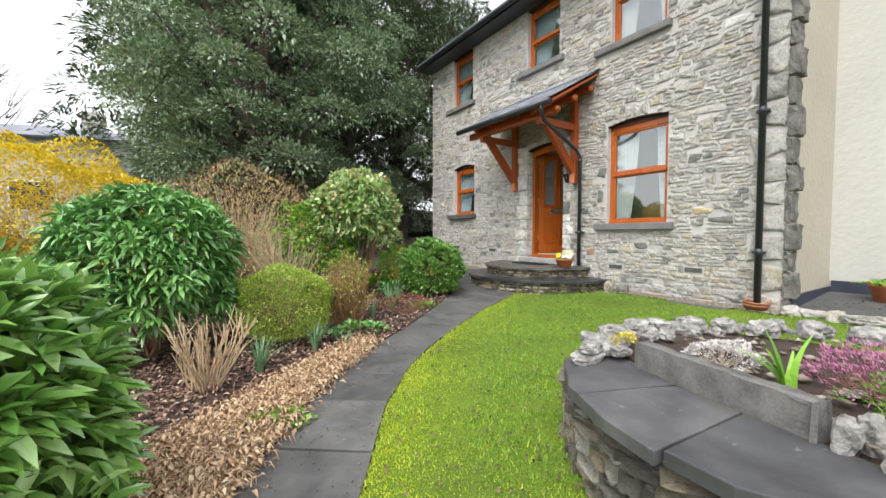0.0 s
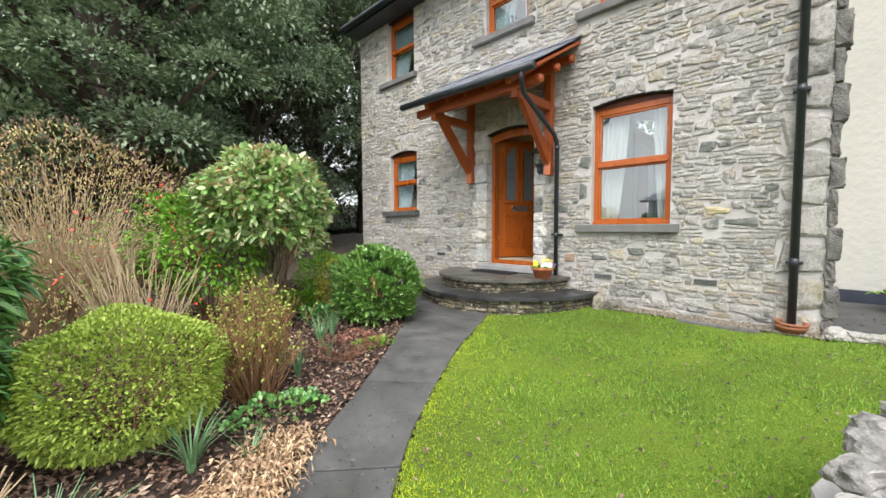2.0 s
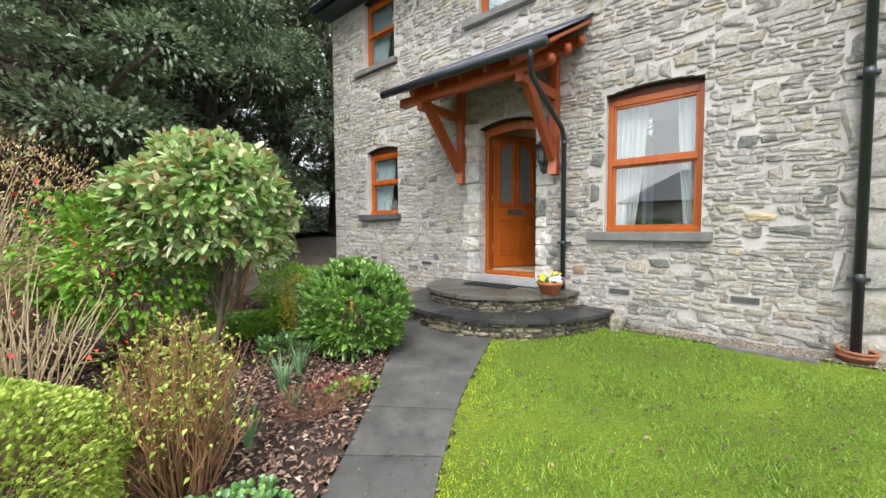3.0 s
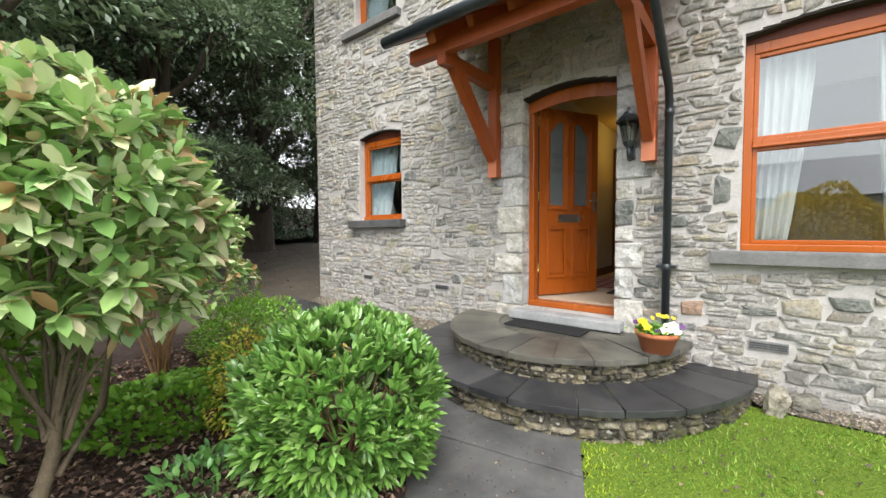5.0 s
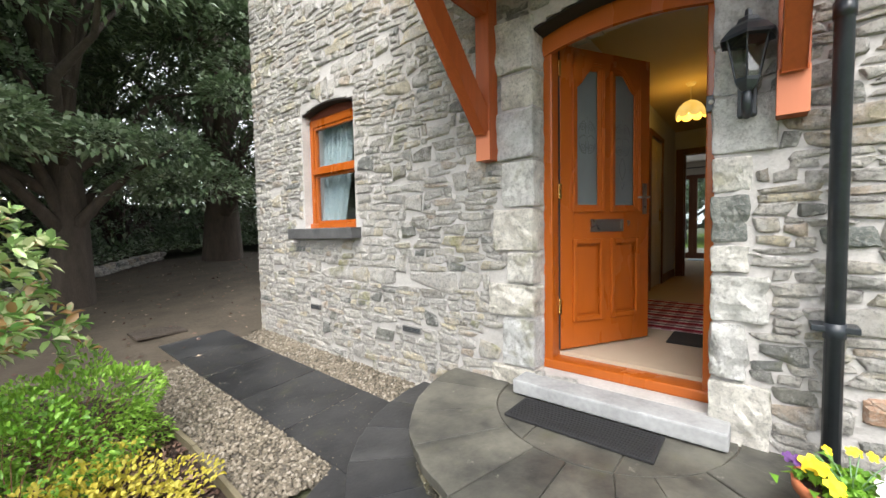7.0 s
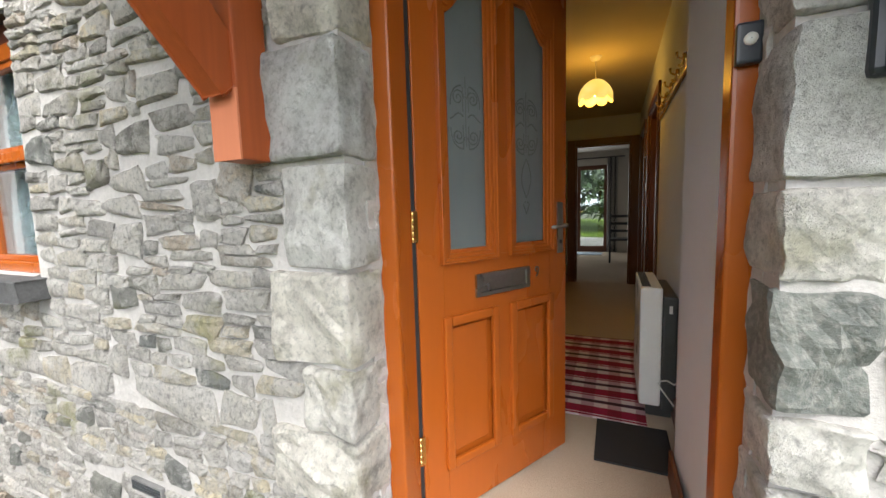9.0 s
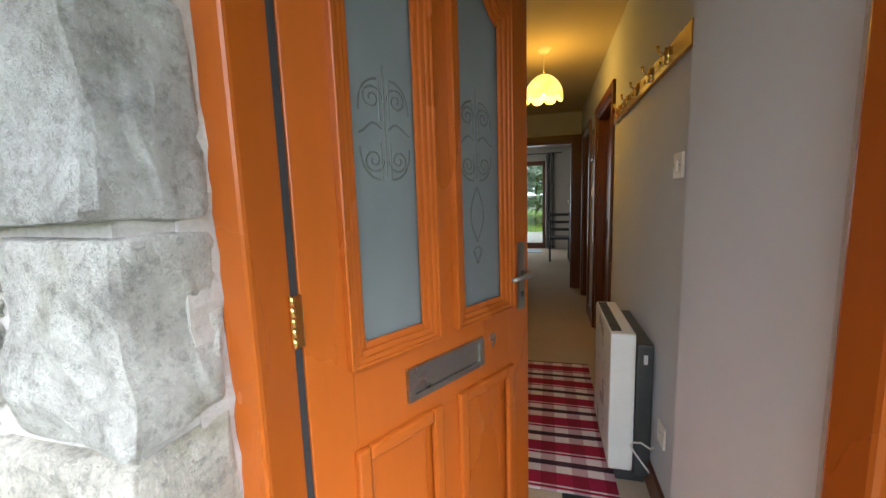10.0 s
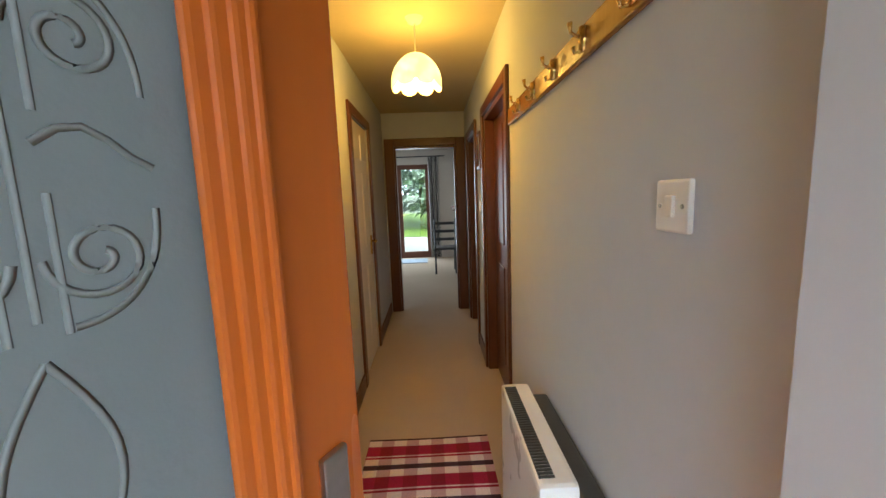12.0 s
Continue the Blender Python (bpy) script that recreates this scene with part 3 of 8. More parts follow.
# openings: y low, y high, z low, z high, rise of the arch
OPEN = {
    "door": (4.74, 5.66, 0.74, 2.86, 0.07),
    "bay": (2.93, 3.88, 1.37, 2.93, 0.05),
    "small": (7.40, 8.24, 1.69, 2.85, 0.06),
    "up_bay": (2.98, 3.84, 4.20, 5.60, 0.05),
    "up_mid": (4.88, 5.68, 4.43, 5.60, 0.05),
    "up_small": (7.46, 8.28, 4.38, 5.60, 0.05),
}
wall = tagged(new("wall_front"), "front wall of coursed grey rubble stone in pale lime mortar", kind="structure")


def wall_cells(lo, hi, z0, z1, holes):
    """The rectangles that stay of a wall once the holes are cut."""
    ys = sorted({lo, hi, *[h[0] for h in holes], *[h[1] for h in holes]})
    out = []
    for a, b in zip(ys, ys[1:]):
        cut = sorted((h[2], h[3] + h[4]) for h in holes if h[0] < b - 1e-6 and h[1] > a + 1e-6)
        z = z0
        for c, d in cut:
            if c > z:
                out.append((a, b, z, c))
            z = max(z, d)
        if z < z1:
            out.append((a, b, z, z1))
    return out


bm = bmesh.new()
for a, b, c, d in wall_cells(Y0, Y1, -0.3, EAVE, list(OPEN.values())):
    add_box(bm, (MX, a, c), (6.10, b, d))
for y0, y1, z0, z1, rise in OPEN.values():
    n = 10
    for i in range(n):
        u = ((i + 0.5) / n * 2 - 1) ** 2
        if rise * u > 0.004:
            add_box(bm, (MX, y0 + (y1 - y0) * i / n, z1 + rise * (1 - u)), (6.10, y0 + (y1 - y0) * (i + 1) / n, z1 + rise + 0.001))
part("mortar", bm, MORTAR, wall, kind="structure")

srng = np.random.default_rng(7)


def stone_mesh(name, mat, n=10):
    """A rough stone, one unit wide (y) and high (z), that stands out to -x."""
    a = (np.arange(n) + srng.uniform(-0.3, 0.3, n)) / n * 2 * np.pi + srng.uniform(0, 1)
    p = srng.uniform(0.26, 0.55)
    y, z = np.sign(np.cos(a)) * np.abs(np.cos(a)) ** p, np.sign(np.sin(a)) * np.abs(np.sin(a)) ** p
    m = np.maximum(np.abs(y), np.abs(z)) * srng.uniform(0.96, 1.16, n)
    y, z = 0.5 * y / m, 0.5 * z / m
    z = z * (1 + y * srng.uniform(-0.75, 0.75)) + y * srng.uniform(-0.16, 0.16)
    y = y + z * srng.uniform(-0.22, 0.22)
    V = []
    for k, (inset, x) in enumerate(((1.0, 0.35), (0.94, -0.35), (0.76, -0.80))):
        jit = srng.normal(0, 0.035, (n, 2)) if k else np.zeros((n, 2))
        for i in range(n):
            V.append((x + (srng.uniform(-0.22, 0.22) if k else 0), (y[i] + jit[i, 0]) * inset, (z[i] + jit[i, 1]) * inset))
    tilt = srng.uniform(-0.12, 0.12)
    V.append((-1.0 + tilt, srng.uniform(-0.2, 0.2), srng.uniform(-0.15, 0.15)))
    F = []
    for k in range(2):
        for i in range(n):
            q, r = k * n + i, k * n + (i + 1) % n
            F.append((q, r, r + n, q + n))
    F += [(2 * n + i, 2 * n + (i + 1) % n, 3 * n) for i in range(n)]
    return mesh_from(name, V, F, mat)


# surrounds: dressed blocks round the door, voussoirs over the windows, quoins at the corner
jambs = []
placed = []          # y low, y high, z low, z high, how far proud
for side, (ya, yb) in (("l", (5.66, 5.66)), ("r", (4.74, 4.74))):
    beds = (0.42, 0.76, 1.08, 1.30, 1.505, 1.783, 2.082, 2.40, 2.62, 2.95) if side == "l" else (0.62, 0.93, 1.20, 1.425, 1.564, 1.793, 1.966, 2.23, 2.45, 2.74, 2.95)
    for k, (z, z_next) in enumerate(zip(beds, beds[1:])):
        h = z_next - z
        w = srng.uniform(0.16, 0.22) if k % 2 else srng.uniform(0.25, 0.33)
        if abs(z - 1.564) < 0.01:
            w = 0.18
        if side == "l":
            placed.append((5.66, 5.66 + w, z + 0.008, z + h - 0.008, -1))
        else:
            placed.append((4.74 - w * 0.75, 4.74, z + 0.008, z + h - 0.008, -1))
for name, (y0, y1, z0, z1, rise) in OPEN.items():
    n = 11 if name == "door" else 9
    tall = 0.30 if name == "door" else 0.19
    for i in range(n):
        a, b = y0 - 0.06 + (y1 - y0 + 0.12) * i / n, y0 - 0.06 + (y1 - y0 + 0.12) * (i + 1) / n
        if name.startswith("up") and z1 + rise + tall > EAVE:
            tall = EAVE - z1 - rise
        placed.append((a + 0.006, b - 0.006, z1 + rise * (1 - ((i + 0.5) / n * 2 - 1) ** 2) + 0.008, z1 + rise + tall + srng.uniform(-0.03, 0.02), 0.008))
z = 0.16
k = 0
while z < EAVE - 0.1:
    h = min(srng.uniform(0.26, 0.36), EAVE - 0.02 - z)
    placed.append((Y0 + 0.0, Y0 + (0.24 if k % 2 else 0.36), z + 0.006, z + h - 0.006, 0.03))
    z += h
    k += 1
features = [(2.01, 2.29, 3.77, 3.89, 0.004), (1.88, 2.22, 0.73, 1.08, 0.012), (3.90, 4.05, 2.14, 2.29, 0.014), (3.94, 4.05, 1.72, 1.93, 0.014), (4.22, 4.38, 1.55, 1.64, 0.010),
            (2.50, 2.66, 2.16, 2.28, 0.012), (2.12, 2.40, 1.35, 1.43, 0.012), (2.35, 2.58, 1.47, 1.55, 0.012), (3.66, 3.86, 0.90, 0.96, 0.010), (3.20, 3.40, 0.98, 1.08, 0.010), (4.09, 4.25, 0.85, 0.97, 0.014)]
placed += features
for _ in range(170):
    w, h = srng.uniform(0.10, 0.25), srng.uniform(0.085, 0.145)
    y, z = srng.uniform(Y0 + 0.5, Y1 - 0.4), srng.uniform(0.2, EAVE - 0.3)
    placed.append((y, y + w, z, z + h, 0.014))
vents = [(3.59, 3.81, 0.655, 0.72), (2.45, 2.67, 0.685, 0.75), (6.62, 6.82, 0.83, 0.88), (8.0, 8.17, 0.86, 0.91)]
blocks = [(a - 0.005, b + 0.005, c, d + e) for a, b, c, d, e in OPEN.values()] + [(a - 0.01, b + 0.01, c - 0.01, d + 0.01) for a, b, c, d in vents]
sills = {"bay": (2.83, 4.06, 1.27, 1.37), "small": (7.33, 8.40, 1.59, 1.69), "up_bay": (2.90, 4.11, 4.10, 4.20), "up_mid": (4.76, 5.93, 4.335, 4.43), "up_small": (7.37, 8.52, 4.28, 4.38)}
blocks += [(a - 0.01, b + 0.01, c - 0.01, d + 0.01) for a, b, c, d in sills.values()]


def clash(r, others, gap=0.0):
    return any(r[0] < o[1] + gap and r[1] > o[0] - gap and r[2] < o[3] + gap and r[3] > o[2] - gap for o in others)


stones = []
for r in placed:
    if (r[4] < 0 or not clash(r, blocks)) and not clash((r[0] + 0.004, r[1] - 0.004, r[2] + 0.004, r[3] - 0.004), stones):
        stones.append(r)
fixed = list(stones)


def lay(y0, y1, z0, z1):
    """One stone in its bed, cut short where a larger one or an opening is."""
    g = srng.uniform(0.001, 0.006, 2) * min(1, (z1 - z0) / 0.08)
    cells = [(y0 + 0.005, y1 - 0.005, z0 + g[0], z1 - g[1])]
    for o in near_blocks:
        nxt = []
        for c in cells:
            if c[0] < o[1] and c[1] > o[0] and c[2] < o[3] and c[3] > o[2]:
                if o[0] - c[0] > 0.05:
                    nxt.append((c[0], o[0] - 0.007, c[2], c[3]))
                if c[1] - o[1] > 0.05:
                    nxt.append((o[1] + 0.007, c[1], c[2], c[3]))
            else:
                nxt.append(c)
        cells = nxt
    stones.extend((*c, srng.uniform(0.0, 0.012)) for c in cells)


# long uneven beds; here and there a stone is split into two or three thin ones
z = 0.12
while z < EAVE - 0.03:
    band = min(float(srng.choice([0.055, 0.075, 0.095, 0.125], p=[0.25, 0.35, 0.28, 0.12])) * srng.uniform(0.85, 1.15), EAVE - z)
    near_blocks = [o for o in blocks + fixed if o[2] < z + band and o[3] > z]
    y = Y0
    while y < Y1 - 0.02:
        w = min(band * srng.uniform(0.9, 3.6) + 0.03, Y1 - y)
        if Y1 - y - w < 0.08:
            w = Y1 - y
        u = srng.uniform()
        if band > 0.070 and u < 0.48:
            rows_here = 3 if band > 0.11 and u < 0.18 else 2
            cuts = np.cumsum(srng.uniform(0.6, 1.4, rows_here))
            cuts = np.concatenate([[0], cuts / cuts[-1]]) * band + z
            for z0_, z1_ in zip(cuts, cuts[1:]):
                if w > 0.2 and srng.uniform() < 0.55:
                    mid = y + w * srng.uniform(0.3, 0.7)
                    lay(y, mid, z0_, z1_)
                    lay(mid, y + w, z0_, z1_)
                else:
                    lay(y, y + w, z0_, z1_)
        else:
            lay(y, y + w, z, z + band)
        y += w
    z += band

piece = [stone_mesh("stone", STONE, 11) for _ in range(14)]
joined = [stone_mesh("stone_joined", STONE_JOINED, 11) for _ in range(14)]
jambs = [r for r in stones if r[4] < 0]
stones = [r for r in stones if r[4] >= 0]
fixed = [r for r in fixed if r[4] >= 0]
near = sorted(range(len(stones)), key=lambda i: abs((stones[i][0] + stones[i][1]) / 2 - 5.4) + 0.6 * abs((stones[i][2] + stones[i][3]) / 2 - 1.5))[:300]
wall_pieces, feature_pieces = [], []     # made at the end of the file
keep = set(near)
JV, JF, off = [], [], 0
tilt_of = srng.normal(0, 2.6, len(stones))
for i, (a, b, c, d, proud) in enumerate(stones):
    wave = 0.022 * math.sin(2.3 * a + 0.9 * c) + 0.012 * math.sin(5.1 * a - 2 * c) if i >= len(fixed) else 0.0
    m = Matrix.LocRotScale((MX - 0.002, (a + b) / 2, (c + d) / 2 + wave), Euler((radians(tilt_of[i]) if i >= len(fixed) else 0, 0, 0)), (proud + 0.010, (b - a) * 1.02, (d - c) * 1.01))
    if stones[i] in features:
        feature_pieces.append((i % 14, m, features.index(stones[i])))
    elif i in keep:
        wall_pieces.append((i % 14, m))
    else:
        src = joined[i % 14]
        co = np.array([v.co[:] for v in src.vertices])
        M = np.array(m)
        JV.append(co @ M[:3, :3].T + M[:3, 3])
        JF += [tuple(q + off for q in f.vertices) for f in src.polygons]
        off += len(co)
me = mesh_from("stones", np.concatenate(JV), JF, STONE_JOINED)
put("stones", me, wall, "coursed grey rubble stones", kind="stuff")

# dressed stones round the door, that turn the corner into its reveal
for a, b, c, d, _ in jambs:
    left = a > 5.5
    bm = box((FX - srng.uniform(0.006, 0.024), a - (0.012 if left else 0), c), (5.752, b + (0 if left else 0.010), d), 0.016)
    bmesh.ops.subdivide_edges(bm, edges=[e for e in bm.edges if e.calc_length() > 0.07], cuts=4, use_grid_fill=True)
    o = Vector(srng.uniform(-40, 40, 3))
    for v in bm.verts:
        q = noise.noise(v.co * 9 + o) * 0.030 + noise.noise(v.co * 24 + o) * 0.014
        v.co += Vector((q, q * 0.5 + srng.normal(0, 0.001), noise.noise(v.co * 14 - o) * 0.006))
    slate_one = not left and abs(c - 1.572) < 0.02
    part("jamb_stone", bm, SLATESTONE if slate_one else STONE_LIGHT, wall, "dark grey-green corner stone" if slate_one else "pale dressed corner stone")

# smeared mortar between the corner stones and the door frame
for lo, hi in (((5.70, 5.655, 0.74), (5.765, 5.675, 2.86)), ((5.70, 4.722, 0.74), (5.765, 4.745, 2.86))):
    bm = box(lo, hi, 0.0)
    bmesh.ops.subdivide_edges(bm, edges=[e for e in bm.edges if e.calc_length() > 1], cuts=60)
    for v in bm.verts:
        v.co.x += 0.016 * noise.noise(v.co * 11)
        v.co.y += (0.012 * noise.noise(v.co * 17)) * (1 if lo[1] < 5 else -1)
    part("pointing", bm, MORTAR, wall, "pale smeared lime pointing", kind="structure")

# rough quoins that stand proud past the corner over the neighbour's render
z, k = 0.2, 0
while z < EAVE - 0.2:
    h = srng.uniform(0.24, 0.36)
    bm = box((FX - 0.022, Y0 - (0.085 if k % 2 else 0.045), z + 0.01), (FX + 0.2, Y0 + 0.02, z + h - 0.01), 0.02)
    bmesh.ops.subdivide_edges(bm, edges=[e for e in bm.edges if e.calc_length() > 0.08], cuts=3, use_grid_fill=True)
    for v in bm.verts:
        v.co += Vector(srng.normal(0, 0.007, 3))
    part("quoin", bm, STONE_QUOIN, wall, "rough dark corner stone")
    z += h
    k += 1

for i, (a, b, c, d) in enumerate(vents):
    bm = box((FX - 0.004, a, c), (MX + 0.05, b, d), 0.003)
    air = part("air_brick", bm, GREYSILL, wall, "small grey slotted air brick")
    w = (b - a - 0.02) / 2
    for k in range(3):
        zz = c + (d - c) * (0.2 + 0.24 * k)
        for y in (a + 0.007, a + 0.013 + w):
            part("slot", box((FX - 0.0065, y, zz), (FX - 0.003, y + w, zz + 0.007), 0), BLACK, air, "dark slot of the air brick")

# remaining walls of the house, closed
bm = bmesh.new()
add_box(bm, (MX, Y1 - 0.5, -0.3), (16.6, Y1, EAVE))
add_box(bm, (15.2, 8.8, -0.3), (15.6, Y0 + 0.0, 0.8))
part("mortar_rest", bm, MORTAR, wall, kind="structure")

for name, (a, b, c, d) in sills.items():
    dark = name in ("small",)
    bm = box((FX - (0.10 if dark else 0.07), a, c), (5.80, b, d), 0.01)
    for v in bm.verts:
        v.co += Vector(srng.normal(0, 0.0025, 3))
    tagged(part("window_sill_" + {"bay": "one", "small": "two", "up_bay": "three", "up_mid": "four", "up_small": "five"}[name], bm, DARKSILL if dark else GREYSILL), "rough grey stone window sill", kind="structure")


def arch_strip(y0, y1, z1, rise, x0, x1, thick, lift=0.0):
    """A thin bent strip that lines the underside of an arch."""
    bm, n, rings = bmesh.new(), 14, []
    for i in range(n + 1):
        u = i / n * 2 - 1
        y, z = y0 + 0.002 + (y1 - y0 - 0.004) * i / n, z1 + lift + rise * (1 - u * u)
        rings.append([bm.verts.new(p) for p in ((x0, y, z - thick), (x1, y, z - thick), (x1, y, z - 0.001), (x0, y, z - 0.001))])
    for a, b in zip(rings, rings[1:]):
        for q in range(4):
            bm.faces.new((a[q], a[(q + 1) % 4], b[(q + 1) % 4], b[q]))
    bm.faces.new(rings[0])
    bm.faces.new(rings[-1][::-1])
    bmesh.ops.recalc_face_normals(bm, faces=bm.faces[:])
    return bm


HEADBOARD = wood_paint("dark_redbrown_head_board", (0.13, 0.03, 0.015), 0.5, 0.2)
# near-black: the shade under the arches, and some dirt, put into the colour
SOFFIT = simple("shaded_arch_black", (0.022, 0.018, 0.015), 0.9, vary=0.4)


def window(name, opening, pane_split=0.52, curtains=True):
    """A two-light orange-stained timber window, set back in its opening."""
    y0, y1, z0, z1, rise = OPEN[opening]
    win = tagged(new(name), "orange-brown stained timber casement window with two panes in the stone wall", kind="structure")
    win.matrix_world = pose(5.70, 0, 0)
    f = 0.055
    zt = z1 - 0.045
    bm = bmesh.new()
    add_box(bm, (0, y0, z0), (0.07, y0 + f, zt), 0.006)
    add_box(bm, (0, y1 - f, z0), (0.07, y1, zt), 0.006)
    add_box(bm, (0.002, y0 + f, zt - 0.075), (0.07, y1 - f, zt), 0.006)
    add_box(bm, (-0.03, y0 + 0.001, z0), (0.07, y1 - 0.001, z0 + 0.05), 0.008)
    part("window_frame", bm, ORANGE, win)
    part("head_board", box((0.008, y0 + 0.002, zt + 0.002), (0.066, y1 - 0.002, z1 + rise + 0.03), 0.002), HEADBOARD, win, "dark red-brown head board under the stone arch")
    part("arch_soffit", arch_strip(y0, y1, z1, rise, 5.618 - 5.70, 0.006, 0.016), SOFFIT, win, "near-black strip for the dirty, shaded underside of the arch")
    zm = z0 + (zt - z0) * pane_split
    part("transom", boxes([((-0.01, y0 + f, zm - 0.025), (0.066, y1 - f, zm + 0.025)), ((-0.022, y0 + f, zm - 0.03), (0.0, y1 - f, zm - 0.012))], 0.005), ORANGE, win)
    for lo, hi in ((z0 + 0.05, zm - 0.025), (zm + 0.025, zt - 0.075)):
        a, b = y0 + f, y1 - f
        part("sash", boxes([((0.012, a, lo), (0.055, a + 0.03, hi)), ((0.012, b - 0.03, lo), (0.055, b, hi)), ((0.013, a + 0.03, lo), (0.055, b - 0.03, lo + 0.03)), ((0.013, a + 0.03, hi - 0.03), (0.055, b - 0.03, hi))], 0.005), ORANGE, win)
        g = part("pane", box((0.032, a + 0.028, lo + 0.028), (0.036, b - 0.028, hi - 0.028), 0), GLASS, win)
        g.visible_shadow = False
    return win


for i, n in enumerate(("bay", "small", "up_bay", "up_mid", "up_small")):
    window("window_%d" % (i + 1), n, 0.52 if n != "up_mid" else 0.48)

NET = simple("sheer_white_curtain_cloth", (0.78, 0.80, 0.80), 0.9, vary=0.05)
BLUEC = simple("pale_blue_curtain_cloth", (0.70, 0.80, 0.86), 0.9, vary=0.05)


def curtain(name, label, mat, y0, y1, z0, z1, x, tie=0.0, folds=7):
    """A hanging cloth in folds, drawn in at its foot by tie."""
    V, F, ny, nz = [], [], folds * 8, 14
    for j in range(nz + 1):
        w = j / nz
        for i in range(ny + 1):
            u = i / ny
            squeeze = 1 - abs(tie) * w ** 1.5
            yy = (y0 + (y1 - y0) * u * squeeze) if tie >= 0 else (y1 - (y1 - y0) * (1 - u) * squeeze)
            V.append((x + 0.028 * math.sin(u * folds * 2 * math.pi) + 0.01 * math.sin(u * 17 + w * 3), yy, z1 + (z0 - z1) * w))
    for j in range(nz):
        for i in range(ny):
            a = j * (ny + 1) + i
            F.append((a, a + 1, a + ny + 2, a + ny + 1))
    ob = put(name, mesh_from(name, V, F, mat, True))
    mod = ob.modifiers.new("thickness", "SOLIDIFY")
    mod.thickness = 0.003
    return tagged(ob, label, "curtain")


for n, mat, lab in (("bay", NET, "sheer white net curtain hanging inside the front window"), ("up_bay", NET, "sheer white net curtain inside the upper window"),
                    ("up_mid", BLUEC, "pale blue-grey curtain inside the upper window"), ("small", BLUEC, "pale blue curtain inside the small window"), ("up_small", BLUEC, "pale curtain inside the small upper window")):
    y0, y1, z0, z1, r = OPEN[n]
    w = (y1 - y0)
    curtain("curtain", lab, mat, y1 - w * (0.42 if 'bay' in n else 0.66), y1, z0, z1, 5.83, -0.35)
    curtain("curtain", lab, mat, y0, y0 + w * 0.28, z0, z1, 5.835, 0.3, 5)

# ---- roof over the front ----
roof = tagged(new("roof"), "dark slate roof of the stone house with black gutter", kind="structure")
bm = bmesh.new()
lower, upper = (5.16, 5.70), (10.6, 8.4)
vs = [bm.verts.new(p) for p in ((lower[0], Y0, lower[1]), (lower[0], Y1 + 0.1, lower[1]), (upper[0], Y1 + 0.1, upper[1]), (upper[0], Y0, upper[1]),
                                 (lower[0], Y0, lower[1] + 0.06), (lower[0], Y1 + 0.1, lower[1] + 0.06), (upper[0], Y1 + 0.1, upper[1] + 0.06), (upper[0], Y0, upper[1] + 0.06))]
for q in ((3, 2, 1, 0), (4, 5, 6, 7), (0, 1, 5, 4), (1, 2, 6, 5), (2, 3, 7, 6), (3, 0, 4, 7)):
    bm.faces.new([vs[i] for i in q])
part("slates", bm, SLATE_ROOF, roof, kind="structure")
bm = bmesh.new()
vs = [bm.verts.new(p) for p in ((10.61, Y0, 8.45), (10.61, Y1 + 0.1, 8.45), (16.2, Y1 + 0.1, 5.7), (16.2, Y0, 5.7), (10.61, Y0, 8.4), (10.61, Y1 + 0.1, 8.4), (16.2, Y1 + 0.1, 5.64), (16.2, Y0, 5.64))]
for q in ((0, 1, 2, 3), (7, 6, 5, 4)):
    bm.faces.new([vs[i] for i in q])
part("back_slates", bm, SLATE_ROOF, roof, kind="structure")
part("fascia", box((5.22, Y0, 5.60), (5.60, Y1 + 0.06, 5.72), 0.004), BLACK, roof, "black eaves board", kind="structure")
put("gutter", tubes("gutter", [([(5.165, Y0, 5.675), (5.165, Y1 + 0.1, 5.675)], [0.055, 0.055])], BLACK, 12, True), roof, "black plastic gutter", kind="structure")

# main downpipe at the corner
pipe = thing("downpipe", "black plastic rainwater downpipe standing in a terracotta pot", "downpipe", (5.53, 1.83, 0))
put("pipe", tubes("pipe", [([(0, 0, 0.36), (0, 0, 5.5), (-0.28, 0, 5.66)], [0.036, 0.036, 0.036])], BLACK, 14, True), pipe)
for zz in (0.95, 2.6, 4.3):
    put("collar", tubes("collar", [([(0, 0, zz), (0, 0, zz + 0.08)], [0.039, 0.039])], BLACK, 14, True), pipe)
    part("clip", box((-0.01, -0.065, zz + 0.02), (0.07, 0.065, zz + 0.05), 0.004), BLACK, pipe)

# ---- neighbour's rendered walls ----
nb = tagged(new("neighbour_house"), "neighbouring house with cream and white roughcast render and a dark painted plinth", kind="structure")
part("return_wall", box((FX + 0.02, Y0 - 0.028, 0.0), (7.2, Y0 - 0.002, 6.6), 0), CREAM, nb, "cream roughcast return wall", kind="structure")
part("front_wall", box((7.2, -9.0, 0.0), (7.5, Y0 - 0.002, 6.6), 0), WHITER, nb, "white roughcast front wall", kind="structure")
part("plinth_return", box((FX + 0.09, Y0 - 0.05, 0.0), (7.18, Y0 - 0.03, 0.50), 0.006), PLINTH, nb, "navy painted plinth", kind="structure")
part("plinth_front", box((7.165, -9.0, 0.0), (7.198, Y0 - 0.052, 0.58), 0.006), PLINTH, nb, "navy painted plinth", kind="structure")
put("roof_edge", tubes("roof_edge", [([(7.15, -9, 6.6), (7.15, Y0, 6.6)], [0.06, 0.06])], BLACK, 8, True), nb)

# ---- porch canopy ----
porch = thing("porch_canopy", "orange-brown timber porch canopy with slate roof on wall brackets", "porch canopy", (5.50, 5.2, 2.09))
PO = Vector((5.50, 5.2, 2.09))


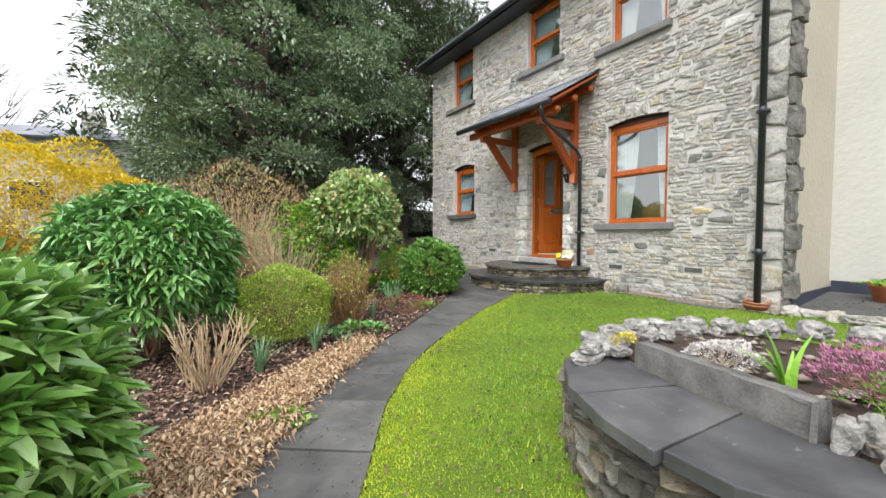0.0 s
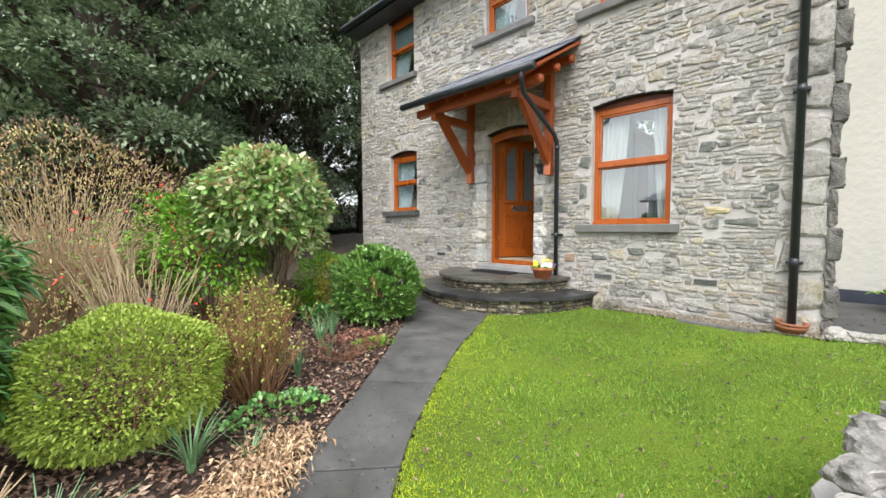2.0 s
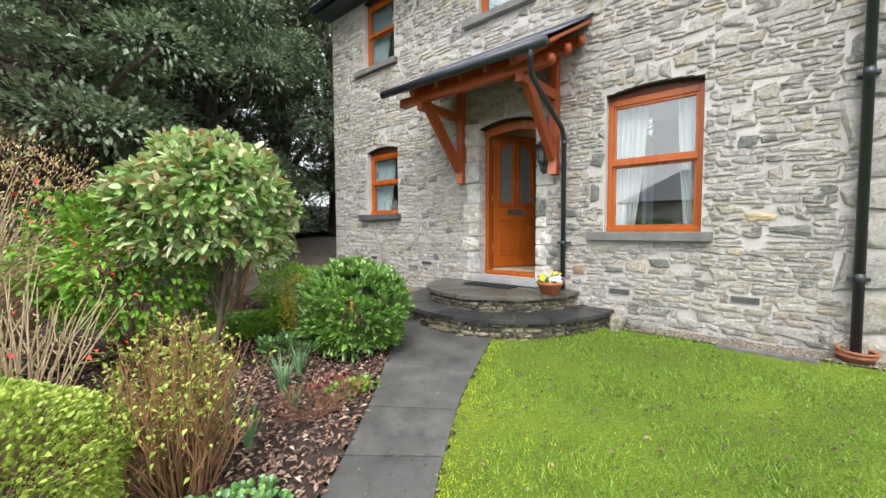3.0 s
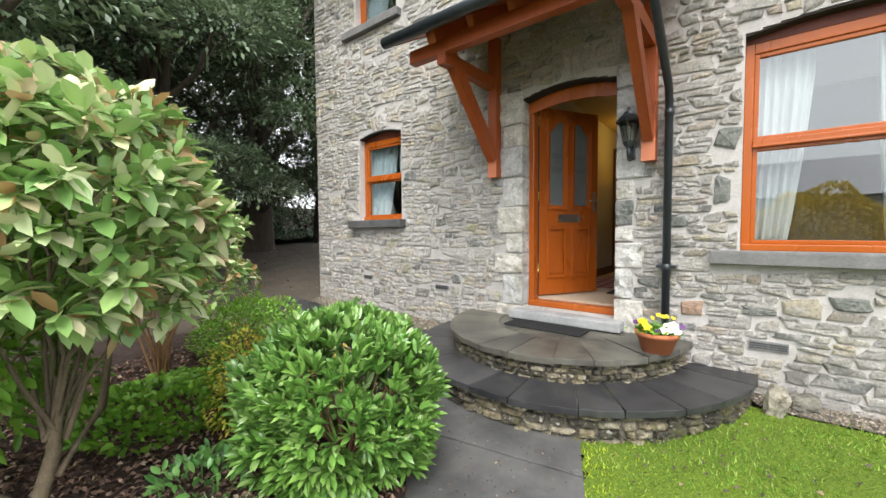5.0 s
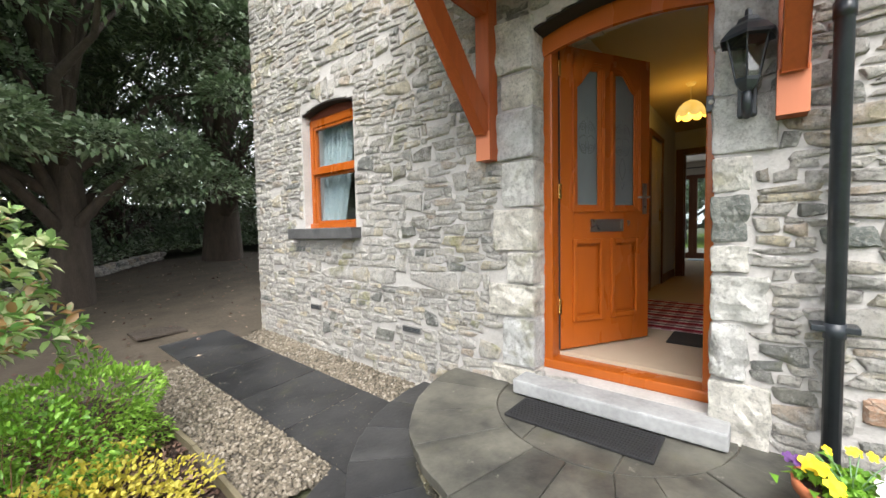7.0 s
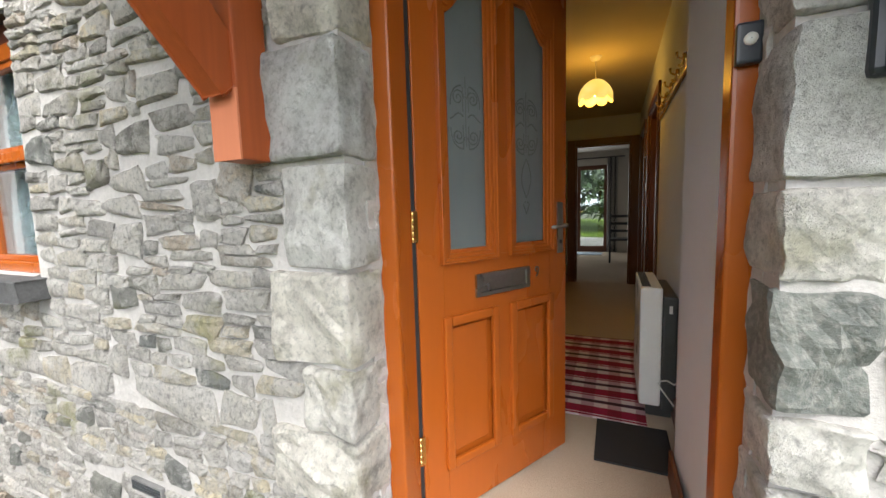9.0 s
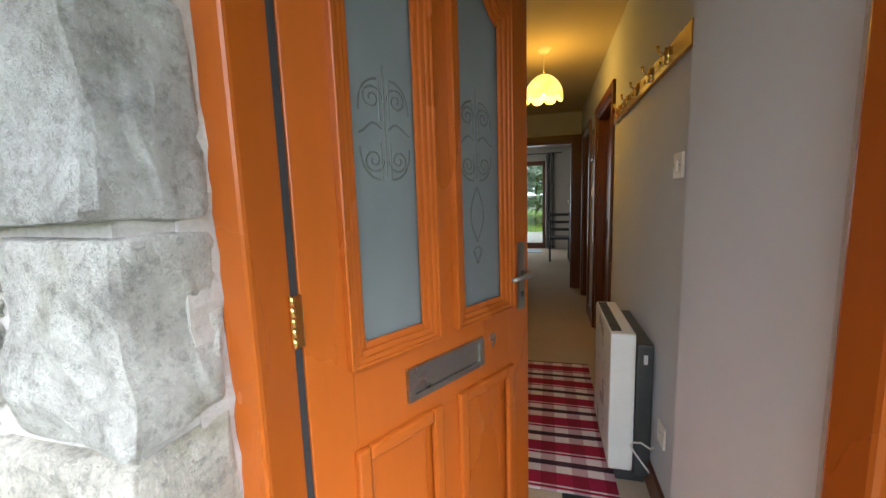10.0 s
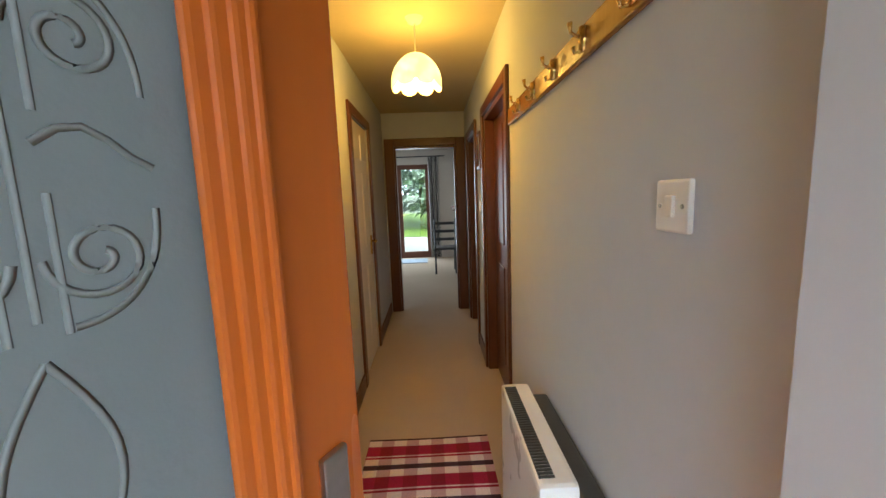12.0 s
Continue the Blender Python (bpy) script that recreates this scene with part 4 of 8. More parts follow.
def pb(rows):
    bm = bmesh.new()
    for a, b, w, h in rows:
        add_beam(bm, Vector(a) - PO, Vector(b) - PO, w, h, 0.007)
    return bm


YL, YR = 5.945, 4.48
for yy in (YL, YR):
    part("post", pb([((5.545, yy, 2.09), (5.545, yy, 3.52), 0.10, 0.105)]), ORANGE_BEAM, porch, "orange-brown wall post")
    part("brace", pb([((5.51, yy, 2.29), (4.78, yy, 3.10), 0.075, 0.12)]), ORANGE_BEAM, porch)
    part("arm", pb([((5.50, yy, 3.04), (4.66, yy, 3.04), 0.08, 0.10)]), ORANGE_BEAM, porch)
    part("rafter", pb([((5.60, yy, 3.78), (4.52, yy, 3.16), 0.07, 0.09)]), ORANGE_BEAM, porch)
    part("end_block", box(Vector((5.489, yy - 0.051, 2.088)) - PO, Vector((5.4965, yy + 0.051, 2.27)) - PO, 0.002), END_GRAIN, porch, "paler worn foot of the post")
for yy in (4.85, 5.21, 5.57):
    part("rafter", pb([((5.60, yy, 3.78), (4.56, yy, 3.18), 0.05, 0.07)]), ORANGE_BEAM, porch)
part("front_beam", pb([((4.70, 4.16, 3.13), (4.70, 6.32, 3.13), 0.09, 0.115)]), ORANGE_BEAM, porch, "orange-brown front beam")
part("middle_beam", pb([((5.10, 4.10, 3.37), (5.10, 6.34, 3.37), 0.08, 0.09)]), ORANGE_BEAM, porch)
part("wall_beam", pb([((5.50, 4.10, 3.60), (5.50, 6.34, 3.60), 0.08, 0.10)]), ORANGE_BEAM, porch)
for x, zz in ((4.70, 3.13), (5.10, 3.37), (5.50, 3.60)):
    m = Matrix.Translation(Vector((x, 4.135, zz)) - PO) @ Matrix.Rotation(radians(90), 4, "X")
    ob = put("round_end", lathe("round_end", [(0.001, 0.045), (0.04, 0.035), (0.062, 0.0), (0.055, -0.04), (0.001, -0.05)], ORANGE_BEAM, 14), porch, m=m)
part("soffit_boards", pb([((5.60, 5.21, 3.835), (4.50, 5.21, 3.215), 2.30, 0.02)]), ORANGE_BEAM, porch)
NS = 9
slope = math.atan2(3.88 - 3.235, 5.61 - 4.46)
for row in range(5):
    for c in range(NS):
        y = 4.05 + 2.35 * c / NS
        a = row / 5
        x0, x1 = 4.45 + 1.16 * a, 4.45 + 1.16 * (a + 0.27)
        z0, z1 = 3.245 + 0.655 * a, 3.245 + 0.655 * (a + 0.27)
        if row == 4:
            x1, z1 = 5.60, 3.905
        part("slate", pb([((x0, y + 0.13, z0 + 0.012), (x1, y + 0.13, z1 + 0.004), 2.35 / NS - 0.004, 0.009)]), SLATE_ROOF, porch)
part("lead_flashing", pb([((5.40, 5.22, 3.812), (5.602, 5.22, 3.928), 2.38, 0.012)]), SLATE_ROOF, porch, "grey lead flashing")
put("gutter", tubes("gutter", [([(4.44 - PO.x, 4.06 - PO.y, 3.20 - PO.z), (4.44 - PO.x, 6.42 - PO.y, 3.215 - PO.z)], [0.05, 0.05])], BLACK, 14, True), porch, "black half-round gutter")
pp = [(4.44, 4.22, 3.19), (4.46, 4.24, 3.08), (4.60, 4.30, 2.98), (5.42, 4.33, 2.62), (5.52, 4.34, 2.50), (5.52, 4.34, 0.66)]
put("drainpipe", tubes("drainpipe", [([Vector(p) - PO for p in pp], [0.030] * 6)], BLACK, 12, True), porch, "black drainpipe from the gutter down the wall")
put("pipe_joint", tubes("pipe_joint", [([Vector((5.52, 4.34, z)) - PO for z in (1.20, 1.26)], [0.0345] * 2)], BLACK, 12, True), porch)
put("pipe_joint", tubes("pipe_joint", [([Vector((5.52, 4.34, z)) - PO for z in (2.42, 2.48)], [0.0345] * 2)], BLACK, 12, True), porch)
part("pipe_clip", box(Vector((5.50, 4.27, 1.225)) - PO, Vector((5.60, 4.41, 1.25)) - PO, 0.004), BLACK, porch)

# ---- wall lantern ----
lan = thing("wall_lantern", "black cast coach lantern with clear panes beside the front door", "lamp", (5.51, 4.625, 2.12))
part("wall_plate", box((0.06, -0.035, 0.0), (0.095, 0.035, 0.16), 0.012), BLACK, lan)
put("bracket", tubes("bracket", [([(0.08, 0, 0.03), (0.03, 0, 0.0), (0, 0, 0.03), (-0.02, 0, 0.10)], [0.012, 0.016, 0.02, 0.016])], BLACK, 10, True), lan)
put("base", lathe("base", [(0.001, 0.085), (0.02, 0.09), (0.03, 0.10), (0.045, 0.125), (0.048, 0.14), (0.001, 0.145)], BLACK, 6, False), lan, m=pose(-0.02, 0, 0))
put("lantern_panes", lathe("lantern_panes", [(0.043, 0.14), (0.075, 0.30)], GLASS, 6, False), lan, "clear lantern glass", m=pose(-0.02, 0, 0))
runs = []
for k in range(6):
    a = k * math.pi / 3
    runs.append(([(-0.02 + 0.045 * math.cos(a), 0.045 * math.sin(a), 0.14), (-0.02 + 0.078 * math.cos(a), 0.078 * math.sin(a), 0.30)], [0.0035, 0.0035]))
put("glazing_bars", tubes("glazing_bars", runs, BLACK, 5), lan)
put("cap", lathe("cap", [(0.105, 0.295), (0.10, 0.31), (0.07, 0.345), (0.045, 0.365), (0.035, 0.385), (0.015, 0.395), (0.012, 0.42), (0.001, 0.43)], BLACK, 6, False), lan, m=pose(-0.02, 0, 0))

# ---- front door ----
frame_ob = tagged(new("door_1"), "orange-brown stained front door frame set in the stone opening", kind="structure")
bm = bmesh.new()
add_box(bm, (5.76, 5.60, 0.74), (5.87, 5.662, 2.92), 0.008)
add_box(bm, (5.76, 4.738, 0.74), (5.84, 4.79, 2.92), 0.008)
add_box(bm, (5.762, 4.79, 2.84), (5.87, 5.60, 2.94), 0.008)
add_box(bm, (5.74, 4.739, 0.74), (5.88, 5.661, 0.80), 0.010)
part("door_frame", bm, ORANGE, frame_ob)
th = part("threshold", box((5.44, 4.66, 0.655), (5.76, 5.72, 0.738), 0.012), THRESH)
tagged(th, "pale grey stone threshold slab", kind="structure")
part("lining", boxes([((5.871, 5.602, 0.80), (5.90, 5.64, 2.9))], 0.003), ORANGE, frame_ob)

part("arched_head_board", arch_strip(4.74, 5.66, 2.86, 0.06, 5.745, 5.775, 0.13), ORANGE, frame_ob)
part("arch_soffit", arch_strip(4.74, 5.66, 2.86, 0.07, 5.615, 5.744, 0.018), SOFFIT, frame_ob, "near-black strip for the dirty, shaded underside of the arch")
DW, DT, DH0, DH1 = 0.80, 0.044, 0.835, 2.83
leaf = thing("front_door", "orange-brown panelled front door with two frosted panes, standing half open", "door", (5.868, 5.612, 0), 0)
leaf.matrix_world = pose(5.868, 5.612, 0, 0, 0, -29.2)
# local: x along the leaf, y outwards to the garden side is negative
bm = bmesh.new()
add_box(bm, (0.011, -DT / 2, DH0), (0.115, DT / 2, DH1), 0.003)
add_box(bm, (DW - 0.115, -DT / 2, DH0), (DW, DT / 2, DH1), 0.003)
add_box(bm, (0.115, -DT / 2, DH0), (DW - 0.115, DT / 2, DH0 + 0.19), 0.001)
add_box(bm, (0.115, -DT / 2, 1.56), (DW - 0.115, DT / 2, 1.77), 0.001)
add_box(bm, (0.115, -DT / 2, DH1 - 0.13), (DW - 0.115, DT / 2, DH1), 0.001)
add_box(bm, (0.355, -DT / 2, DH0 + 0.19), (0.445, DT / 2, 1.56), 0.001)
add_box(bm, (0.355, -DT / 2, 1.77), (0.445, DT / 2, DH1 - 0.13), 0.001)
part("door_leaf", bm, ORANGE, leaf, "orange-brown stained timber leaf")
# added black strip that draws the shade in the gap at the hinges
part("draught_seal", box((-0.006, -DT / 2 + 0.006, DH0), (0.0105, DT / 2 - 0.004, DH1), 0), RUBBER, leaf, "black strip standing in for the shaded hinge gap")
for x0, x1 in ((0.115, 0.355), (0.445, 0.685)):
    part("lower_panel", boxes([((x0, -0.008, DH0 + 0.19), (x1, 0.008, 1.56)), ((x0 + 0.035, -0.016, DH0 + 0.225), (x1 - 0.035, 0.016, 1.525))], 0.006), ORANGE, leaf)
    for s in (-1, 1):
        part("panel_moulding", boxes([((x0 - 0.012, s * 0.029 - 0.009, DH0 + 0.178), (x0 + 0.022, s * 0.029 + 0.009, 1.572)), ((x1 - 0.022, s * 0.029 - 0.009, DH0 + 0.178), (x1 + 0.012, s * 0.029 + 0.009, 1.572)),
                                      ((x0 + 0.022, s * 0.029 - 0.009, DH0 + 0.178), (x1 - 0.022, s * 0.029 + 0.009, DH0 + 0.212)), ((x0 + 0.022, s * 0.029 - 0.009, 1.538), (x1 - 0.022, s * 0.029 + 0.009, 1.572))], 0.007), ORANGE, leaf)
        rows = []
        for k, (w, t) in enumerate(((0.048, 0.018), (0.034, 0.025), (0.020, 0.031), (0.009, 0.036))):
            rows += [((x0 - 0.014, s * t - 0.006, 1.756), (x0 - 0.014 + w, s * t + 0.006, DH1 - 0.12)), ((x1 + 0.014 - w, s * t - 0.006, 1.756), (x1 + 0.014, s * t + 0.006, DH1 - 0.12)),
                     ((x0 - 0.014 + w, s * t - 0.006, 1.756), (x1 + 0.014 - w, s * t + 0.006, 1.756 + w))]
        part("glazing_moulding", boxes(rows, 0.005), ORANGE, leaf)
        # curved head of the pane, rising to the middle of the door
        for inner, t in ((0.0, 0.018), (0.016, 0.025), (0.030, 0.031)):
            line_ = []
            for i in range(25):
                u = i / 24
                v = u if x0 < 0.2 else 1 - u
                w = min(max((v - 0.10) / 0.62, 0), 1)
                line_.append((x0 + (x1 - x0) * u, DH1 - 0.115 + inner - 0.135 * (1 - w * w * (3 - 2 * w)) + 0.012 * math.sin(math.pi * min(v / 0.14, 1))))
            bm = bmesh.new()
            rims = []
            for yy in (s * t - 0.006, s * t + 0.006):
                low_, high_ = [bm.verts.new((x, yy, z)) for x, z in line_], [bm.verts.new((x, yy, DH1 - 0.05)) for x, z in line_]
                for q in range(24):
                    bm.faces.new((low_[q], low_[q + 1], high_[q + 1], high_[q]))
                rims.append(low_)
            for q in range(24):
                bm.faces.new((rims[0][q], rims[0][q + 1], rims[1][q + 1], rims[1][q]))
            bmesh.ops.recalc_face_normals(bm, faces=bm.faces[:])
            part("arched_head", bm, ORANGE, leaf)
    part("frosted_pane", box((x0, -0.006, 1.77), (x1, 0.006, DH1 - 0.13), 0), FROST, leaf, "grey frosted glass pane with etched scrolls")
    # etched scrollwork
    runs = []
    xm = 0.243 if x0 < 0.2 else 0.558
    for zc, flip in ((2.325, 1), (2.195, -1)):
        for s in (-1, 1):
            spiral = []
            for i in range(40):
                a = i / 39 * 3.3 * math.pi
                r = 0.028 * (1 - i / 39 * 0.86)
                spiral.append((xm + s * (0.034 - r * math.cos(a)), 0, zc + flip * r * math.sin(a)))
            runs.append(spiral)
            runs.append([(xm + s * (0.016 + 0.052 * math.sin(i / 14 * math.pi / 2)), 0, zc + flip * (0.042 - 0.070 * (i / 14) ** 2)) for i in range(15)])
            runs.append([(xm + s * 0.013, 0, zc - 0.045 + 0.006 * i) for i in range(15)])
    runs.append([(xm, 0, 2.16 + 0.02 * i) for i in range(13)])
    for s in (-1, 1):
        if x0 > 0.2:
            runs.append([(xm + s * 0.028 * math.sin(i / 12 * math.pi), 0, 1.98 + 0.013 * i) for i in range(13)])
            runs.append([(xm, 0, 1.915), (xm + s * 0.018, 0, 1.955), (xm + s * 0.004, 0, 1.965)])
        runs.append([(xm + s * (0.01 + 0.012 * i), 0, 2.262 + 0.012 * math.sin(i * 0.9)) for i in range(6)])
    for sy in (-0.006, 0.006):
        rr = [([Vector((p[0], sy, p[2])) for p in pts], [0.0026] * len(pts)) for pts in runs]
        me = tubes("etched_scroll", rr, ETCH, 4)
        for v in me.vertices:
            v.co.y = sy * 1.06 + (v.co.y - sy) * 0.02
        put("etched_scroll", me, leaf)
box_me = boxes([((0.255, -0.034, 1.62), (0.275, -0.022, 1.705)), ((0.525, -0.034, 1.62), (0.545, -0.022, 1.705)), ((0.275, -0.034, 1.62), (0.525, -0.022, 1.636)), ((0.275, -0.034, 1.689), (0.525, -0.022, 1.705)),
                ((0.275, -0.028, 1.636), (0.525, -0.022, 1.689))], 0.002)
part("letterbox", box_me, METAL, leaf, "satin metal letterbox with hinged flap")
part("letterbox_inner", box((0.27, 0.022, 1.63), (0.53, 0.030, 1.70), 0.003), METAL, leaf)
cur = bpy.data.curves.new("six", "FONT")
cur.body, cur.size, cur.extrude, cur.align_x = "9", 0.062, 0.002, "CENTER"
txt = bpy.data.objects.new("nine", cur)
scene.collection.objects.link(txt)
num = bpy.data.meshes.new_from_object(txt)
bpy.data.objects.remove(txt)
num.materials.clear()
num.materials.append(METAL)
put("door_numeral", num, leaf, "small metal numeral", m=pose(0.60, -0.0235, 1.655, 90, 0, 0))
for s in (-1, 1):
    part("handle_plate", box((DW - 0.066, s * 0.026 - 0.004, 1.74), (DW - 0.030, s * 0.026 + 0.004, 1.96), 0.003), METAL, leaf)
    put("lever", tubes("lever", [([(DW - 0.048, s * 0.026, 1.86), (DW - 0.048, s * 0.062, 1.86), (DW - 0.06, s * 0.068, 1.86), (DW - 0.15, s * 0.066, 1.857)], [0.009, 0.009, 0.009, 0.007])], METAL, 10, True), leaf, "metal lever handle")
    put("keyhole", lathe("keyhole", [(0.001, -0.006), (0.009, -0.006), (0.009, 0.006), (0.001, 0.006)], BLACK, 10), leaf, m=pose(DW - 0.048, s * 0.027, 1.79, 90, 0, 0))
part("edge_lock_plate", box((DW - 0.001, -0.011, 1.72), (DW + 0.0015, 0.011, 1.96), 0.0005), METAL, leaf)
for zc in (1.13, 1.89, 2.68):
    bm = boxes([((-0.012, -0.030, zc - 0.05), (0.012, -0.0225, zc + 0.05))], 0.002)
    hin = part("hinge", bm, BRASS, leaf, "brass butt hinge")
    rr = [([(-0.006, -0.027, zc - 0.05 + 0.02 * k), (-0.006, -0.027, zc - 0.0305 + 0.02 * k)], [0.006, 0.006]) for k in range(5)]
    put("hinge_knuckle", tubes("hinge_knuckle", rr, BRASS, 8, True), leaf)
bell = thing("doorbell", "small black doorbell with a white button on the door frame", "doorbell", (5.755, 4.768, 2.25))
part("case", box((-0.018, -0.022, -0.04), (0.004, 0.022, 0.04), 0.006), BLACK, bell)
put("button", lathe("button", [(0.001, -0.008), (0.011, -0.008), (0.012, 0.002), (0.001, 0.004)], WHITEPL, 14), bell, m=pose(-0.018, 0, 0.005, 0, 90, 0))

# ---- the hall inside ----
HZ, HC = 0.82, 3.17
YRW, YLW = 4.70, 5.66
hall = tagged(new("hall"), "narrow hall with pale grey walls", kind="structure")
hfloor = tagged(part("floor", box((5.88, 3.4, 0.62), (15.2, 8.6, HZ), 0), CARPET), "beige carpet floor", kind="structure")
tagged(part("ceiling", box((5.88, 4.3, HC), (10.745, 5.9, HC + 0.1), 0), CEILING), "cream hall ceiling", kind="structure")
tagged(part("ceiling_room", box((10.87, 3.4, HC + 0.04), (14.9, 8.6, 3.34), 0), UPPERWALL), "white room ceiling", kind="structure")
tagged(part("ceiling_front_room", box((6.1, 1.61, 3.6), (10.0, 4.28, 3.7), 0), UPPERWALL), "front room ceiling", kind="structure")
# right wall with two recessed doorways, left wall with one door, end wall with an opening
RD = [(8.21, 9.09, 2.785), (9.64, 10.36, 2.79)]
bm = bmesh.new()
x = 6.48
for a, b, top in RD + [(10.75, 10.75, 0)]:
    add_box(bm, (x, YRW - 0.10, HZ), (a, YRW, HC))
    if b > a:
        add_box(bm, (a, YRW - 0.10, top), (b, YRW, HC))
    x = b
part("wall_right", bm, PLASTER, hall, kind="structure")
solid("wall_reveal", [(5.842, YRW - 0.1), (6.470, YRW - 0.1), (6.470, 4.772), (5.842, 4.735)], HZ, HC, PLASTER, hall, "pale grey plaster reveal", kind="structure")
bm = bmesh.new()
add_box(bm, (5.90, YLW, HZ), (8.92, YLW + 0.1, HC))
add_box(bm, (8.92, YLW, 2.81), (9.64, YLW + 0.1, HC))
add_box(bm, (9.64, YLW, HZ), (10.75, YLW + 0.1, HC))
part("wall_left", bm, PLASTER, hall, kind="structure")
OY0, OY1, OZ = 4.81, 5.53, 2.79
part("wall_end", boxes([((10.75, 3.4, HZ), (10.85, OY0, 3.36)), ((10.75, OY1, HZ), (10.85, 8.6, 3.36)), ((10.75, OY0, OZ), (10.85, OY1, 3.36))], 0), PLASTER, hall, kind="structure")
part("over_door", box((5.88, 4.6, 2.94), (6.10, 5.8, HC), 0), PLASTER, hall, kind="structure")
part("room_walls", boxes([((10.85, 3.2, HZ), (14.9, 3.4, 3.35)), ((10.85, 8.6, HZ), (14.9, 8.8, 3.35)), ((14.8, 3.4, HZ), (15.0, 5.13, 3.35)), ((14.8, 7.10, HZ), (15.0, 8.6, 3.35)), ((14.8, 5.13, 2.90), (15.0, 7.10, 3.35)),
                          ((13.2, 3.4, HZ), (14.8, 4.55, 3.20))], 0), UPPERWALL, hall, kind="structure")
# walls behind the windows, coloured dark in place of indoor shade
part("front_room_walls", boxes([((6.1, 1.61, -0.2), (10.0, 1.70, 5.7)), ((9.9, 1.7, -0.2), (10.0, 4.28, 5.7)), ((6.1, 4.28, -0.2), (8.45, 4.40, 3.38)), ((6.1, 5.8, -0.2), (10.0, 5.9, 5.7)), ((9.9, 5.9, -0.2), (10.0, 8.8, 5.7)), ((6.1, 8.7, -0.2), (10.0, 8.8, 5.7))], 0), DIMROOM, hall, kind="structure")
part("upper_floor", box((6.1, 1.7, 3.71), (9.9, 8.7, 3.80), 0), UPPERWALL, hall, kind="structure")
# woodwork
sk = [((5.95, 4.775, HZ), (6.49, 4.79, HZ + 0.12)), ((6.49, YRW, HZ), (8.13, YRW + 0.016, HZ + 0.12)), ((9.17, YRW, HZ), (9.56, YRW + 0.016, HZ + 0.12)), ((5.95, YLW - 0.016, HZ), (8.83, YLW, HZ + 0.12)), ((9.73, YLW - 0.016, HZ), (10.72, YLW, HZ + 0.12))]
tagged(part("baseboard", boxes(sk, 0.005), DARKWOOD), "dark brown skirting board", kind="structure")
for i, (a, b, top) in enumerate(RD):
    d = tagged(new("door_%d" % (i + 2)), "dark brown wooden inner doorway with closed door", kind="structure")
    part("architrave", boxes([((a - 0.07, YRW, HZ), (a, YRW + 0.02, top + 0.07)), ((b, YRW, HZ), (b + 0.07, YRW + 0.02, top + 0.07)), ((a, YRW, top), (b, YRW + 0.02, top + 0.07))], 0.006), DARKWOOD, d)
    part("lining", boxes([((a, YRW - 0.10, HZ), (a + 0.03, YRW, top)), ((b - 0.03, YRW - 0.10, HZ), (b, YRW, top)), ((a + 0.03, YRW - 0.10, top - 0.03), (b - 0.03, YRW, top))], 0.003), DARKWOOD, d)
    bm = box((a + 0.03, YRW - 0.10, HZ + 0.01), (b - 0.03, YRW - 0.07, top - 0.03), 0.003)
    w = (b - a - 0.06)
    for u0, u1, z0, z1 in ((0.14, 0.46, 0.2, 0.9), (0.54, 0.86, 0.2, 0.9), (0.14, 0.46, 1.05, 1.85), (0.54, 0.86, 1.05, 1.85)):
        add_box(bm, (a + 0.03 + w * u0, YRW - 0.078, HZ + z0), (a + 0.03 + w * u1, YRW - 0.06, HZ + z1), 0.008)
    part("door_panel", bm, DARKWOOD, d)
ld = tagged(new("door_4"), "cream-white six-panel cupboard door with brass handle in dark frame", kind="structure")
part("architrave", boxes([((8.84, YLW - 0.02, HZ), (8.92, YLW, 2.88)), ((9.64, YLW - 0.02, HZ), (9.72, YLW, 2.88)), ((8.92, YLW - 0.02, 2.81), (9.64, YLW, 2.88))], 0.006), DARKWOOD, ld)
bm = box((8.93, YLW + 0.01, HZ + 0.01), (9.63, YLW + 0.045, 2.80), 0.003)
for u0, u1 in ((9.02, 9.23), (9.32, 9.53)):
    for z0, z1 in ((0.2, 0.85), (1.0, 1.6), (1.7, 1.9)):
        add_box(bm, (u0, YLW + 0.002, HZ + z0), (u1, YLW + 0.02, HZ + z1), 0.008)
part("door_panel", bm, WHITEDOOR, ld)
part("handle_plate", box((9.555, YLW - 0.006, 1.72), (9.59, YLW + 0.012, 1.89), 0.003), BRASS, ld)
put("door_handle", tubes("door_handle", [([(9.572, YLW, 1.84), (9.572, YLW - 0.045, 1.84), (9.485, YLW - 0.048, 1.835)], [0.009, 0.009, 0.008])], BRASS, 8, True), ld)
ed = tagged(new("door_5"), "dark brown open doorway frame at the end of the hall", kind="structure")
part("architrave", boxes([((10.728, OY0 - 0.108, HZ), (10.75, OY0, OZ + 0.09)), ((10.728, OY1, HZ), (10.75, OY1 + 0.11, OZ + 0.09)), ((10.728, OY0, OZ), (10.75, OY1, OZ + 0.09))], 0.006), DARKWOOD, ed)
part("lining", boxes([((10.75, OY0, HZ), (10.85, OY0 + 0.02, OZ)), ((10.75, OY1 - 0.02, HZ), (10.85, OY1, OZ)), ((10.75, OY0 + 0.02, OZ - 0.02), (10.85, OY1 - 0.02, OZ))], 0.003), DARKWOOD, ed)
# rug, mat
k = Nodes("red_plaid_weave", 0.95)
sep = k.n.new("ShaderNodeSeparateXYZ")
k.l.new(k.where("Object"), sep.inputs[0])


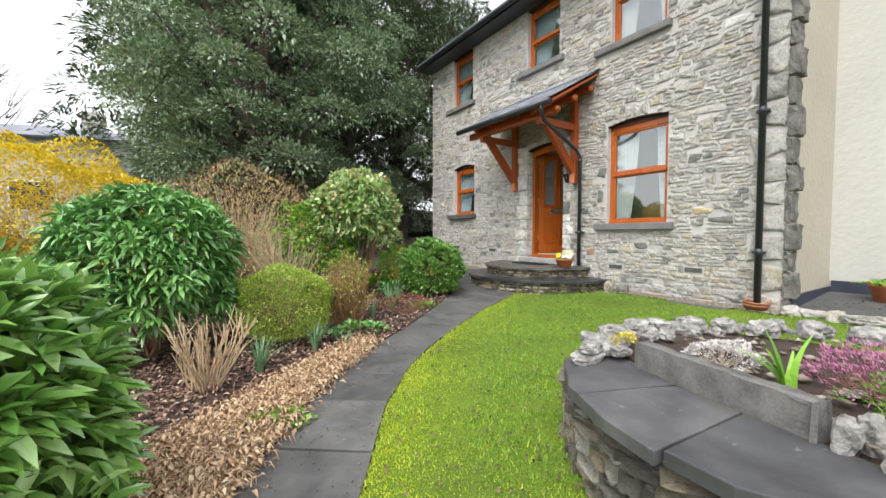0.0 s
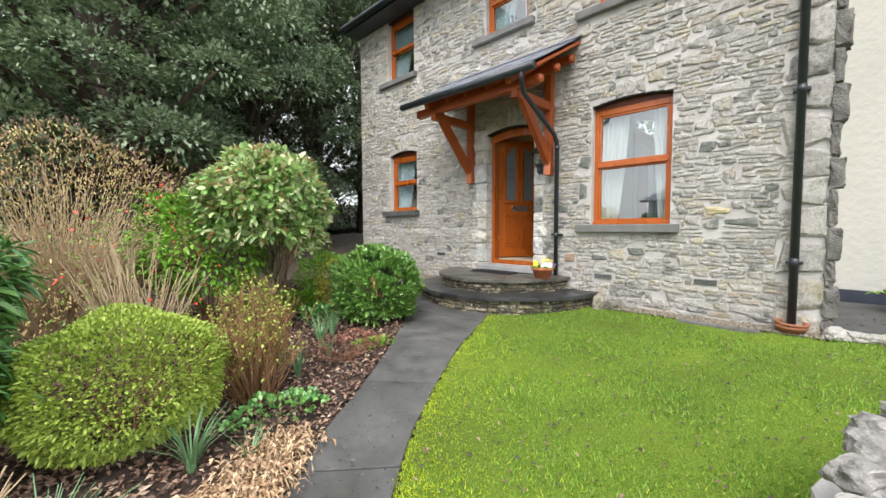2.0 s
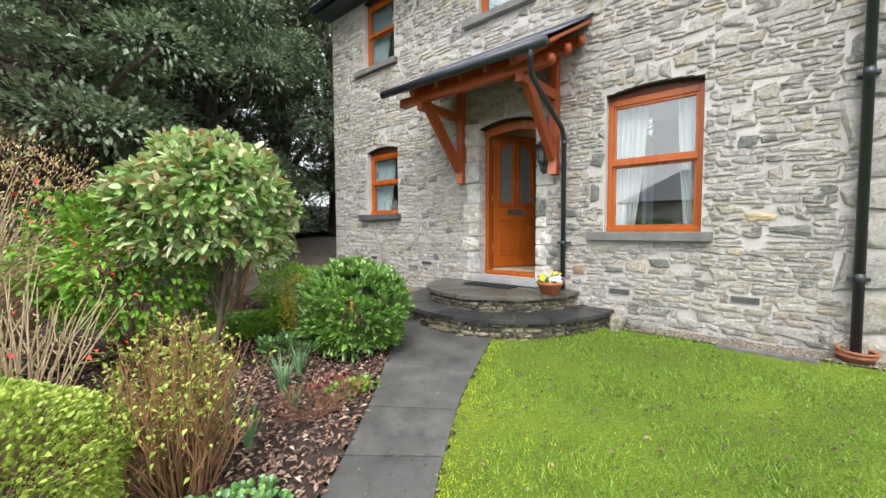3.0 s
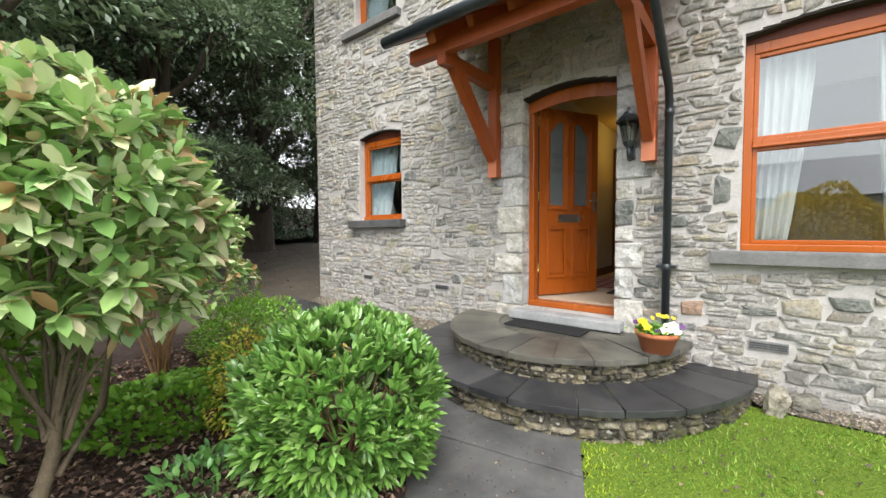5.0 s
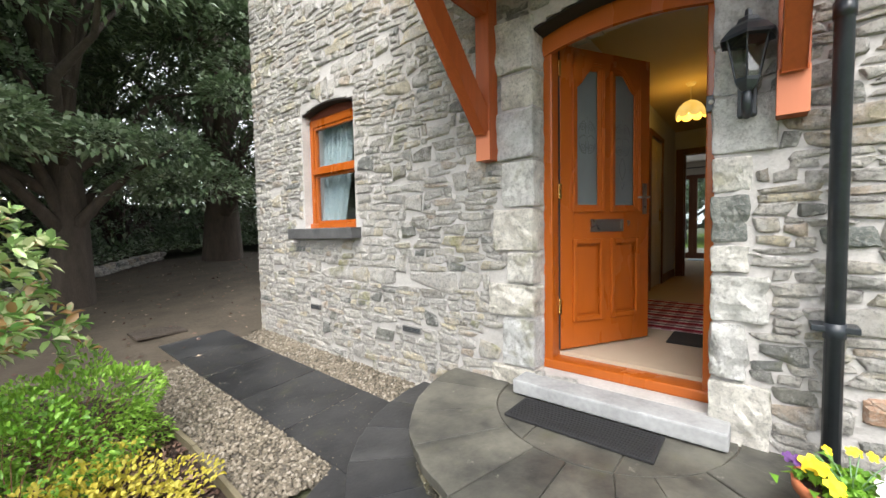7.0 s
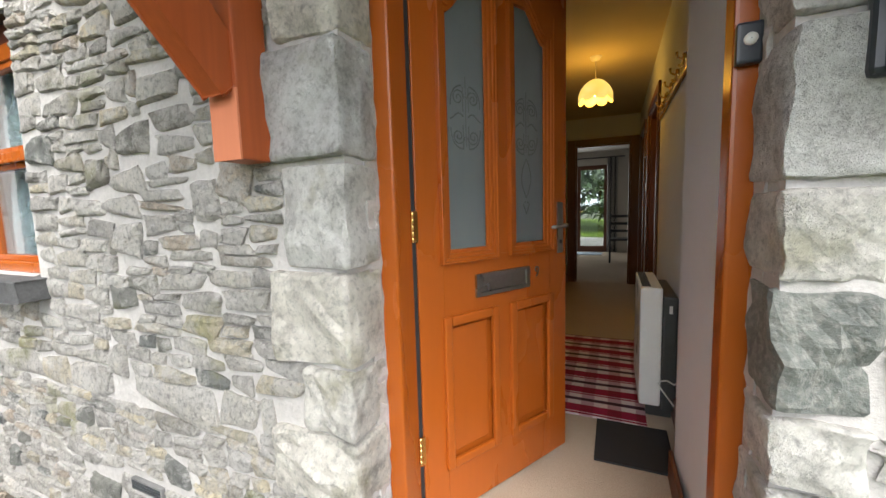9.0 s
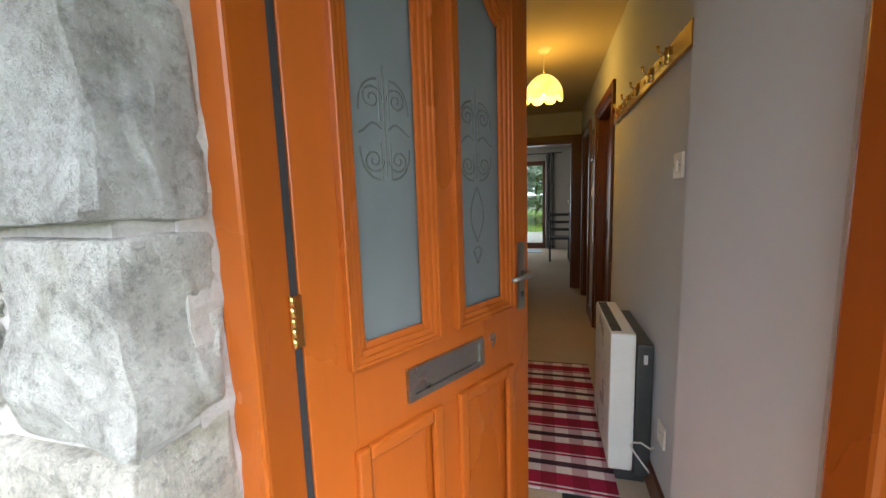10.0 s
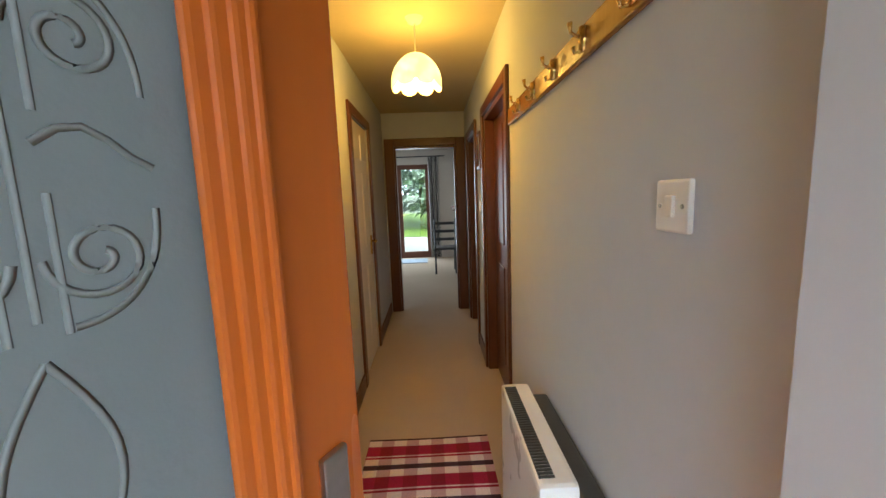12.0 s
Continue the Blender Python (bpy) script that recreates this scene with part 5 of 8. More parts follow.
def stripes(out, period, shift, stops):
    a = k.n.new("ShaderNodeMath")
    a.operation = "MULTIPLY_ADD"
    a.inputs[1].default_value, a.inputs[2].default_value = 1 / period, shift
    k.l.new(out, a.inputs[0])
    f = k.n.new("ShaderNodeMath")
    f.operation = "FRACT"
    k.l.new(a.outputs[0], f.inputs[0])
    r = k.n.new("ShaderNodeValToRGB")
    r.color_ramp.interpolation = "CONSTANT"
    e = r.color_ramp.elements
    while len(e) < len(stops):
        e.new(0.5)
    for q, (p, c) in zip(e, stops):
        q.position, q.color = p, (*c, 1)
    k.l.new(f.outputs[0], r.inputs[0])
    return r.outputs[0]


WH, RE, DK = (0.74, 0.69, 0.70), (0.34, 0.006, 0.05), (0.06, 0.025, 0.05)
along = stripes(sep.outputs[0], 0.235, 0.62, [(0, RE), (0.24, WH), (0.45, DK), (0.60, WH), (0.80, RE), (0.86, WH), (0.90, RE)])
across = stripes(sep.outputs[1], 0.14, 0.1, [(0, WH), (0.5, (0.46, 0.26, 0.32))])
weave = k.noise(300, 2)
col = k.mix(0.85, along, across, "MULTIPLY")
col = k.mix(1.0, col, (1.35, 1.35, 1.35), "MULTIPLY")
col = k.mix(1.0, col, k.ramp(weave, [(0.3, (0.75, 0.75, 0.75)), (0.7, (1.15, 1.15, 1.15))]), "MULTIPLY")
k.color(col).bump(weave, 0.6, 0.004)
bm = bmesh.new()
bmesh.ops.create_grid(bm, x_segments=40, y_segments=16, size=0.5)
for v in bm.verts:
    v.co = Vector((7.525 + v.co.x * 1.35, 5.18 + v.co.y * 0.68, HZ + 0.010 + 0.0025 * math.sin(v.co.x * 9) * math.cos(v.co.y * 5)))
rug = part("rug", bm, k.mat)
rug.modifiers.new("thickness", "SOLIDIFY").thickness = 0.008
tagged(rug, "red, white and navy plaid woven runner rug on the hall carpet", "rug")
tagged(part("door_mat", box((6.49, 4.755, HZ), (6.845, 5.075, HZ + 0.010), 0.004), RUBBER), "small black mat on the hall carpet", "mat")
# storage heater
ht = thing("storage_heater", "white slim storage heater with black back casing against the hall wall", "heater", (6.968, 4.70, 0.885))
part("back_casing", box((0, 0.004, -0.02), (0.52, 0.072, 0.585), 0.012), DARKGREY, ht, "dark grey back casing")
part("front_casing", box((-0.003, 0.074, 0.0), (0.52, 0.177, 0.63), 0.014), HEATERW, ht, "white enamel front casing")
rows = [((0.03 + 0.0125 * i, 0.128, 0.622), (0.0365 + 0.0125 * i, 0.168, 0.634)) for i in range(37)]
part("grille", boxes(rows, 0), DARKGREY, ht, "dark air grille slots")
part("side_label", box((-0.004, 0.03, 0.50), (-0.0005, 0.045, 0.54), 0), WHITEPL, ht)
for x in (0.03, 0.44):
    part("foot", box((x, 0.02, -0.08), (x + 0.04, 0.14, -0.0005), 0.003), DARKGREY, ht)
put("power_lead", tubes("power_lead", [([(-0.002, 0.08, 0.14), (-0.03, 0.05, 0.16), (-0.05, 0.02, 0.15), (-0.07, 0.012, 0.17)], [0.004] * 4), ([(-0.002, 0.09, 0.13), (-0.02, 0.07, 0.10), (-0.035, 0.03, 0.05), (-0.03, 0.012, 0.02)], [0.004] * 4)], WHITEPL, 6), ht, "white power lead")
so = thing("fused_outlet", "white fused spur plate on the hall wall", "outlet", (6.83, 4.70, 1.16))
part("plate", box((-0.043, 0, -0.043), (0.043, 0.01, 0.043), 0.004), WHITEPL, so)
part("fuse_holder", box((-0.02, 0.01, -0.012), (0.005, 0.014, 0.012), 0.002), WHITEPL, so)
sw = thing("light_switch", "white single rocker light switch on the hall wall", "light switch", (6.766, 4.70, 2.192))
part("plate", box((-0.044, 0, -0.044), (0.044, 0.011, 0.044), 0.005), WHITEPL, sw)
part("rocker", box((-0.011, 0.010, -0.018), (0.011, 0.017, 0.018), 0.003), WHITEPL, sw)
for s in (-1, 1):
    put("screw", lathe("screw", [(0.001, -0.001), (0.004, -0.001), (0.004, 0.001), (0.001, 0.0015)], METAL, 8), sw, m=pose(s * 0.03, 0.0115, 0, 90, 0, 0))
sw2 = thing("light_switch", "small white switch plate far down the hall wall", "light switch", (9.36, 4.70, 2.12))
part("plate", box((-0.044, 0, -0.044), (0.044, 0.011, 0.044), 0.005), WHITEPL, sw2)
rail = thing("coat_rail", "varnished wooden coat rail with five brass double hooks on the wall", "coat rail", (6.66, 4.70, 2.550))
RAILW = wood_paint("varnished_rail_wood", (0.36, 0.16, 0.03), 0.2, 0.2)
part("board", box((0, 0, 0), (1.43, 0.018, 0.078), 0.006), RAILW, rail)
for i in range(5):
    x = 0.235 + 0.235 * i
    runs = [([(x, 0.018, 0.05), (x, 0.035, 0.045), (x, 0.052, 0.055), (x, 0.055, 0.078)], [0.005, 0.005, 0.004, 0.007]),
            ([(x, 0.018, 0.03), (x, 0.03, 0.012), (x, 0.042, 0.008), (x, 0.046, 0.022)], [0.005, 0.005, 0.004, 0.006]),
            ([(x, 0.019, 0.012), (x, 0.019, 0.068)], [0.013, 0.013])]
    put("hook", tubes("hook", runs, BRASS, 8, True), rail, "brass double coat hook")
pic = thing("picture_frame", "small dark picture frame on the hall wall", "picture frame", (9.27, 4.70, 2.42))
part("frame", boxes([((0, 0, 0), (0.2, 0.016, 0.025)), ((0, 0, 0.27), (0.2, 0.016, 0.295)), ((0, 0, 0.025), (0.02, 0.016, 0.27)), ((0.18, 0, 0.025), (0.2, 0.016, 0.27))], 0.003), DARKWOOD, pic)
part("print", box((0.02, 0, 0.025), (0.18, 0.006, 0.27), 0), simple("faded_print", (0.35, 0.33, 0.28), 0.8, vary=0.4, scale=14), pic)
# pendant lamp
PX, PY, PZ = 8.36, 5.165, 2.90
pl = thing("pendant_lamp", "lit pendant lamp with scalloped cream fabric shade under the hall ceiling", "lamp", (PX, PY, PZ))
put("ceiling_rose", lathe("ceiling_rose", [(0.001, HC - PZ - 0.03), (0.035, HC - PZ - 0.025), (0.05, HC - PZ)], WHITEPL, 16), pl)
put("flex", tubes("flex", [([(0, 0, 0.10), (0, 0, HC - PZ - 0.02)], [0.004, 0.004])], WHITEPL, 6), pl)
V, F, n, rws = [], [], 48, 9
for j in range(rws + 1):
    w = j / rws
    for i in range(n):
        a = 2 * math.pi * i / n
        r = 0.134 * math.sin(0.28 + w * 1.35) / math.sin(1.57)
        lob = abs(math.sin(a * 4)) ** 0.6
        zz = 0.085 - 0.155 * w ** 1.3 - (0.03 * lob if j == rws else 0)
        r *= 1 + 0.05 * lob * w
        V.append((r * math.cos(a), r * math.sin(a), zz))
for j in range(rws):
    for i in range(n):
        a, b = j * n + i, j * n + (i + 1) % n
        F.append((a, b, b + n, a + n))
k = Nodes("glowing_fabric_shade", 0.9)
g = k.noise(12, 3)
k.b.inputs["Base Color"].default_value = (0.8, 0.65, 0.35, 1)
k.l.new(k.ramp(g, [(0.4, (1.0, 0.62, 0.12)), (0.7, (1.0, 0.80, 0.30))]), k.b.inputs["Emission Color"])
k.b.inputs["Emission Strength"].default_value = 0.24
sh = put("shade", mesh_from("shade", V, F, k.mat, True), pl, "scalloped cream fabric shade")
sh.visible_shadow = False
kb = Nodes("lit_bulb", 0.4)
kb.b.inputs["Emission Color"].default_value = (1, 0.62, 0.15, 1)
kb.b.inputs["Emission Strength"].default_value = 4
put("bulb", lathe("bulb", [(0.001, -0.05), (0.022, -0.04), (0.03, -0.015), (0.022, 0.01), (0.012, 0.03), (0.012, 0.06)], kb.mat, 14), pl, "lit bulb").visible_shadow = False
lamp = new("pendant_light", bpy.data.lights.new("pendant_light", "POINT"))
lamp.data.energy, lamp.data.color, lamp.data.shadow_soft_size = HALL_LAMP, (1.0, 0.46, 0.03), 0.09
lamp.matrix_world = pose(PX, PY, PZ - 0.02)

# ---- the room beyond ----
pd = tagged(new("window_6"), "brown-framed glazed patio doors to the back garden", kind="structure")
for a, b in ((5.15, 5.86), (5.86, 6.47), (6.47, 7.08)):
    part("door_frame", boxes([((14.84, a, HZ), (14.90, a + 0.09, 2.9)), ((14.84, b - 0.09, HZ), (14.90, b, 2.9)), ((14.84, a + 0.09, HZ), (14.90, b - 0.09, HZ + 0.14)), ((14.84, a + 0.09, 2.80), (14.90, b - 0.09, 2.9))], 0.005), BROWNWOOD, pd)
    part("pane", box((14.868, a + 0.09, HZ + 0.14), (14.872, b - 0.09, 2.80), 0), GLASS, pd).visible_shadow = False
put("door_handle", tubes("door_handle", [([(14.83, 5.80, 1.80), (14.79, 5.80, 1.80), (14.785, 5.70, 1.80)], [0.01] * 3)], BRASS, 6), pd)
k = Nodes("patterned_curtain_cloth", 0.9)
vor = k.n.new("ShaderNodeTexChecker")
vor.inputs["Scale"].default_value = 16
mp = k.n.new("ShaderNodeMapping")
mp.inputs["Rotation"].default_value = (radians(45), 0, 0)
k.l.new(k.where("Object"), mp.inputs[0])
k.l.new(mp.outputs[0], vor.inputs["Vector"])
vor.inputs["Color1"].default_value, vor.inputs["Color2"].default_value = (0.03, 0.03, 0.035, 1), (0.55, 0.53, 0.50, 1)
k.color(vor.outputs[0])
curtain("curtain", "black and white geometric patterned curtain beside the patio doors", k.mat, 4.94, 5.17, HZ + 0.02, 3.06, 14.70, 0, 5)
cr = thing("curtain_rail", "black curtain pole over the patio doors", "curtain pole", (14.72, 6.0, 3.06))
put("pole", tubes("pole", [([(0, -1.2, 0), (0, 1.3, 0)], [0.014, 0.014])], BLACK, 8, True), cr)
fp = thing("fireplace_shelf", "dark wooden shelf on the far room wall", "shelf", (13.4, 4.57, 1.92))
part("shelf_board", box((0, -0.02, 0), (1.2, 0.14, 0.05), 0.006), DARKWOOD, fp)
ch = thing("dining_chair", "dark wooden ladder-back chair by the far room wall", "chair", (12.9, 4.72, HZ))
for x in (0, 0.38):
    for y in (0, 0.36):
        put("leg", tubes("leg", [([(x, y, 0.0), (x, y, 0.98 if x == 0 else 0.45)], [0.018, 0.016])], BLACK, 8, True), ch)
part("seat", box((-0.02, -0.02, 0.43), (0.40, 0.38, 0.47), 0.01), BLACK, ch)
for zz in (0.6, 0.74, 0.88):
    part("back_rail", box((-0.01, 0.018, zz), (0.01, 0.342, zz + 0.05), 0.005), BLACK, ch)
tagged(part("door_mat", box((14.1, 5.25, HZ), (14.6, 5.9, HZ + 0.012), 0.004), simple("blue_grey_mat", (0.35, 0.42, 0.5), 0.9)), "pale blue-grey mat inside the patio doors", "mat")

day = new("room_daylight", bpy.data.lights.new("room_daylight", "AREA"))
day.data.shape, day.data.size, day.data.size_y, day.data.energy, day.data.color = "RECTANGLE", 1.9, 2.0, ROOM_DAY, (0.93, 0.97, 1.0)
day.matrix_world = look((14.77, 6.1, 1.9), (10.0, 6.0, 1.5))

# ---- the ground ----
grng = np.random.default_rng(11)


def inside(x, y, poly):
    """Which points lie within a polygon."""
    x, y = np.asarray(x), np.asarray(y)
    res = np.zeros(x.shape, bool)
    for (x0, y0), (x1, y1) in zip(poly, poly[1:] + poly[:1]):
        if y0 != y1:
            res ^= ((y0 > y) != (y1 > y)) & (x < (x1 - x0) * (y - y0) / (y1 - y0) + x0)
    return res


PATH_L = [(-0.75, 1.15), (-0.30, 1.60), (0.12, 2.10), (0.62, 2.83), (1.10, 3.36), (1.62, 3.82), (2.20, 4.22), (2.80, 4.66), (3.45, 5.22), (4.05, 5.85), (4.42, 6.20)]
PATH_R = [(-0.20, 0.55), (0.15, 1.12), (0.58, 1.72), (1.06, 2.50), (1.52, 3.02), (1.98, 3.40), (2.55, 3.76), (3.15, 4.10), (3.75, 4.36), (4.20, 4.55), (4.75, 4.75)]
LAWN_EDGE = PATH_R + [(5.42, 3.70), (5.42, 1.5), (7.15, 1.4), (7.15, -6), (2.0, -6), (-0.6, -2.0)]
BED_EDGE = [(-0.75, 1.15), (-0.30, 1.60), (0.12, 2.10), (0.62, 2.83), (1.10, 3.36), (1.62, 3.82), (2.20, 4.22), (2.80, 4.66), (3.45, 5.22), (3.95, 5.90), (4.16, 6.42), (4.18, 7.8), (4.05, 8.6), (3.0, 9.6), (-6, 10.5), (-9, 3), (-3, -1)]
DRIVE_EDGE = [(4.0, 8.6), (4.8, 8.9), (5.62, 9.25), (9, 9.4), (14, 14), (12, 17), (6, 16.6), (3.5, 13.5), (3.0, 9.6)]


def sheet(name, x0, x1, y0, y1, step, mat, lift=0.0, poly=None, rough=0.0, kind="structure", label=""):
    nx, ny = int((x1 - x0) / step) + 1, int((y1 - y0) / step) + 1
    X, Y = np.meshgrid(np.linspace(x0, x1, nx), np.linspace(y0, y1, ny))
    x, y = X.ravel(), Y.ravel()
    z = ground_zs(x, y) + lift + rough * (np.sin(x * 9.1 + 1.3 * np.sin(y * 7)) * np.cos(y * 8.3) * 0.5 + grng.normal(0, 0.5, len(x)))
    q = (np.arange(ny - 1)[:, None] * nx + np.arange(nx - 1)[None]).ravel()
    F = np.stack([q, q + 1, q + nx + 1, q + nx], 1)
    if poly:
        c = np.stack([x, y], 1)[F].mean(1)
        F = F[inside(c[:, 0], c[:, 1], poly)]
        used = np.unique(F)
        back = np.zeros(len(x), int)
        back[used] = np.arange(len(used))
        x, y, z, F = x[used], y[used], z[used], back[F]
    me = quads_mesh(name, np.stack([x, y, z], 1), F, mat, True)
    return tagged(new(name, me), label, kind=kind)


# one sheet of ground to the horizon, left open only under the house
xs = np.unique(np.concatenate([np.linspace(-400, -20, 12), np.linspace(-20, 24, 60), np.linspace(24, 400, 12)]))
ys = np.unique(np.concatenate([np.linspace(-400, -20, 12), np.linspace(-20, 30, 66), np.linspace(30, 400, 12)]))
X, Y = np.meshgrid(xs, ys)
nx = len(xs)
q = (np.arange(len(ys) - 1)[:, None] * nx + np.arange(nx - 1)[None]).ravel()
F = np.stack([q, q + 1, q + nx + 1, q + nx], 1)
c = np.stack([X.ravel(), Y.ravel()], 1)[F].mean(1)
F = F[~((c[:, 0] > 6.6) & (c[:, 0] < 14.6) & (c[:, 1] > 2.4) & (c[:, 1] < 8.2))]
me = quads_mesh("ground", np.stack([X.ravel(), Y.ravel(), ground_zs(X.ravel(), Y.ravel()) - 0.03], 1), F, FARGROUND, True)
tagged(new("ground", me), "leafy ground round the garden", kind="structure")
sheet("lawn", -1, 7.2, -6, 5.0, 0.06, LAWN, 0.0, LAWN_EDGE, 0.006, label="mossy yellow-green lawn")
sheet("flower_bed", -9, 4.3, -1, 10.5, 0.06, SOIL, 0.0, BED_EDGE, 0.02, label="flower bed of dark bark mulch")
sheet("driveway", 2.8, 14, 8.4, 17, 0.12, DRIVE, 0.012, DRIVE_EDGE, 0.002, label="brown driveway with fallen leaves")
GR = [(4.18, 6.42), (4.9, 6.3), (5.62, 6.2), (5.62, 9.27), (4.8, 8.9), (4.0, 8.6), (4.18, 7.8)]
sheet("yard", 5.5, 7.2, -8, 1.6, 0.1, TARMAC, 0.02, [(5.75, 1.6), (7.2, 1.6), (7.2, -8), (6.2, -8), (5.75, 0.4)], 0.0, label="dark yard paving by the neighbouring wall")
sheet("gravel_bed", 3.9, 5.66, 6.1, 9.3, 0.05, GRITBED, 0.004, GR, 0.004, label="gravel strip between bed and house")
GR2 = [(5.40, 1.6), (5.62, 1.6), (5.62, 3.85), (5.40, 3.75)]
sheet("gravel_edge", 5.35, 5.66, 1.55, 3.9, 0.04, GRITBED, 0.01, GR2, 0.004, label="narrow gravel margin against the wall")


def scatter(poly, n, rng, dens=None):
    p = np.array(poly)
    out = np.zeros((0, 2))
    while len(out) < n:
        q = rng.uniform(p.min(0), p.max(0), (n * 2, 2))
        q = q[inside(q[:, 0], q[:, 1], poly)]
        if dens is not None:
            q = q[rng.uniform(0, 1, len(q)) < dens(q)]
        out = np.concatenate([out, q])
    return out[:n]


def pebbles(name, pts, size, mat, rng, flat=0.6, lift=0.0):
    n = len(pts)
    u = np.array([(1, 0, 0), (-1, 0, 0), (0, 1, 0), (0, -1, 0), (0, 0, 1), (0, 0, -1)], float)
    s = size * rng.uniform(0.5, 1.3, (n, 1, 1)) * rng.uniform(0.7, 1.3, (n, 6, 1))
    a = rng.uniform(0, 6.28, n)
    R = np.zeros((n, 3, 3))
    R[:, 0, 0], R[:, 0, 1], R[:, 1, 0], R[:, 1, 1], R[:, 2, 2] = np.cos(a), -np.sin(a), np.sin(a), np.cos(a), flat
    V = np.einsum("nij,nkj->nki", R, u[None] * s) + rng.normal(0, size * 0.12, (n, 6, 3))
    z = ground_zs(pts[:, 0], pts[:, 1]) + lift
    V += np.concatenate([pts, z[:, None]], 1)[:, None]
    t = np.array([(0, 2, 4), (2, 1, 4), (1, 3, 4), (3, 0, 4), (2, 0, 5), (1, 2, 5), (3, 1, 5), (0, 3, 5)])
    F = (np.arange(n)[:, None, None] * 6 + t[None]).reshape(-1, 3)
    return tagged(new(name, quads_mesh(name, V.reshape(-1, 3), F, mat)), kind="stuff")


tagged(pebbles("gravel", scatter(GR, 15000, grng), 0.016, GRAVEL, grng, 0.7, 0.008), "loose mixed brown and grey gravel")
tagged(pebbles("gravel_margin", scatter(GR2, 2500, grng), 0.012, GRAVEL, grng, 0.7, 0.012), "loose gravel against the wall")

# timber edging of the bed
ed = thing("bed_edging", "weathered timber board edging between bark bed and gravel", "edging", (4.17, 6.44, ground_z(4.17, 6.44)))
for a, b in (((4.17, 6.44), (4.19, 7.2)), ((4.19, 7.2), (4.16, 8.0)), ((4.16, 8.0), (4.03, 8.6)), ((4.17, 6.43), (3.94, 5.98))):
    bm = bmesh.new()
    za, zb = ground_z(*a), ground_z(*b)
    add_beam(bm, Vector((*a, za + 0.012)) - Vector((4.17, 6.44, ground_z(4.17, 6.44))), Vector((*b, zb + 0.012)) - Vector((4.17, 6.44, ground_z(4.17, 6.44))), 0.028, 0.09, 0.004)
    part("board", bm, TIMBER, ed)

# grass blades
GRASS_AREA = [(-0.1, 0.6)] + PATH_R[1:] + [(5.42, 3.70), (5.42, 1.6), (6.6, 1.3), (6.0, -0.5), (3.4, -0.6), (2.2, 0.0), (1.0, 0.2), (0.4, 0.3)]
gp = scatter(GRASS_AREA, 95000, grng, lambda q: np.clip(1.25 - 0.16 * np.hypot(q[:, 0] - 0.8, q[:, 1] - 1.4), 0.35, 1))
n = len(gp)
edge = grng.normal(0, 0.012, (n, 2))
gp = gp + edge
az = grng.uniform(0, 6.28, n)
h = grng.uniform(0.010, 0.030, n) * (1 + 0.5 * np.sin(gp[:, 0] * 5) * np.cos(gp[:, 1] * 4))
lean = grng.normal(0, 0.5, (n, 2)) * h[:, None]
b = np.concatenate([gp, (ground_zs(gp[:, 0], gp[:, 1]) - 0.004)[:, None]], 1)
w = np.stack([np.cos(az), np.sin(az), 0 * az], 1) * grng.uniform(0.0025, 0.005, n)[:, None]
tip = b + np.stack([lean[:, 0], lean[:, 1], h], 1)
fine_line = np.array([along for p, q in zip(PATH_R, PATH_R[1:]) for along in np.linspace(p, q, 6)])
gap = np.min(np.hypot(gp[:, 0, None] - fine_line[None, :, 0], gp[:, 1, None] - fine_line[None, :, 1]), 1)
far = np.clip(1.25 - 0.22 * gp[:, 0], 0.35, 1)
mossy = (gap < grng.exponential(0.42, n) * far) | (np.sin(gp[:, 0] * 2.9 + 1) * np.cos(gp[:, 1] * 3.3) * far > grng.uniform(0.35, 1.4, n))
V = np.stack([b - w, b + w, tip], 1)
for name, pick, mat, lab in (("grass", ~mossy, GRASSM, "short mown green grass"), ("yellow_grass", mossy, GRASSY, "short mossy yellow-green grass")):
    tagged(new(name, quads_mesh(name, V[pick].reshape(-1, 3), np.arange(3 * pick.sum()).reshape(-1, 3), mat)), lab, kind="stuff")
mp = scatter(GRASS_AREA, 110000, grng, lambda q: np.clip(1.2 - 0.25 * np.hypot(q[:, 0] - 0.8, q[:, 1] - 1.4), 0.1, 1))
side_gap = np.min(np.hypot(mp[:, 0, None] - fine_line[None, :, 0], mp[:, 1, None] - fine_line[None, :, 1]), 1)
mp = mp[side_gap < grng.exponential(0.30, len(mp)) * np.clip(1.25 - 0.28 * mp[:, 0], 0.1, 1)]
k = len(mp)
md = unit(np.concatenate([grng.normal(0, 0.6, (k, 2)), np.full((k, 1), 1.0)], 1))
tagged(new("moss", leaves("moss", np.concatenate([mp, (ground_zs(mp[:, 0], mp[:, 1]) + 0.004)[:, None]], 1), md, 0.013, 0.0045, MOSS, grng, 0.2, 0.1)), "bright yellow-green moss in the lawn", kind="stuff")
fl = scatter(GRASS_AREA, 1500, grng)
d = unit(np.concatenate([grng.normal(0, 1, (1500, 2)), np.full((1500, 1), 0.15)], 1))
tagged(new("fallen_leaves", leaves("fallen_leaves", np.concatenate([fl, (ground_zs(fl[:, 0], fl[:, 1]) + 0.03)[:, None]], 1), d, 0.034, 0.020, DARKDEAD, grng, 0.3, 0.2)), "scattered dead leaves on the lawn", kind="stuff")

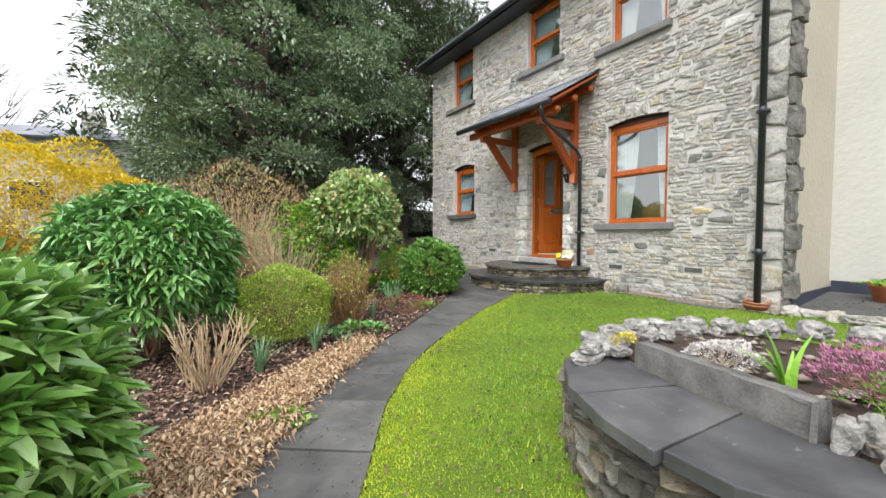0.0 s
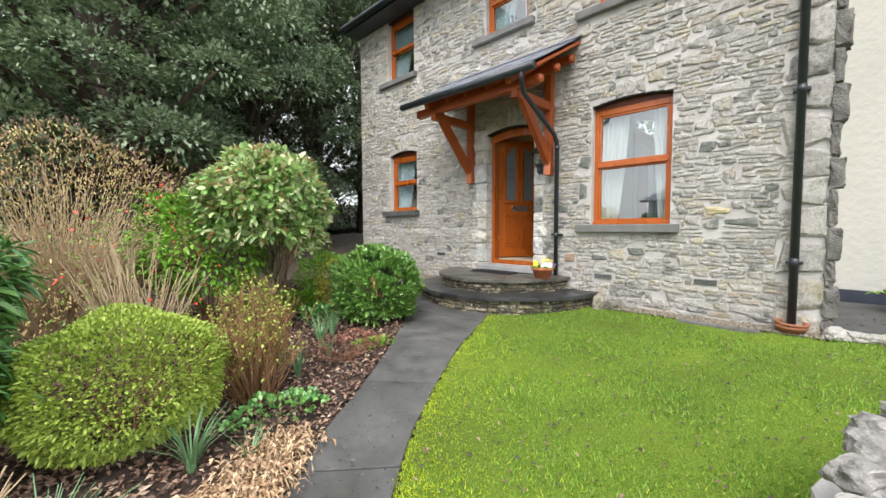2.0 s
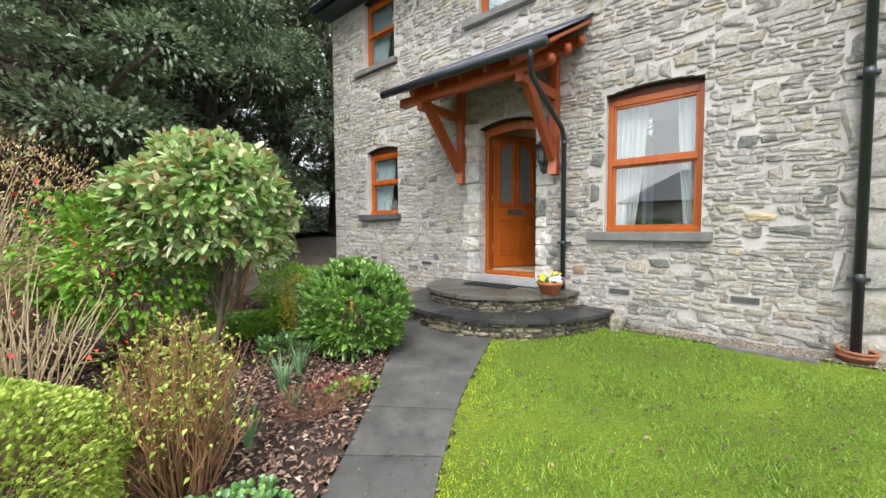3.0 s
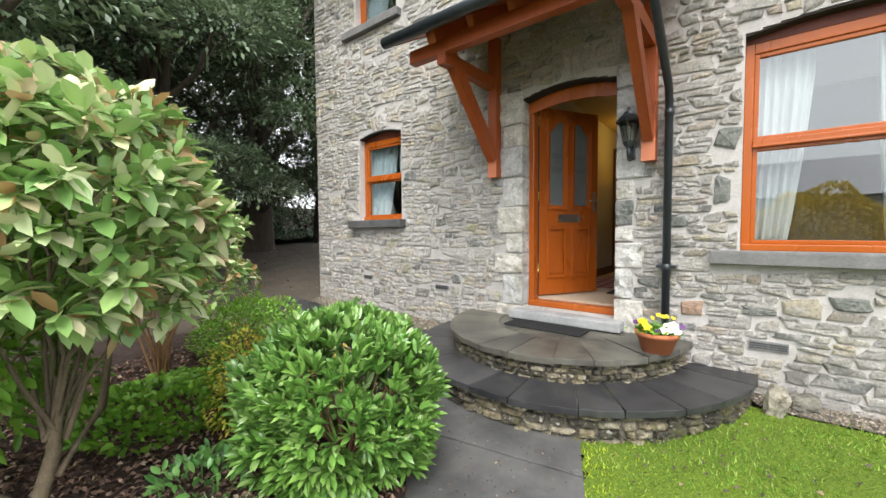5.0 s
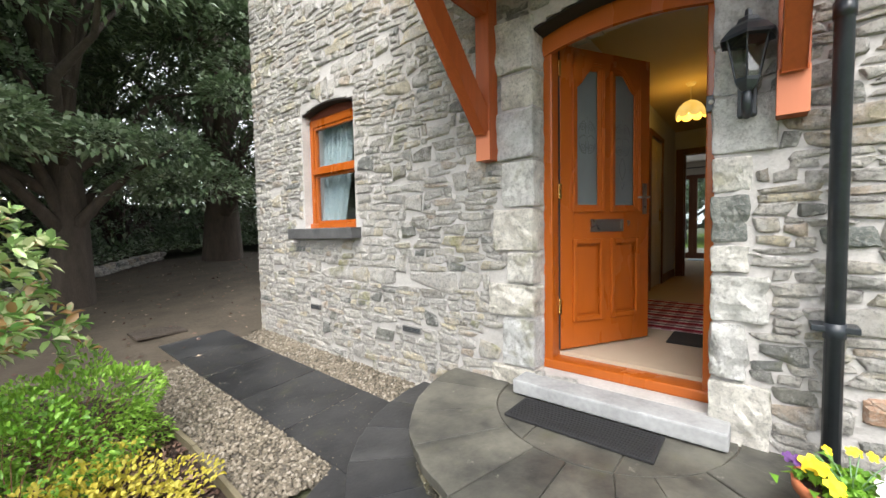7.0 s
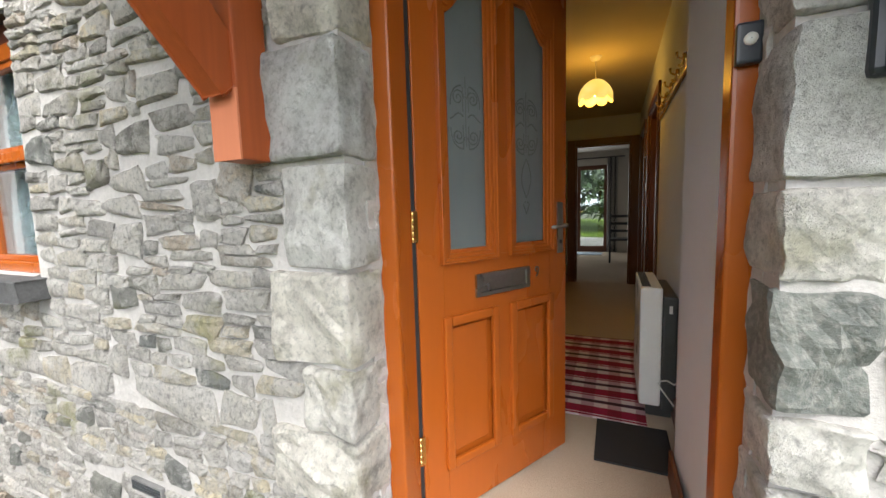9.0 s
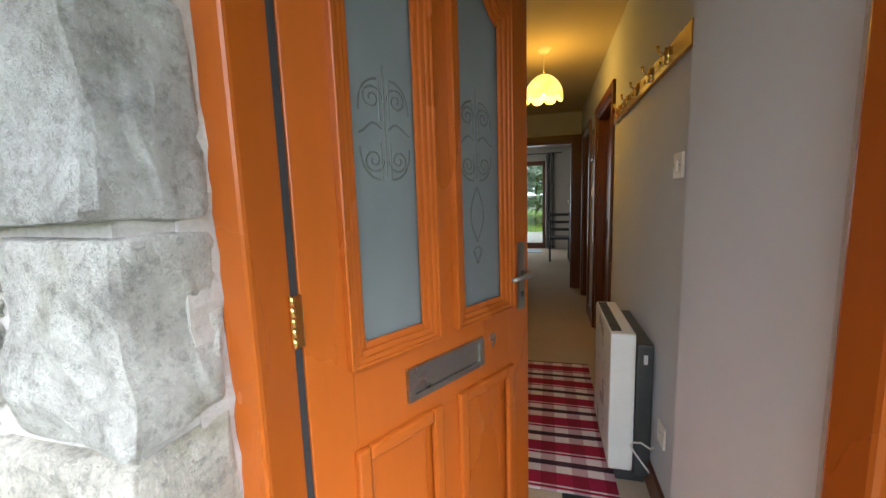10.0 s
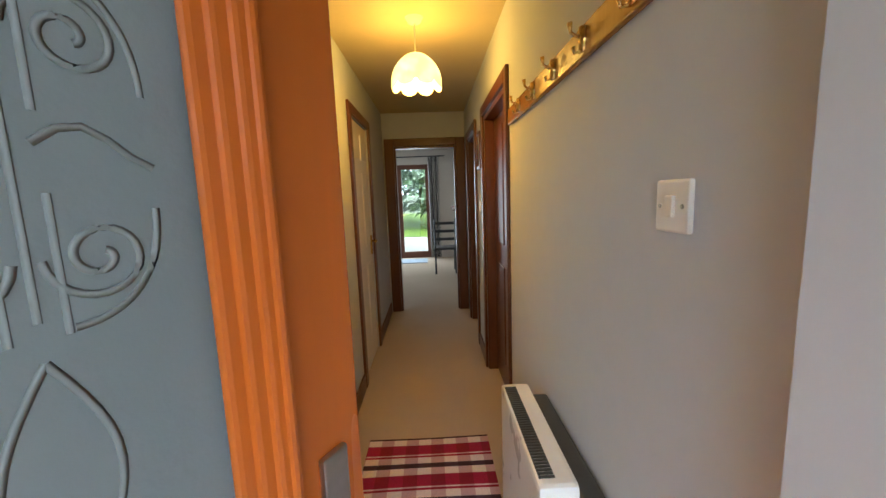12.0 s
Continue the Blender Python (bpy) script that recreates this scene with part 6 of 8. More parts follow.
sp = scatter(PATH_L + PATH_R[::-1], 900, grng)
d = unit(np.concatenate([grng.normal(0, 1, (len(sp), 2)), np.full((len(sp), 1), 0.08)], 1))
tagged(new("path_specks", leaves("path_specks", np.concatenate([sp, (ground_zs(sp[:, 0], sp[:, 1]) + 0.022)[:, None]], 1), d, 0.018, 0.011, DARKDEAD, grng, 0.1, 0.1)), "leaf crumbs on the slate path", kind="stuff")

# ---- steps ----
def half_oval(cx, cy, rx, ry, n=28, back=5.60):
    pts = []
    for i in range(n + 1):
        a = math.pi / 2 + math.pi * i / n
        pts.append((cx + rx * math.cos(a), cy + ry * math.sin(a)))
    return pts


def ring_point(c, r, a):
    return (c[0] + r[0] * math.cos(a), c[1] + r[1] * math.sin(a))


def tier(name, label, c, r, ri, z0, z1, slabs, seed):
    """A half-round step: a rubble riser with a slate tread of wedge slabs that overhangs it."""
    rng = np.random.default_rng(seed)
    st = tagged(new(name), label, kind="structure")
    rr = (r[0] - 0.05, r[1] - 0.05)
    n = 40
    core = [ring_point(c, (rr[0] - 0.02, rr[1] - 0.02), math.pi / 2 + math.pi * i / n) for i in range(n + 1)] + [(5.62, c[1] - rr[1]), (5.62, c[1] + rr[1])]
    solid("riser_core", core, z0 - 0.1, z1 - 0.012, STONE_DARK, st, bevel=0, kind="structure")
    # riser stones
    a = 0.0
    for row in range(4):
        a = 0.0
        hh = (z1 - 0.035 - z0) / 4
        while a < math.pi:
            da = rng.uniform(0.03, 0.15)
            am = math.pi / 2 + min(a + da / 2, math.pi - 0.02)
            p = ring_point(c, rr, am)
            nx_, ny_ = math.cos(am) / r[0], math.sin(am) / r[1]
            ang = math.atan2(ny_, nx_) + math.pi
            wid = da * math.hypot(rr[0] * math.sin(am), rr[1] * math.cos(am)) - 0.012
            m = Matrix.LocRotScale((p[0] + 0.012 * math.cos(ang), p[1] + 0.012 * math.sin(ang), z0 + hh * (row + 0.5)), Euler((0, 0, ang)), (0.03 + rng.uniform(-0.012, 0.015), max(wid, 0.03), (hh - 0.004) * rng.uniform(0.8, 1.15)))
            riser_pieces.append((int(rng.integers(14)), m, st))
            a += da
    cuts = np.concatenate([[0], np.sort(np.linspace(0, 1, slabs + 1)[1:-1] + rng.normal(0, 0.012, slabs - 1)), [1]])
    for i in range(slabs):
        a0, a1 = math.pi / 2 + math.pi * cuts[i] + 0.0018, math.pi / 2 + math.pi * cuts[i + 1] - 0.0018
        k = 5
        outer = [ring_point(c, (r[0] + rng.normal(0, 0.004), r[1] + rng.normal(0, 0.004)), a0 + (a1 - a0) * j / k) for j in range(k + 1)]
        inner = [ring_point(c, ri, a1 + (a0 - a1) * j / k) for j in range(k + 1)]
        dz = rng.normal(0, 0.0025)
        solid("slate_slab", outer + inner, z1 - 0.042 + dz, z1 + dz, STEPSLATE if z1 > 0.6 else WETSLATE, st, bevel=0.005, kind="")
    return st


riser_pieces = []
LOWC, LOWR = (5.60, 5.17), (1.47, 1.42)
UPC, UPR = (5.60, 5.22), (1.13, 1.06)
tier("step_lower", "wide half-round lower garden step with dark slate treads and rubble riser", LOWC, LOWR, (0.95, 0.93), ground_z(4.4, 5.0) - 0.05, 0.47, 13, 3)
up = tier("step_upper", "half-round upper step with dark slate paving and rubble riser", UPC, UPR, (0.62, 0.60), 0.44, 0.645, 10, 5)
core = [ring_point(UPC, (0.612, 0.592), math.pi / 2 + math.pi * i / 20) for i in range(21)]
cuts = [-0.592, -0.2, 0.22, 0.592]
for a, b in zip(cuts, cuts[1:]):
    pts = []
    for i in range(9):
        y = a + 0.004 + (b - a - 0.008) * i / 8
        pts.append((UPC[0] - 0.612 * math.sqrt(max(0, 1 - (y / 0.594) ** 2)), UPC[1] + y))
    solid("slate_slab", [(5.61, UPC[1] + b - 0.004), *pts[::-1], (5.61, UPC[1] + a + 0.004)], 0.60, 0.643, STEPSLATE, up, bevel=0.004)
mat_ob = part("door_mat", box((5.17, 4.90, 0.647), (5.42, 5.62, 0.662), 0.004), RUBBER)
tagged(mat_ob, "black ribbed rubber doormat on the slate step", "mat")
rows = [((5.18 + 0.022 * i, 4.915, 0.0), (5.188 + 0.022 * i, 5.605, 0.006)) for i in range(11)]
mat_ribs = part("ribs", boxes([((a[0], a[1], 0.660), (b[0], b[1], 0.667)) for a, b in rows], 0), RUBBER, mat_ob)


def rock(name, at, size, rng, mat=None, parent=None, label="", category="stone", spike=0.35):
    """A rough weathered stone."""
    bm = bmesh.new()
    bmesh.ops.create_icosphere(bm, subdivisions=3, radius=1)
    o = Vector(rng.uniform(-50, 50, 3))
    for v in bm.verts:
        c = v.co.copy()
        f = 1 + spike * noise.noise(c * 1.3 + o) + spike * 0.6 * noise.noise(c * 3.1 + o) + spike * 0.35 * noise.noise(c * 7 + o)
        q = max(abs(c.x), abs(c.y), abs(c.z)) ** 0.55
        v.co = Vector((c.x / q * f * size[0], c.y / q * f * size[1], c.z / q * f * size[2]))
    ob = part(name, bm, mat or ROCK, parent, label, m=pose(*at, rng.uniform(-12, 12), rng.uniform(-12, 12), rng.uniform(0, 360)), smooth=False)
    if parent is None:
        tagged(ob, label, category)
    return ob


rock("boulder", (5.38, 3.66, ground_z(5.4, 3.7) + 0.05), (0.075, 0.06, 0.12), grng, BENCHST, label="rough grey stone beside the lower step")
rock("boulder", (5.52, 3.52, ground_z(5.4, 3.7) + 0.05), (0.08, 0.07, 0.06), grng, BENCHST, label="dark grey stone against the house wall")
for i in range(6):
    rock("stone", (5.45 + 0.2 * grng.uniform(0, 1), 1.50 - 0.16 * i + 0.4 * 0, ground_z(5.4, 1.6) + 0.04), (0.09, 0.10, 0.05), grng, STONE, label="loose grey rubble stone by the house corner")

# ---- flower pots ----
def pot(name, label, x, y, z, r, h):
    p = thing(name, label, "flower pot", (x, y, z))
    put("pot_body", lathe("pot_body", [(0.001, 0), (r * 0.68, 0), (r * 0.92, h * 0.78), (r, h * 0.78), (r * 1.02, h), (r * 0.90, h), (r * 0.86, h * 0.8), (0.001, h * 0.78)], TERRA, 28), p, "terracotta pot")
    put("compost", lathe("compost", [(r * 0.86, h * 0.84), (0.001, h * 0.86)], SOIL, 20), p)
    return p


def petals(name, centres, r, mat, parent, rng, n=5, face=(-0.5, -0.3, 0.8)):
    V, F = [], []
    f = Vector(face).normalized()
    for c in centres:
        q = (f + Vector(rng.normal(0, 0.2, 3))).normalized().to_track_quat("Z", "Y").to_matrix()
        for k in range(n):
            a = 2 * math.pi * k / n + rng.uniform(0, 0.2)
            o = len(V)
            for u, w, z in ((0, 0, 0), (0.55, 0.42, 0.1), (1, 0.22, 0.05), (1, -0.22, 0.05), (0.55, -0.42, 0.1)):
                p = Vector((u * math.cos(a) - w * math.sin(a), u * math.sin(a) + w * math.cos(a), z)) * r
                V.append(Vector(c) + q @ p)
            F.append((o, o + 1, o + 2, o + 3, o + 4))
    return put(name, mesh_from(name, V, F, mat), parent)


def low_leaves(n, c, r, rng, up=0.6):
    d = unit(rng.normal(0, 1, (n, 3)))
    d[:, 2] = np.abs(d[:, 2]) * up + 0.15
    at = np.asarray(c) + rng.normal(0, 0.4, (n, 3)) * np.asarray(r) * [1, 1, 0.3]
    return at, unit(d)


PETY = simple("yellow_petals", (0.90, 0.62, 0.01), 0.6, vary=0.15, scale=30)
PETW = simple("white_petals", (0.85, 0.85, 0.80), 0.6, vary=0.05, scale=30)
PETD = simple("deep_purple_petals", (0.10, 0.03, 0.16), 0.6, vary=0.3, scale=30)
p = pot("flower_pot", "terracotta pot of yellow pansies and white primulas on the step", 5.14, 4.33, 0.647, 0.145, 0.15)
at, d = low_leaves(420, (0, 0, 0.15), (0.15, 0.15, 0.05), grng)
put("foliage", leaves("foliage", at, d, 0.055, 0.028, GREEN, grng, 0.3), p)
put("stems", tubes("stems", [([(0, 0, 0.13), (0.05 * math.cos(a), 0.05 * math.sin(a), 0.2), (0.09 * math.cos(a), 0.09 * math.sin(a), 0.24)], [0.002] * 3) for a in np.linspace(0, 6, 9)], DAFF, 4), p)
for c in ((-0.05, 0.08, 0.22), (0.0, 0.10, 0.20), (-0.09, 0.05, 0.19),):
    petals("yellow_pansy", [c], 0.034, PETY, p, grng)
for c in ((-0.03, -0.07, 0.20), (0.02, -0.10, 0.20), (-0.07, -0.10, 0.18), (-0.09, -0.06, 0.18), (-0.04, -0.13, 0.17),):
    petals("white_primula", [c], 0.032, PETW, p, grng)
for c in ((-0.035, -0.073, 0.206), (0.015, -0.103, 0.206), (-0.075, -0.103, 0.186),):
    petals("primula_eye", [c], 0.010, PETY, p, grng)
for c in ((0.06, -0.05, 0.25), (0.09, -0.02, 0.24), (0.04, 0.0, 0.26), (0.08, -0.09, 0.24), (0.1, 0.05, 0.22),):
    petals("small_viola", [c], 0.018, PETY, p, grng)
for c in ((0.0, 0.13, 0.20), (0.03, 0.15, 0.19), (-0.10, -0.02, 0.17), (0.05, -0.15, 0.19),):
    petals("purple_pansy", [c], 0.022, PETD, p, grng)
p = pot("flower_pot", "terracotta pot with a leafy green plant by the white rendered wall", 6.75, 0.98, ground_z(6.7, 1.0) + 0.02, 0.16, 0.22)
at, d = low_leaves(300, (0, 0, 0.2), (0.2, 0.2, 0.06), grng)
put("foliage", leaves("foliage", at, d, 0.10, 0.035, GREEN, grng, 0.4), p)
p = thing("terracotta_pot", "cracked terracotta pot round the foot of the downpipe", "flower pot", (5.50, 1.83, ground_z(5.5, 1.83)))
put("pot_body", lathe("pot_body", [(0.001, 0), (0.09, 0.0), (0.115, 0.05), (0.125, 0.055), (0.128, 0.075), (0.118, 0.08), (0.112, 0.055), (0.001, 0.05)], OLDTERRA, 24), p)
put("pot_rim", lathe("pot_rim", [(0.10, 0.082), (0.128, 0.092), (0.132, 0.110), (0.118, 0.114), (0.10, 0.10)], OLDTERRA, 24), p, m=pose(0, 0, 0, 3, -2, 0))
tagged(part("drain_channel", boxes([((5.30, 2.05, ground_z(5.35, 2.3) - 0.03), (5.40, 2.75, ground_z(5.35, 2.3) + 0.022))], 0.006), CONCRETE), "grey gully channel beside the gravel margin", "drain")
tagged(part("drain_cover", box((4.5, 9.9, ground_z(4.8, 10.2)), (5.0, 10.35, ground_z(4.8, 10.2) + 0.03), 0.01), BARK), "dark flat drain cover on the drive", "drain cover")

# ---- the slate bench in its rubble wall, and the rockery above it ----
bw = thing("garden_wall", "curved low dry-stone garden wall of mixed rubble", "garden wall", (0, 0, 0))
BACK = [(2.15, 1.45), (2.02, 1.22), (1.92, 0.76), (1.77, 0.40), (1.70, 0.15)]
FRONT = [(1.74, 1.50), (1.45, 1.26), (1.31, 0.95), (1.25, 0.68), (1.27, 0.45), (1.40, 0.22), (1.55, 0.12)]
wall_line = [(2.02, 1.64), (1.76, 1.52), (1.49, 1.24), (1.36, 0.93), (1.30, 0.66), (1.33, 0.44), (1.45, 0.18), (1.6, -0.1), (1.7, -0.5)]
outer = wall_line + [(3.6, -0.8), (3.75, 0.3), (3.55, 1.0), (3.1, 1.38), (2.6, 1.62), (2.3, 1.70)]
core = [((x - 2.4) * 0.955 + 2.4, (y - 0.4) * 0.955 + 0.4) for x, y in outer]
solid("wall_core", core, -0.1, 0.43, MORTAR, bw, bevel=0)
brng = np.random.default_rng(21)



def wall_run(line, z0, z1, rows, made):
    pts = [Vector((*p, 0)) for p in line]
    seg = [(b - a).length for a, b in zip(pts, pts[1:])]
    total = sum(seg)
    z = z0
    for rrow in range(rows):
        h = (z1 - z0) / rows * brng.uniform(0.8, 1.2)
        s = brng.uniform(-0.05, 0.02)
        while s < total:
            w = brng.uniform(0.07, 0.22)
            q = min(max(s + w / 2, 0), total - 1e-3)
            for a, b, l in zip(pts, pts[1:], seg):
                if q <= l:
                    break
                q -= l
            d = (b - a).normalized()
            p = a + d * q
            made.append((int(brng.integers(14)), Matrix.LocRotScale((p.x, p.y, z + h / 2), Euler((0, 0, math.atan2(d.y, d.x) + math.pi / 2 + brng.normal(0, 0.12))), (0.035 + brng.uniform(0, 0.02), w - 0.008, h - 0.006)), bw))
            s += w
        z += h


wall_run(wall_line[::-1], -0.08, 0.43, 6, riser_pieces)
bench = thing("slate_bench", "curved garden bench seat of three dark slate slabs", "bench", (1.5, 0.8, 0.45))
def rough_outline(pts, rng, step=0.14, amp=0.003):
    """The same outline with chipped, uneven sides."""
    res = []
    for (ax, ay), (bx, by) in zip(pts, pts[1:] + pts[:1]):
        n = max(1, int(math.hypot(bx - ax, by - ay) / step))
        for i in range(n):
            res.append((ax + (bx - ax) * i / n + rng.normal(0, amp), ay + (by - ay) * i / n + rng.normal(0, amp)))
    return res


slab_rows = [
    [(1.755, 1.53), (1.43, 1.235), (1.395, 1.16), (1.87, 0.975), (2.03, 1.20), (2.10, 1.42)],
    [(1.39, 1.15), (1.285, 0.95), (1.225, 0.72), (1.80, 0.675), (1.87, 0.965)],
    [(1.265, 0.71), (1.245, 0.50), (1.35, 0.27), (1.50, 0.12), (1.72, 0.20), (1.80, 0.665)],
]
for row in slab_rows:
    solid("slate_seat_slab", rough_outline([(x - 1.5, y - 0.8) for x, y in row], brng), -0.026, lambda x, y: 0.030 + 0.004 * math.sin(7 * x + 3 * y), BENCHSLATE, bench, bevel=0.006)
kerb = thing("concrete_kerb", "long rough concrete kerb behind the slate bench", "kerb", (1.9, 0.75, 0.45))
bm = bmesh.new()
add_beam(bm, (0.095, 0.45, 0.094), (-0.130, -0.312, 0.094), 0.075, 0.12, 0.014)
bmesh.ops.subdivide_edges(bm, edges=[e for e in bm.edges if e.calc_length() > 0.3], cuts=14)
for v in bm.verts:
    v.co += Vector(brng.normal(0, 0.002, 3))
part("kerb_block", bm, CONCRETE, kerb)
RB = [(2.05, 1.35), (2.0, 1.17), (1.90, 0.81), (1.80, 0.44), (1.72, 0.1), (1.8, -0.4), (3.5, -0.7), (3.65, 0.3), (3.45, 0.95), (3.0, 1.3), (2.5, 1.5)]
solid("rockery_soil", RB, 0.40, lambda x, y: 0.50 + 0.05 * math.sin(x * 3), SOIL, None, bevel=0.0)
tagged(bpy.data.objects["rockery_soil"], "dark gritty soil of the raised rockery bed", kind="structure")
sp = scatter(RB, 260, brng)
pb_ = pebbles("rockery_chips", sp, 0.03, GRAVEL, brng, 0.4, 0.0)
for v in pb_.data.vertices:
    v.co.z += 0.515 - ground_z(v.co.x, v.co.y)
tagged(pb_, "flat stone chips on the rockery soil")
rl = [(1.83, 1.42, 0.50, 0.16, 0.09, 0.055), (2.02, 1.50, 0.55, 0.12, 0.1, 0.07), (2.2, 1.52, 0.57, 0.12, 0.11, 0.08), (2.42, 1.50, 0.57, 0.13, 0.1, 0.09), (2.62, 1.46, 0.57, 0.12, 0.10, 0.08), (2.85, 1.36, 0.57, 0.13, 0.1, 0.08),
      (3.05, 1.22, 0.56, 0.10, 0.1, 0.09), (3.25, 1.05, 0.56, 0.12, 0.1, 0.08), (3.4, 0.85, 0.56, 0.11, 0.1, 0.10), (3.5, 0.62, 0.56, 0.12, 0.1, 0.09), (3.55, 0.35, 0.56, 0.14, 0.1, 0.08), (3.55, 0.05, 0.56, 0.12, 0.12, 0.09),
      (1.74, 0.37, 0.52, 0.045, 0.05, 0.13), (1.72, 0.24, 0.52, 0.05, 0.06, 0.13), (1.85, 0.32, 0.52, 0.06, 0.05, 0.12), (1.78, 0.10, 0.50, 0.10, 0.12, 0.10), (1.66, -0.2, 0.48, 0.12, 0.12, 0.12), (1.98, -0.05, 0.50, 0.1, 0.1, 0.08), (2.0, 1.33, 0.53, 0.08, 0.06, 0.05), (2.5, 1.33, 0.55, 0.09, 0.07, 0.05), (2.12, 0.62, 0.52, 0.07, 0.05, 0.02), (2.3, 0.45, 0.52, 0.06, 0.05, 0.02)]
for x, y, z, a, b, c in rl:
    tagged(rock("rockery_stone", (x, y, z), (a * 0.72, b * 0.66, c * 0.62), brng, label="pale pitted limestone rock edging the raised bed"), group="rocks edging the raised bed")


for i in range(46):
    t = i / 45
    x, y = 1.80 + 1.75 * t + brng.normal(0, 0.05), 1.44 + 0.10 * math.sin(t * 3.1) - 0.62 * t * t + brng.normal(0, 0.045)
    q = brng.uniform(0.022, 0.055)
    tagged(rock("rockery_stone", (x, y, 0.53 + brng.uniform(0, 0.03)), (q, q * 0.9, q * brng.uniform(0.5, 0.9)), brng, label="pale pitted limestone rock edging the raised bed"), group="rocks edging the raised bed")


def shrub(name, label, category, base, centre, radii, n, length, width, mat, seed, nst=14, stem=TWIGB, r0=0.012, lumps=0.16, depth=0.3, low=-0.75, droop=0.25, fold=0.25, up=0.2, out=1.0, crown="crown", wiggle=0.08, reach=0.92, round_=True, whorl=0, open_=0.9):
    """A shrub: stalks from its foot and a crown of separate leaves."""
    rng = np.random.default_rng(seed)
    b = Vector(base)
    ob = thing(name, label, category, base)
    c = Vector(centre) - b
    if nst:
        put("stem_mass", tubes("stem_mass", stems((0, 0, -0.02), c, radii, nst, rng, r0, wiggle, reach), stem, 5), ob, kind="stuff")
    at, d = shell_points(n, c, radii, rng, lumps, depth, low, seed)
    keep_ = at[:, 2] > 0.01
    at, d = at[keep_], d[keep_]
    way = unit(d * out + rng.normal(0, 0.45, d.shape) + np.array([0, 0, up]))
    if whorl:
        put(crown, whorls(crown, at, way, whorl, length, width, mat, rng, open_, droop, fold), ob)
    else:
        put(crown, leaves(crown, at, way, length, width, mat, rng, droop, fold, round_), ob)
    return ob, rng, c


def gz(x, y, r):
    return (x, y, ground_z(x, y))


# near laurel at the start
shrub("laurel_bush", "large glossy cherry laurel with broad green leaves beside the path", "shrub", gz(-0.86, 1.86, 0), (-0.88, 1.86, 0.50), (0.52, 0.56, 0.62), 950, 0.155, 0.047, LAUREL, 31, 14, TWIGB, 0.014, depth=0.45, up=0.35, out=0.8, whorl=8, open_=1.05, droop=0.18, lumps=0.12)
shrub("rhododendron", "rounded dark green rhododendron in the border", "shrub", gz(-0.42, 4.75, 0), (-0.42, 4.75, 0.90), (0.74, 0.74, 0.70), 1150, 0.135, 0.038, LAURELDARK, 32, 14, TWIGB, depth=0.42, up=0.45, lumps=0.12, out=0.8, whorl=8, open_=1.35, droop=0.35)
shrub("box_mound", "low clipped dome of tiny lime-green leaves", "shrub", gz(0.78, 4.62, 0), (0.78, 4.62, 0.44), (0.53, 0.53, 0.39), 14500, 0.032, 0.018, LIME, 33, 20, TWIGB, 0.006, lumps=0.05, depth=0.2, up=0.7, low=-0.9)
ob = thing("spiraea_bush", "upright orange-brown twiggy shrub just breaking into yellow-green leaf", "shrub", gz(1.52, 4.62, 0))
rng = np.random.default_rng(34)
runs, tips, ways = [], [], []
for i in range(150):
    a, r = rng.uniform(0, 6.283), rng.uniform(0, 0.14)
    out = rng.uniform(0.05, 0.46)
    b0 = np.array([r * math.cos(a), r * math.sin(a), -0.02])
    e = np.array([out * math.cos(a), out * math.sin(a), rng.uniform(0.55, 0.96) - 0.55 * out])
    m_ = b0 * 0.45 + e * 0.55 + np.array([*rng.normal(0, 0.025, 2), -0.02])
    runs.append(([b0, m_, e], [0.0055, 0.004, 0.002]))
    for k in range(5):
        f = m_ + (e - m_) * rng.uniform(-0.3, 0.95)
        g = f + np.array([*rng.normal(0, 0.045, 2), rng.uniform(0.05, 0.15)])
        runs.append(([f, g], [0.0028, 0.0014]))
        tips += [f * (1 - u) + g * u for u in (0.3, 0.6, 0.8, 1.0)]
        ways += [rng.normal(0, 0.7, 3) + [0, 0, 0.6] for _ in range(4)]
put("twig_mass", tubes("twig_mass", runs, STEMO, 4), ob, kind="stuff")
tips, ways = np.array(tips), unit(np.array(ways))
fresh = rng.uniform(0, 1, len(tips)) < np.clip((tips[:, 2] - 0.15) * 1.3, 0.25, 0.85)
put("young_leaves", leaves("young_leaves", tips[fresh], ways[fresh], 0.034, 0.019, LIME, rng), ob)
put("bud_mass", leaves("bud_mass", tips[~fresh], ways[~fresh], 0.022, 0.009, BROWNL, rng), ob, kind="stuff")
shrub("skimmia_bush", "neat mounded evergreen shrub with glossy upright leaves beside the steps", "shrub", gz(3.28, 5.52, 0), (3.28, 5.52, 0.64), (0.48, 0.50, 0.44), 1050, 0.090, 0.032, LAUREL, 35, 16, TWIGB, lumps=0.10, depth=0.35, up=0.95, low=-0.8, droop=0.05, whorl=8, open_=0.62)
